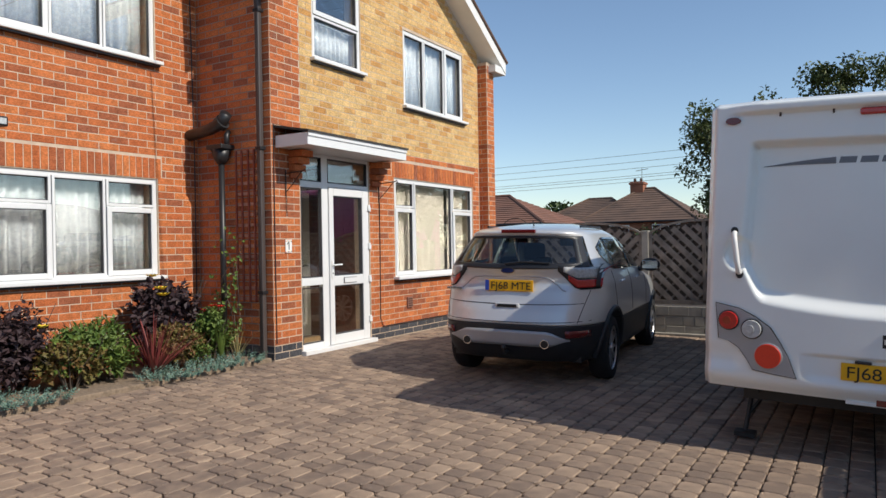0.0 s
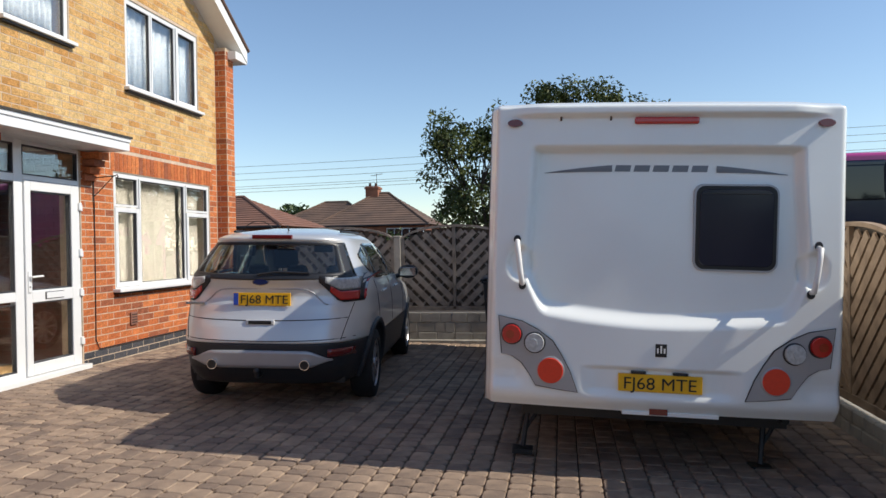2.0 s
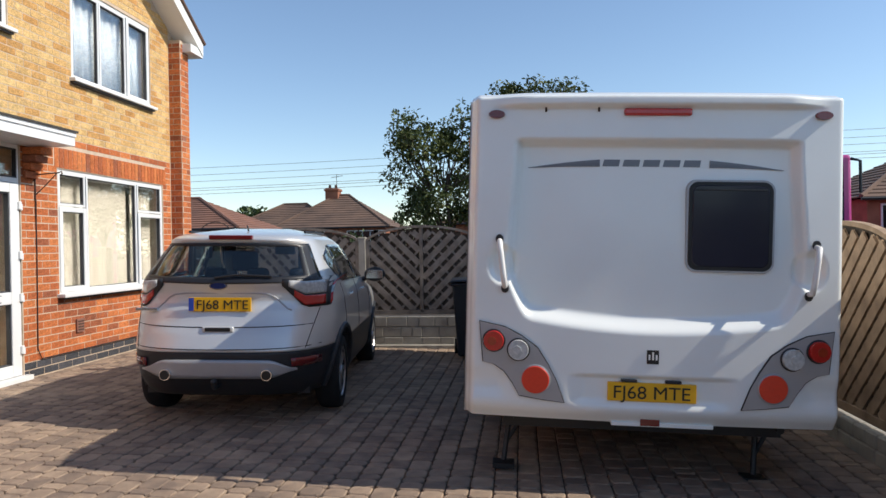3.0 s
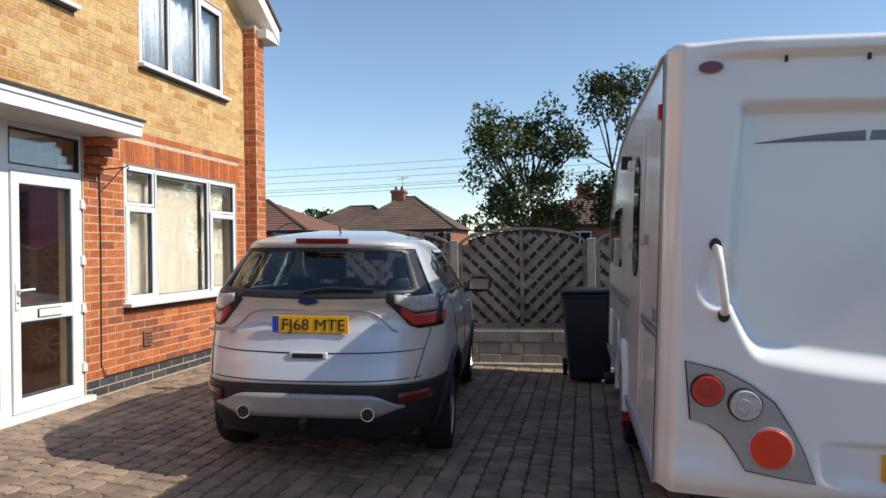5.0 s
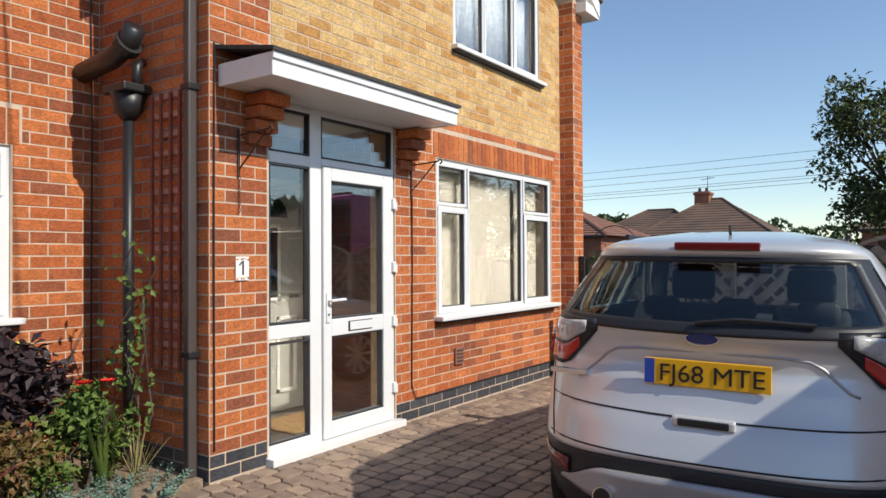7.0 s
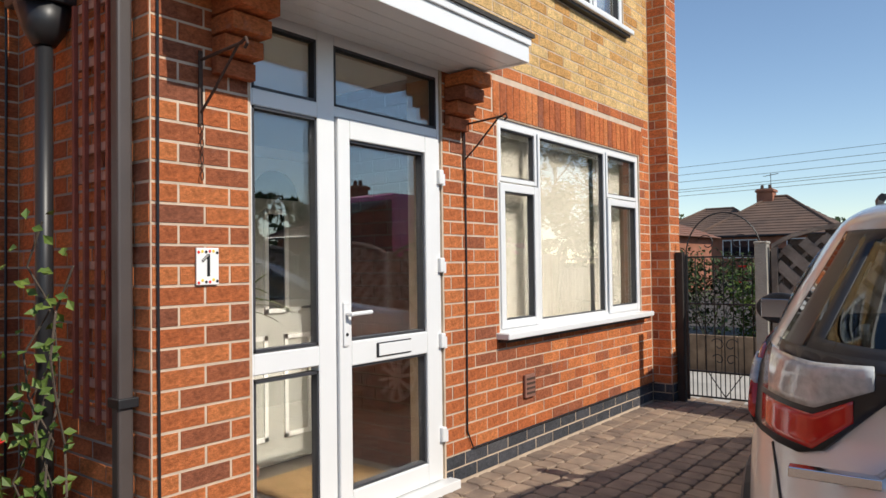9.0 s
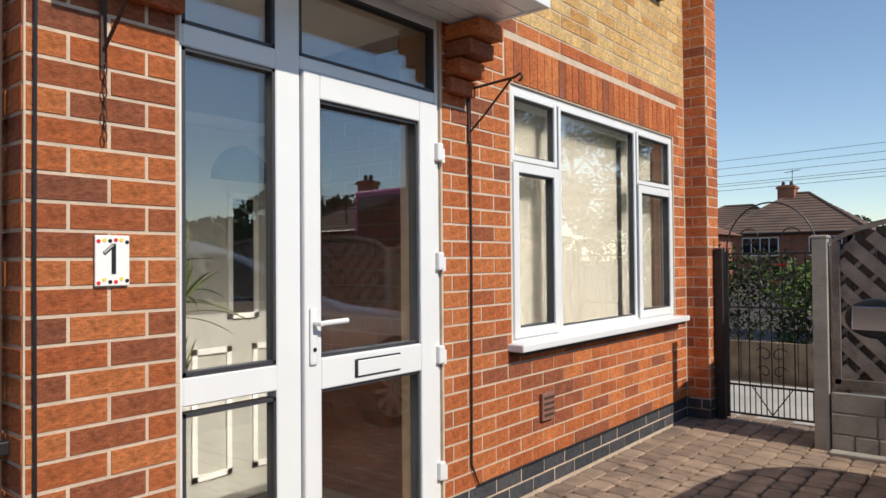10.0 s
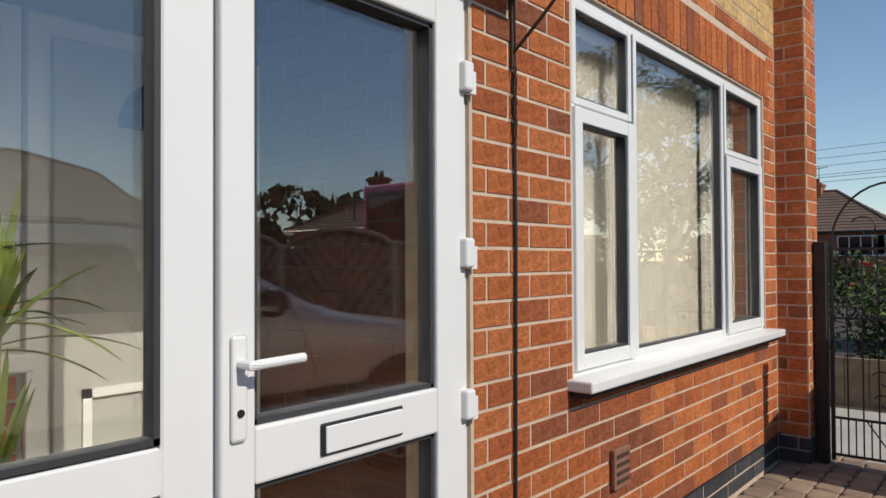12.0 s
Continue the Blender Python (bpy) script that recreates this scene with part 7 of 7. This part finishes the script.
def far_woods(name, cx, cy, r0, a0, a1, h, seed, label):
    """A belt of distant tree crowns, each an uneven clump of leafy tufts."""
    rnd = random.Random(seed)
    vs, fs = [], []
    n = int((a1 - a0) * r0 / 4.0)
    for k in range(n):
        a = a0 + (a1 - a0) * k / n
        r = r0 + rnd.uniform(-12, 12)
        x, y = cx + r * math.cos(a), cy + r * math.sin(a)
        hh = h * rnd.uniform(0.65, 1.1)
        for j in range(300):
            p = rand_dir(rnd, 0.3)
            c = Vector((x + p.x * 3.4, y + p.y * 3.4, max(0.0, hh * (0.5 + 0.5 * p.z))))
            s = rnd.uniform(0.22, 0.6)
            i0 = len(vs)
            e1, e2 = rand_dir(rnd) * s, rand_dir(rnd) * s
            vs.extend([c - e1, c + e2, c + e1, c - e2 + Vector((0, 0, 0.3))])
            fs.extend([(i0, i0 + 1, i0 + 2), (i0, i0 + 2, i0 + 3)])
    me = bpy.data.meshes.new(name)
    me.from_pydata(vs, [], fs)
    me.materials.append(M_leaf_far)
    return tagged(new(name, me), label, "woods", kind="stuff")


far_woods("far_woods", 0, 0, 150, radians(20), radians(160), 8.5, 71, "distant belt of green trees on the skyline")
# unseen belt, added to cut low sky light and to reflect in panes
far_woods("near_hedge_trees", 0, 0, 52, radians(-120), radians(60), 5.5, 72, "belt of garden trees across the road, added to block low sky")
bush("hedge_tree", -26.0, 64, 0, 2.2, 2.0, 5.3, 1500, 0.6, 0.35, M_leaf_far, "dark conifer and shrubs between the far roofs", 73, category="tree")


# ---- small pieces of the wall and the drive ----
brick_objects(near_rows, P_F, A_F, O_F, M_red1, wall_front)
pavers = paver_rows()
near_p = [p for p in pavers if -3.6 < (p[0] + p[1]) / 2 < -1.2 and 3.8 < p[2] < 6.3][:300]
near_set = set(near_p)
for p in near_p:
    ox, oy = p[0], p[2]
    me = bpy.data.meshes.new("sett")
    me.from_pydata(paver_points(*p, ox, oy, 0.0), [], PAVER_FACES)
    me.materials.append(M_paver1)
    ob = new("sett", me)
    ob.parent = pavement
    ob.location = (ox, oy, 0)
vs, fs = [], []
for p in pavers:
    if p in near_set:
        continue
    n = len(vs)
    vs += paver_points(*p)
    fs += [tuple(n + i for i in f) for f in PAVER_FACES]
me = bpy.data.meshes.new("setts")
me.from_pydata(vs, [], fs)
me.materials.append(M_paver)
ob = new("setts", me)
ob.parent = pavement
ob["kind"] = "stuff"
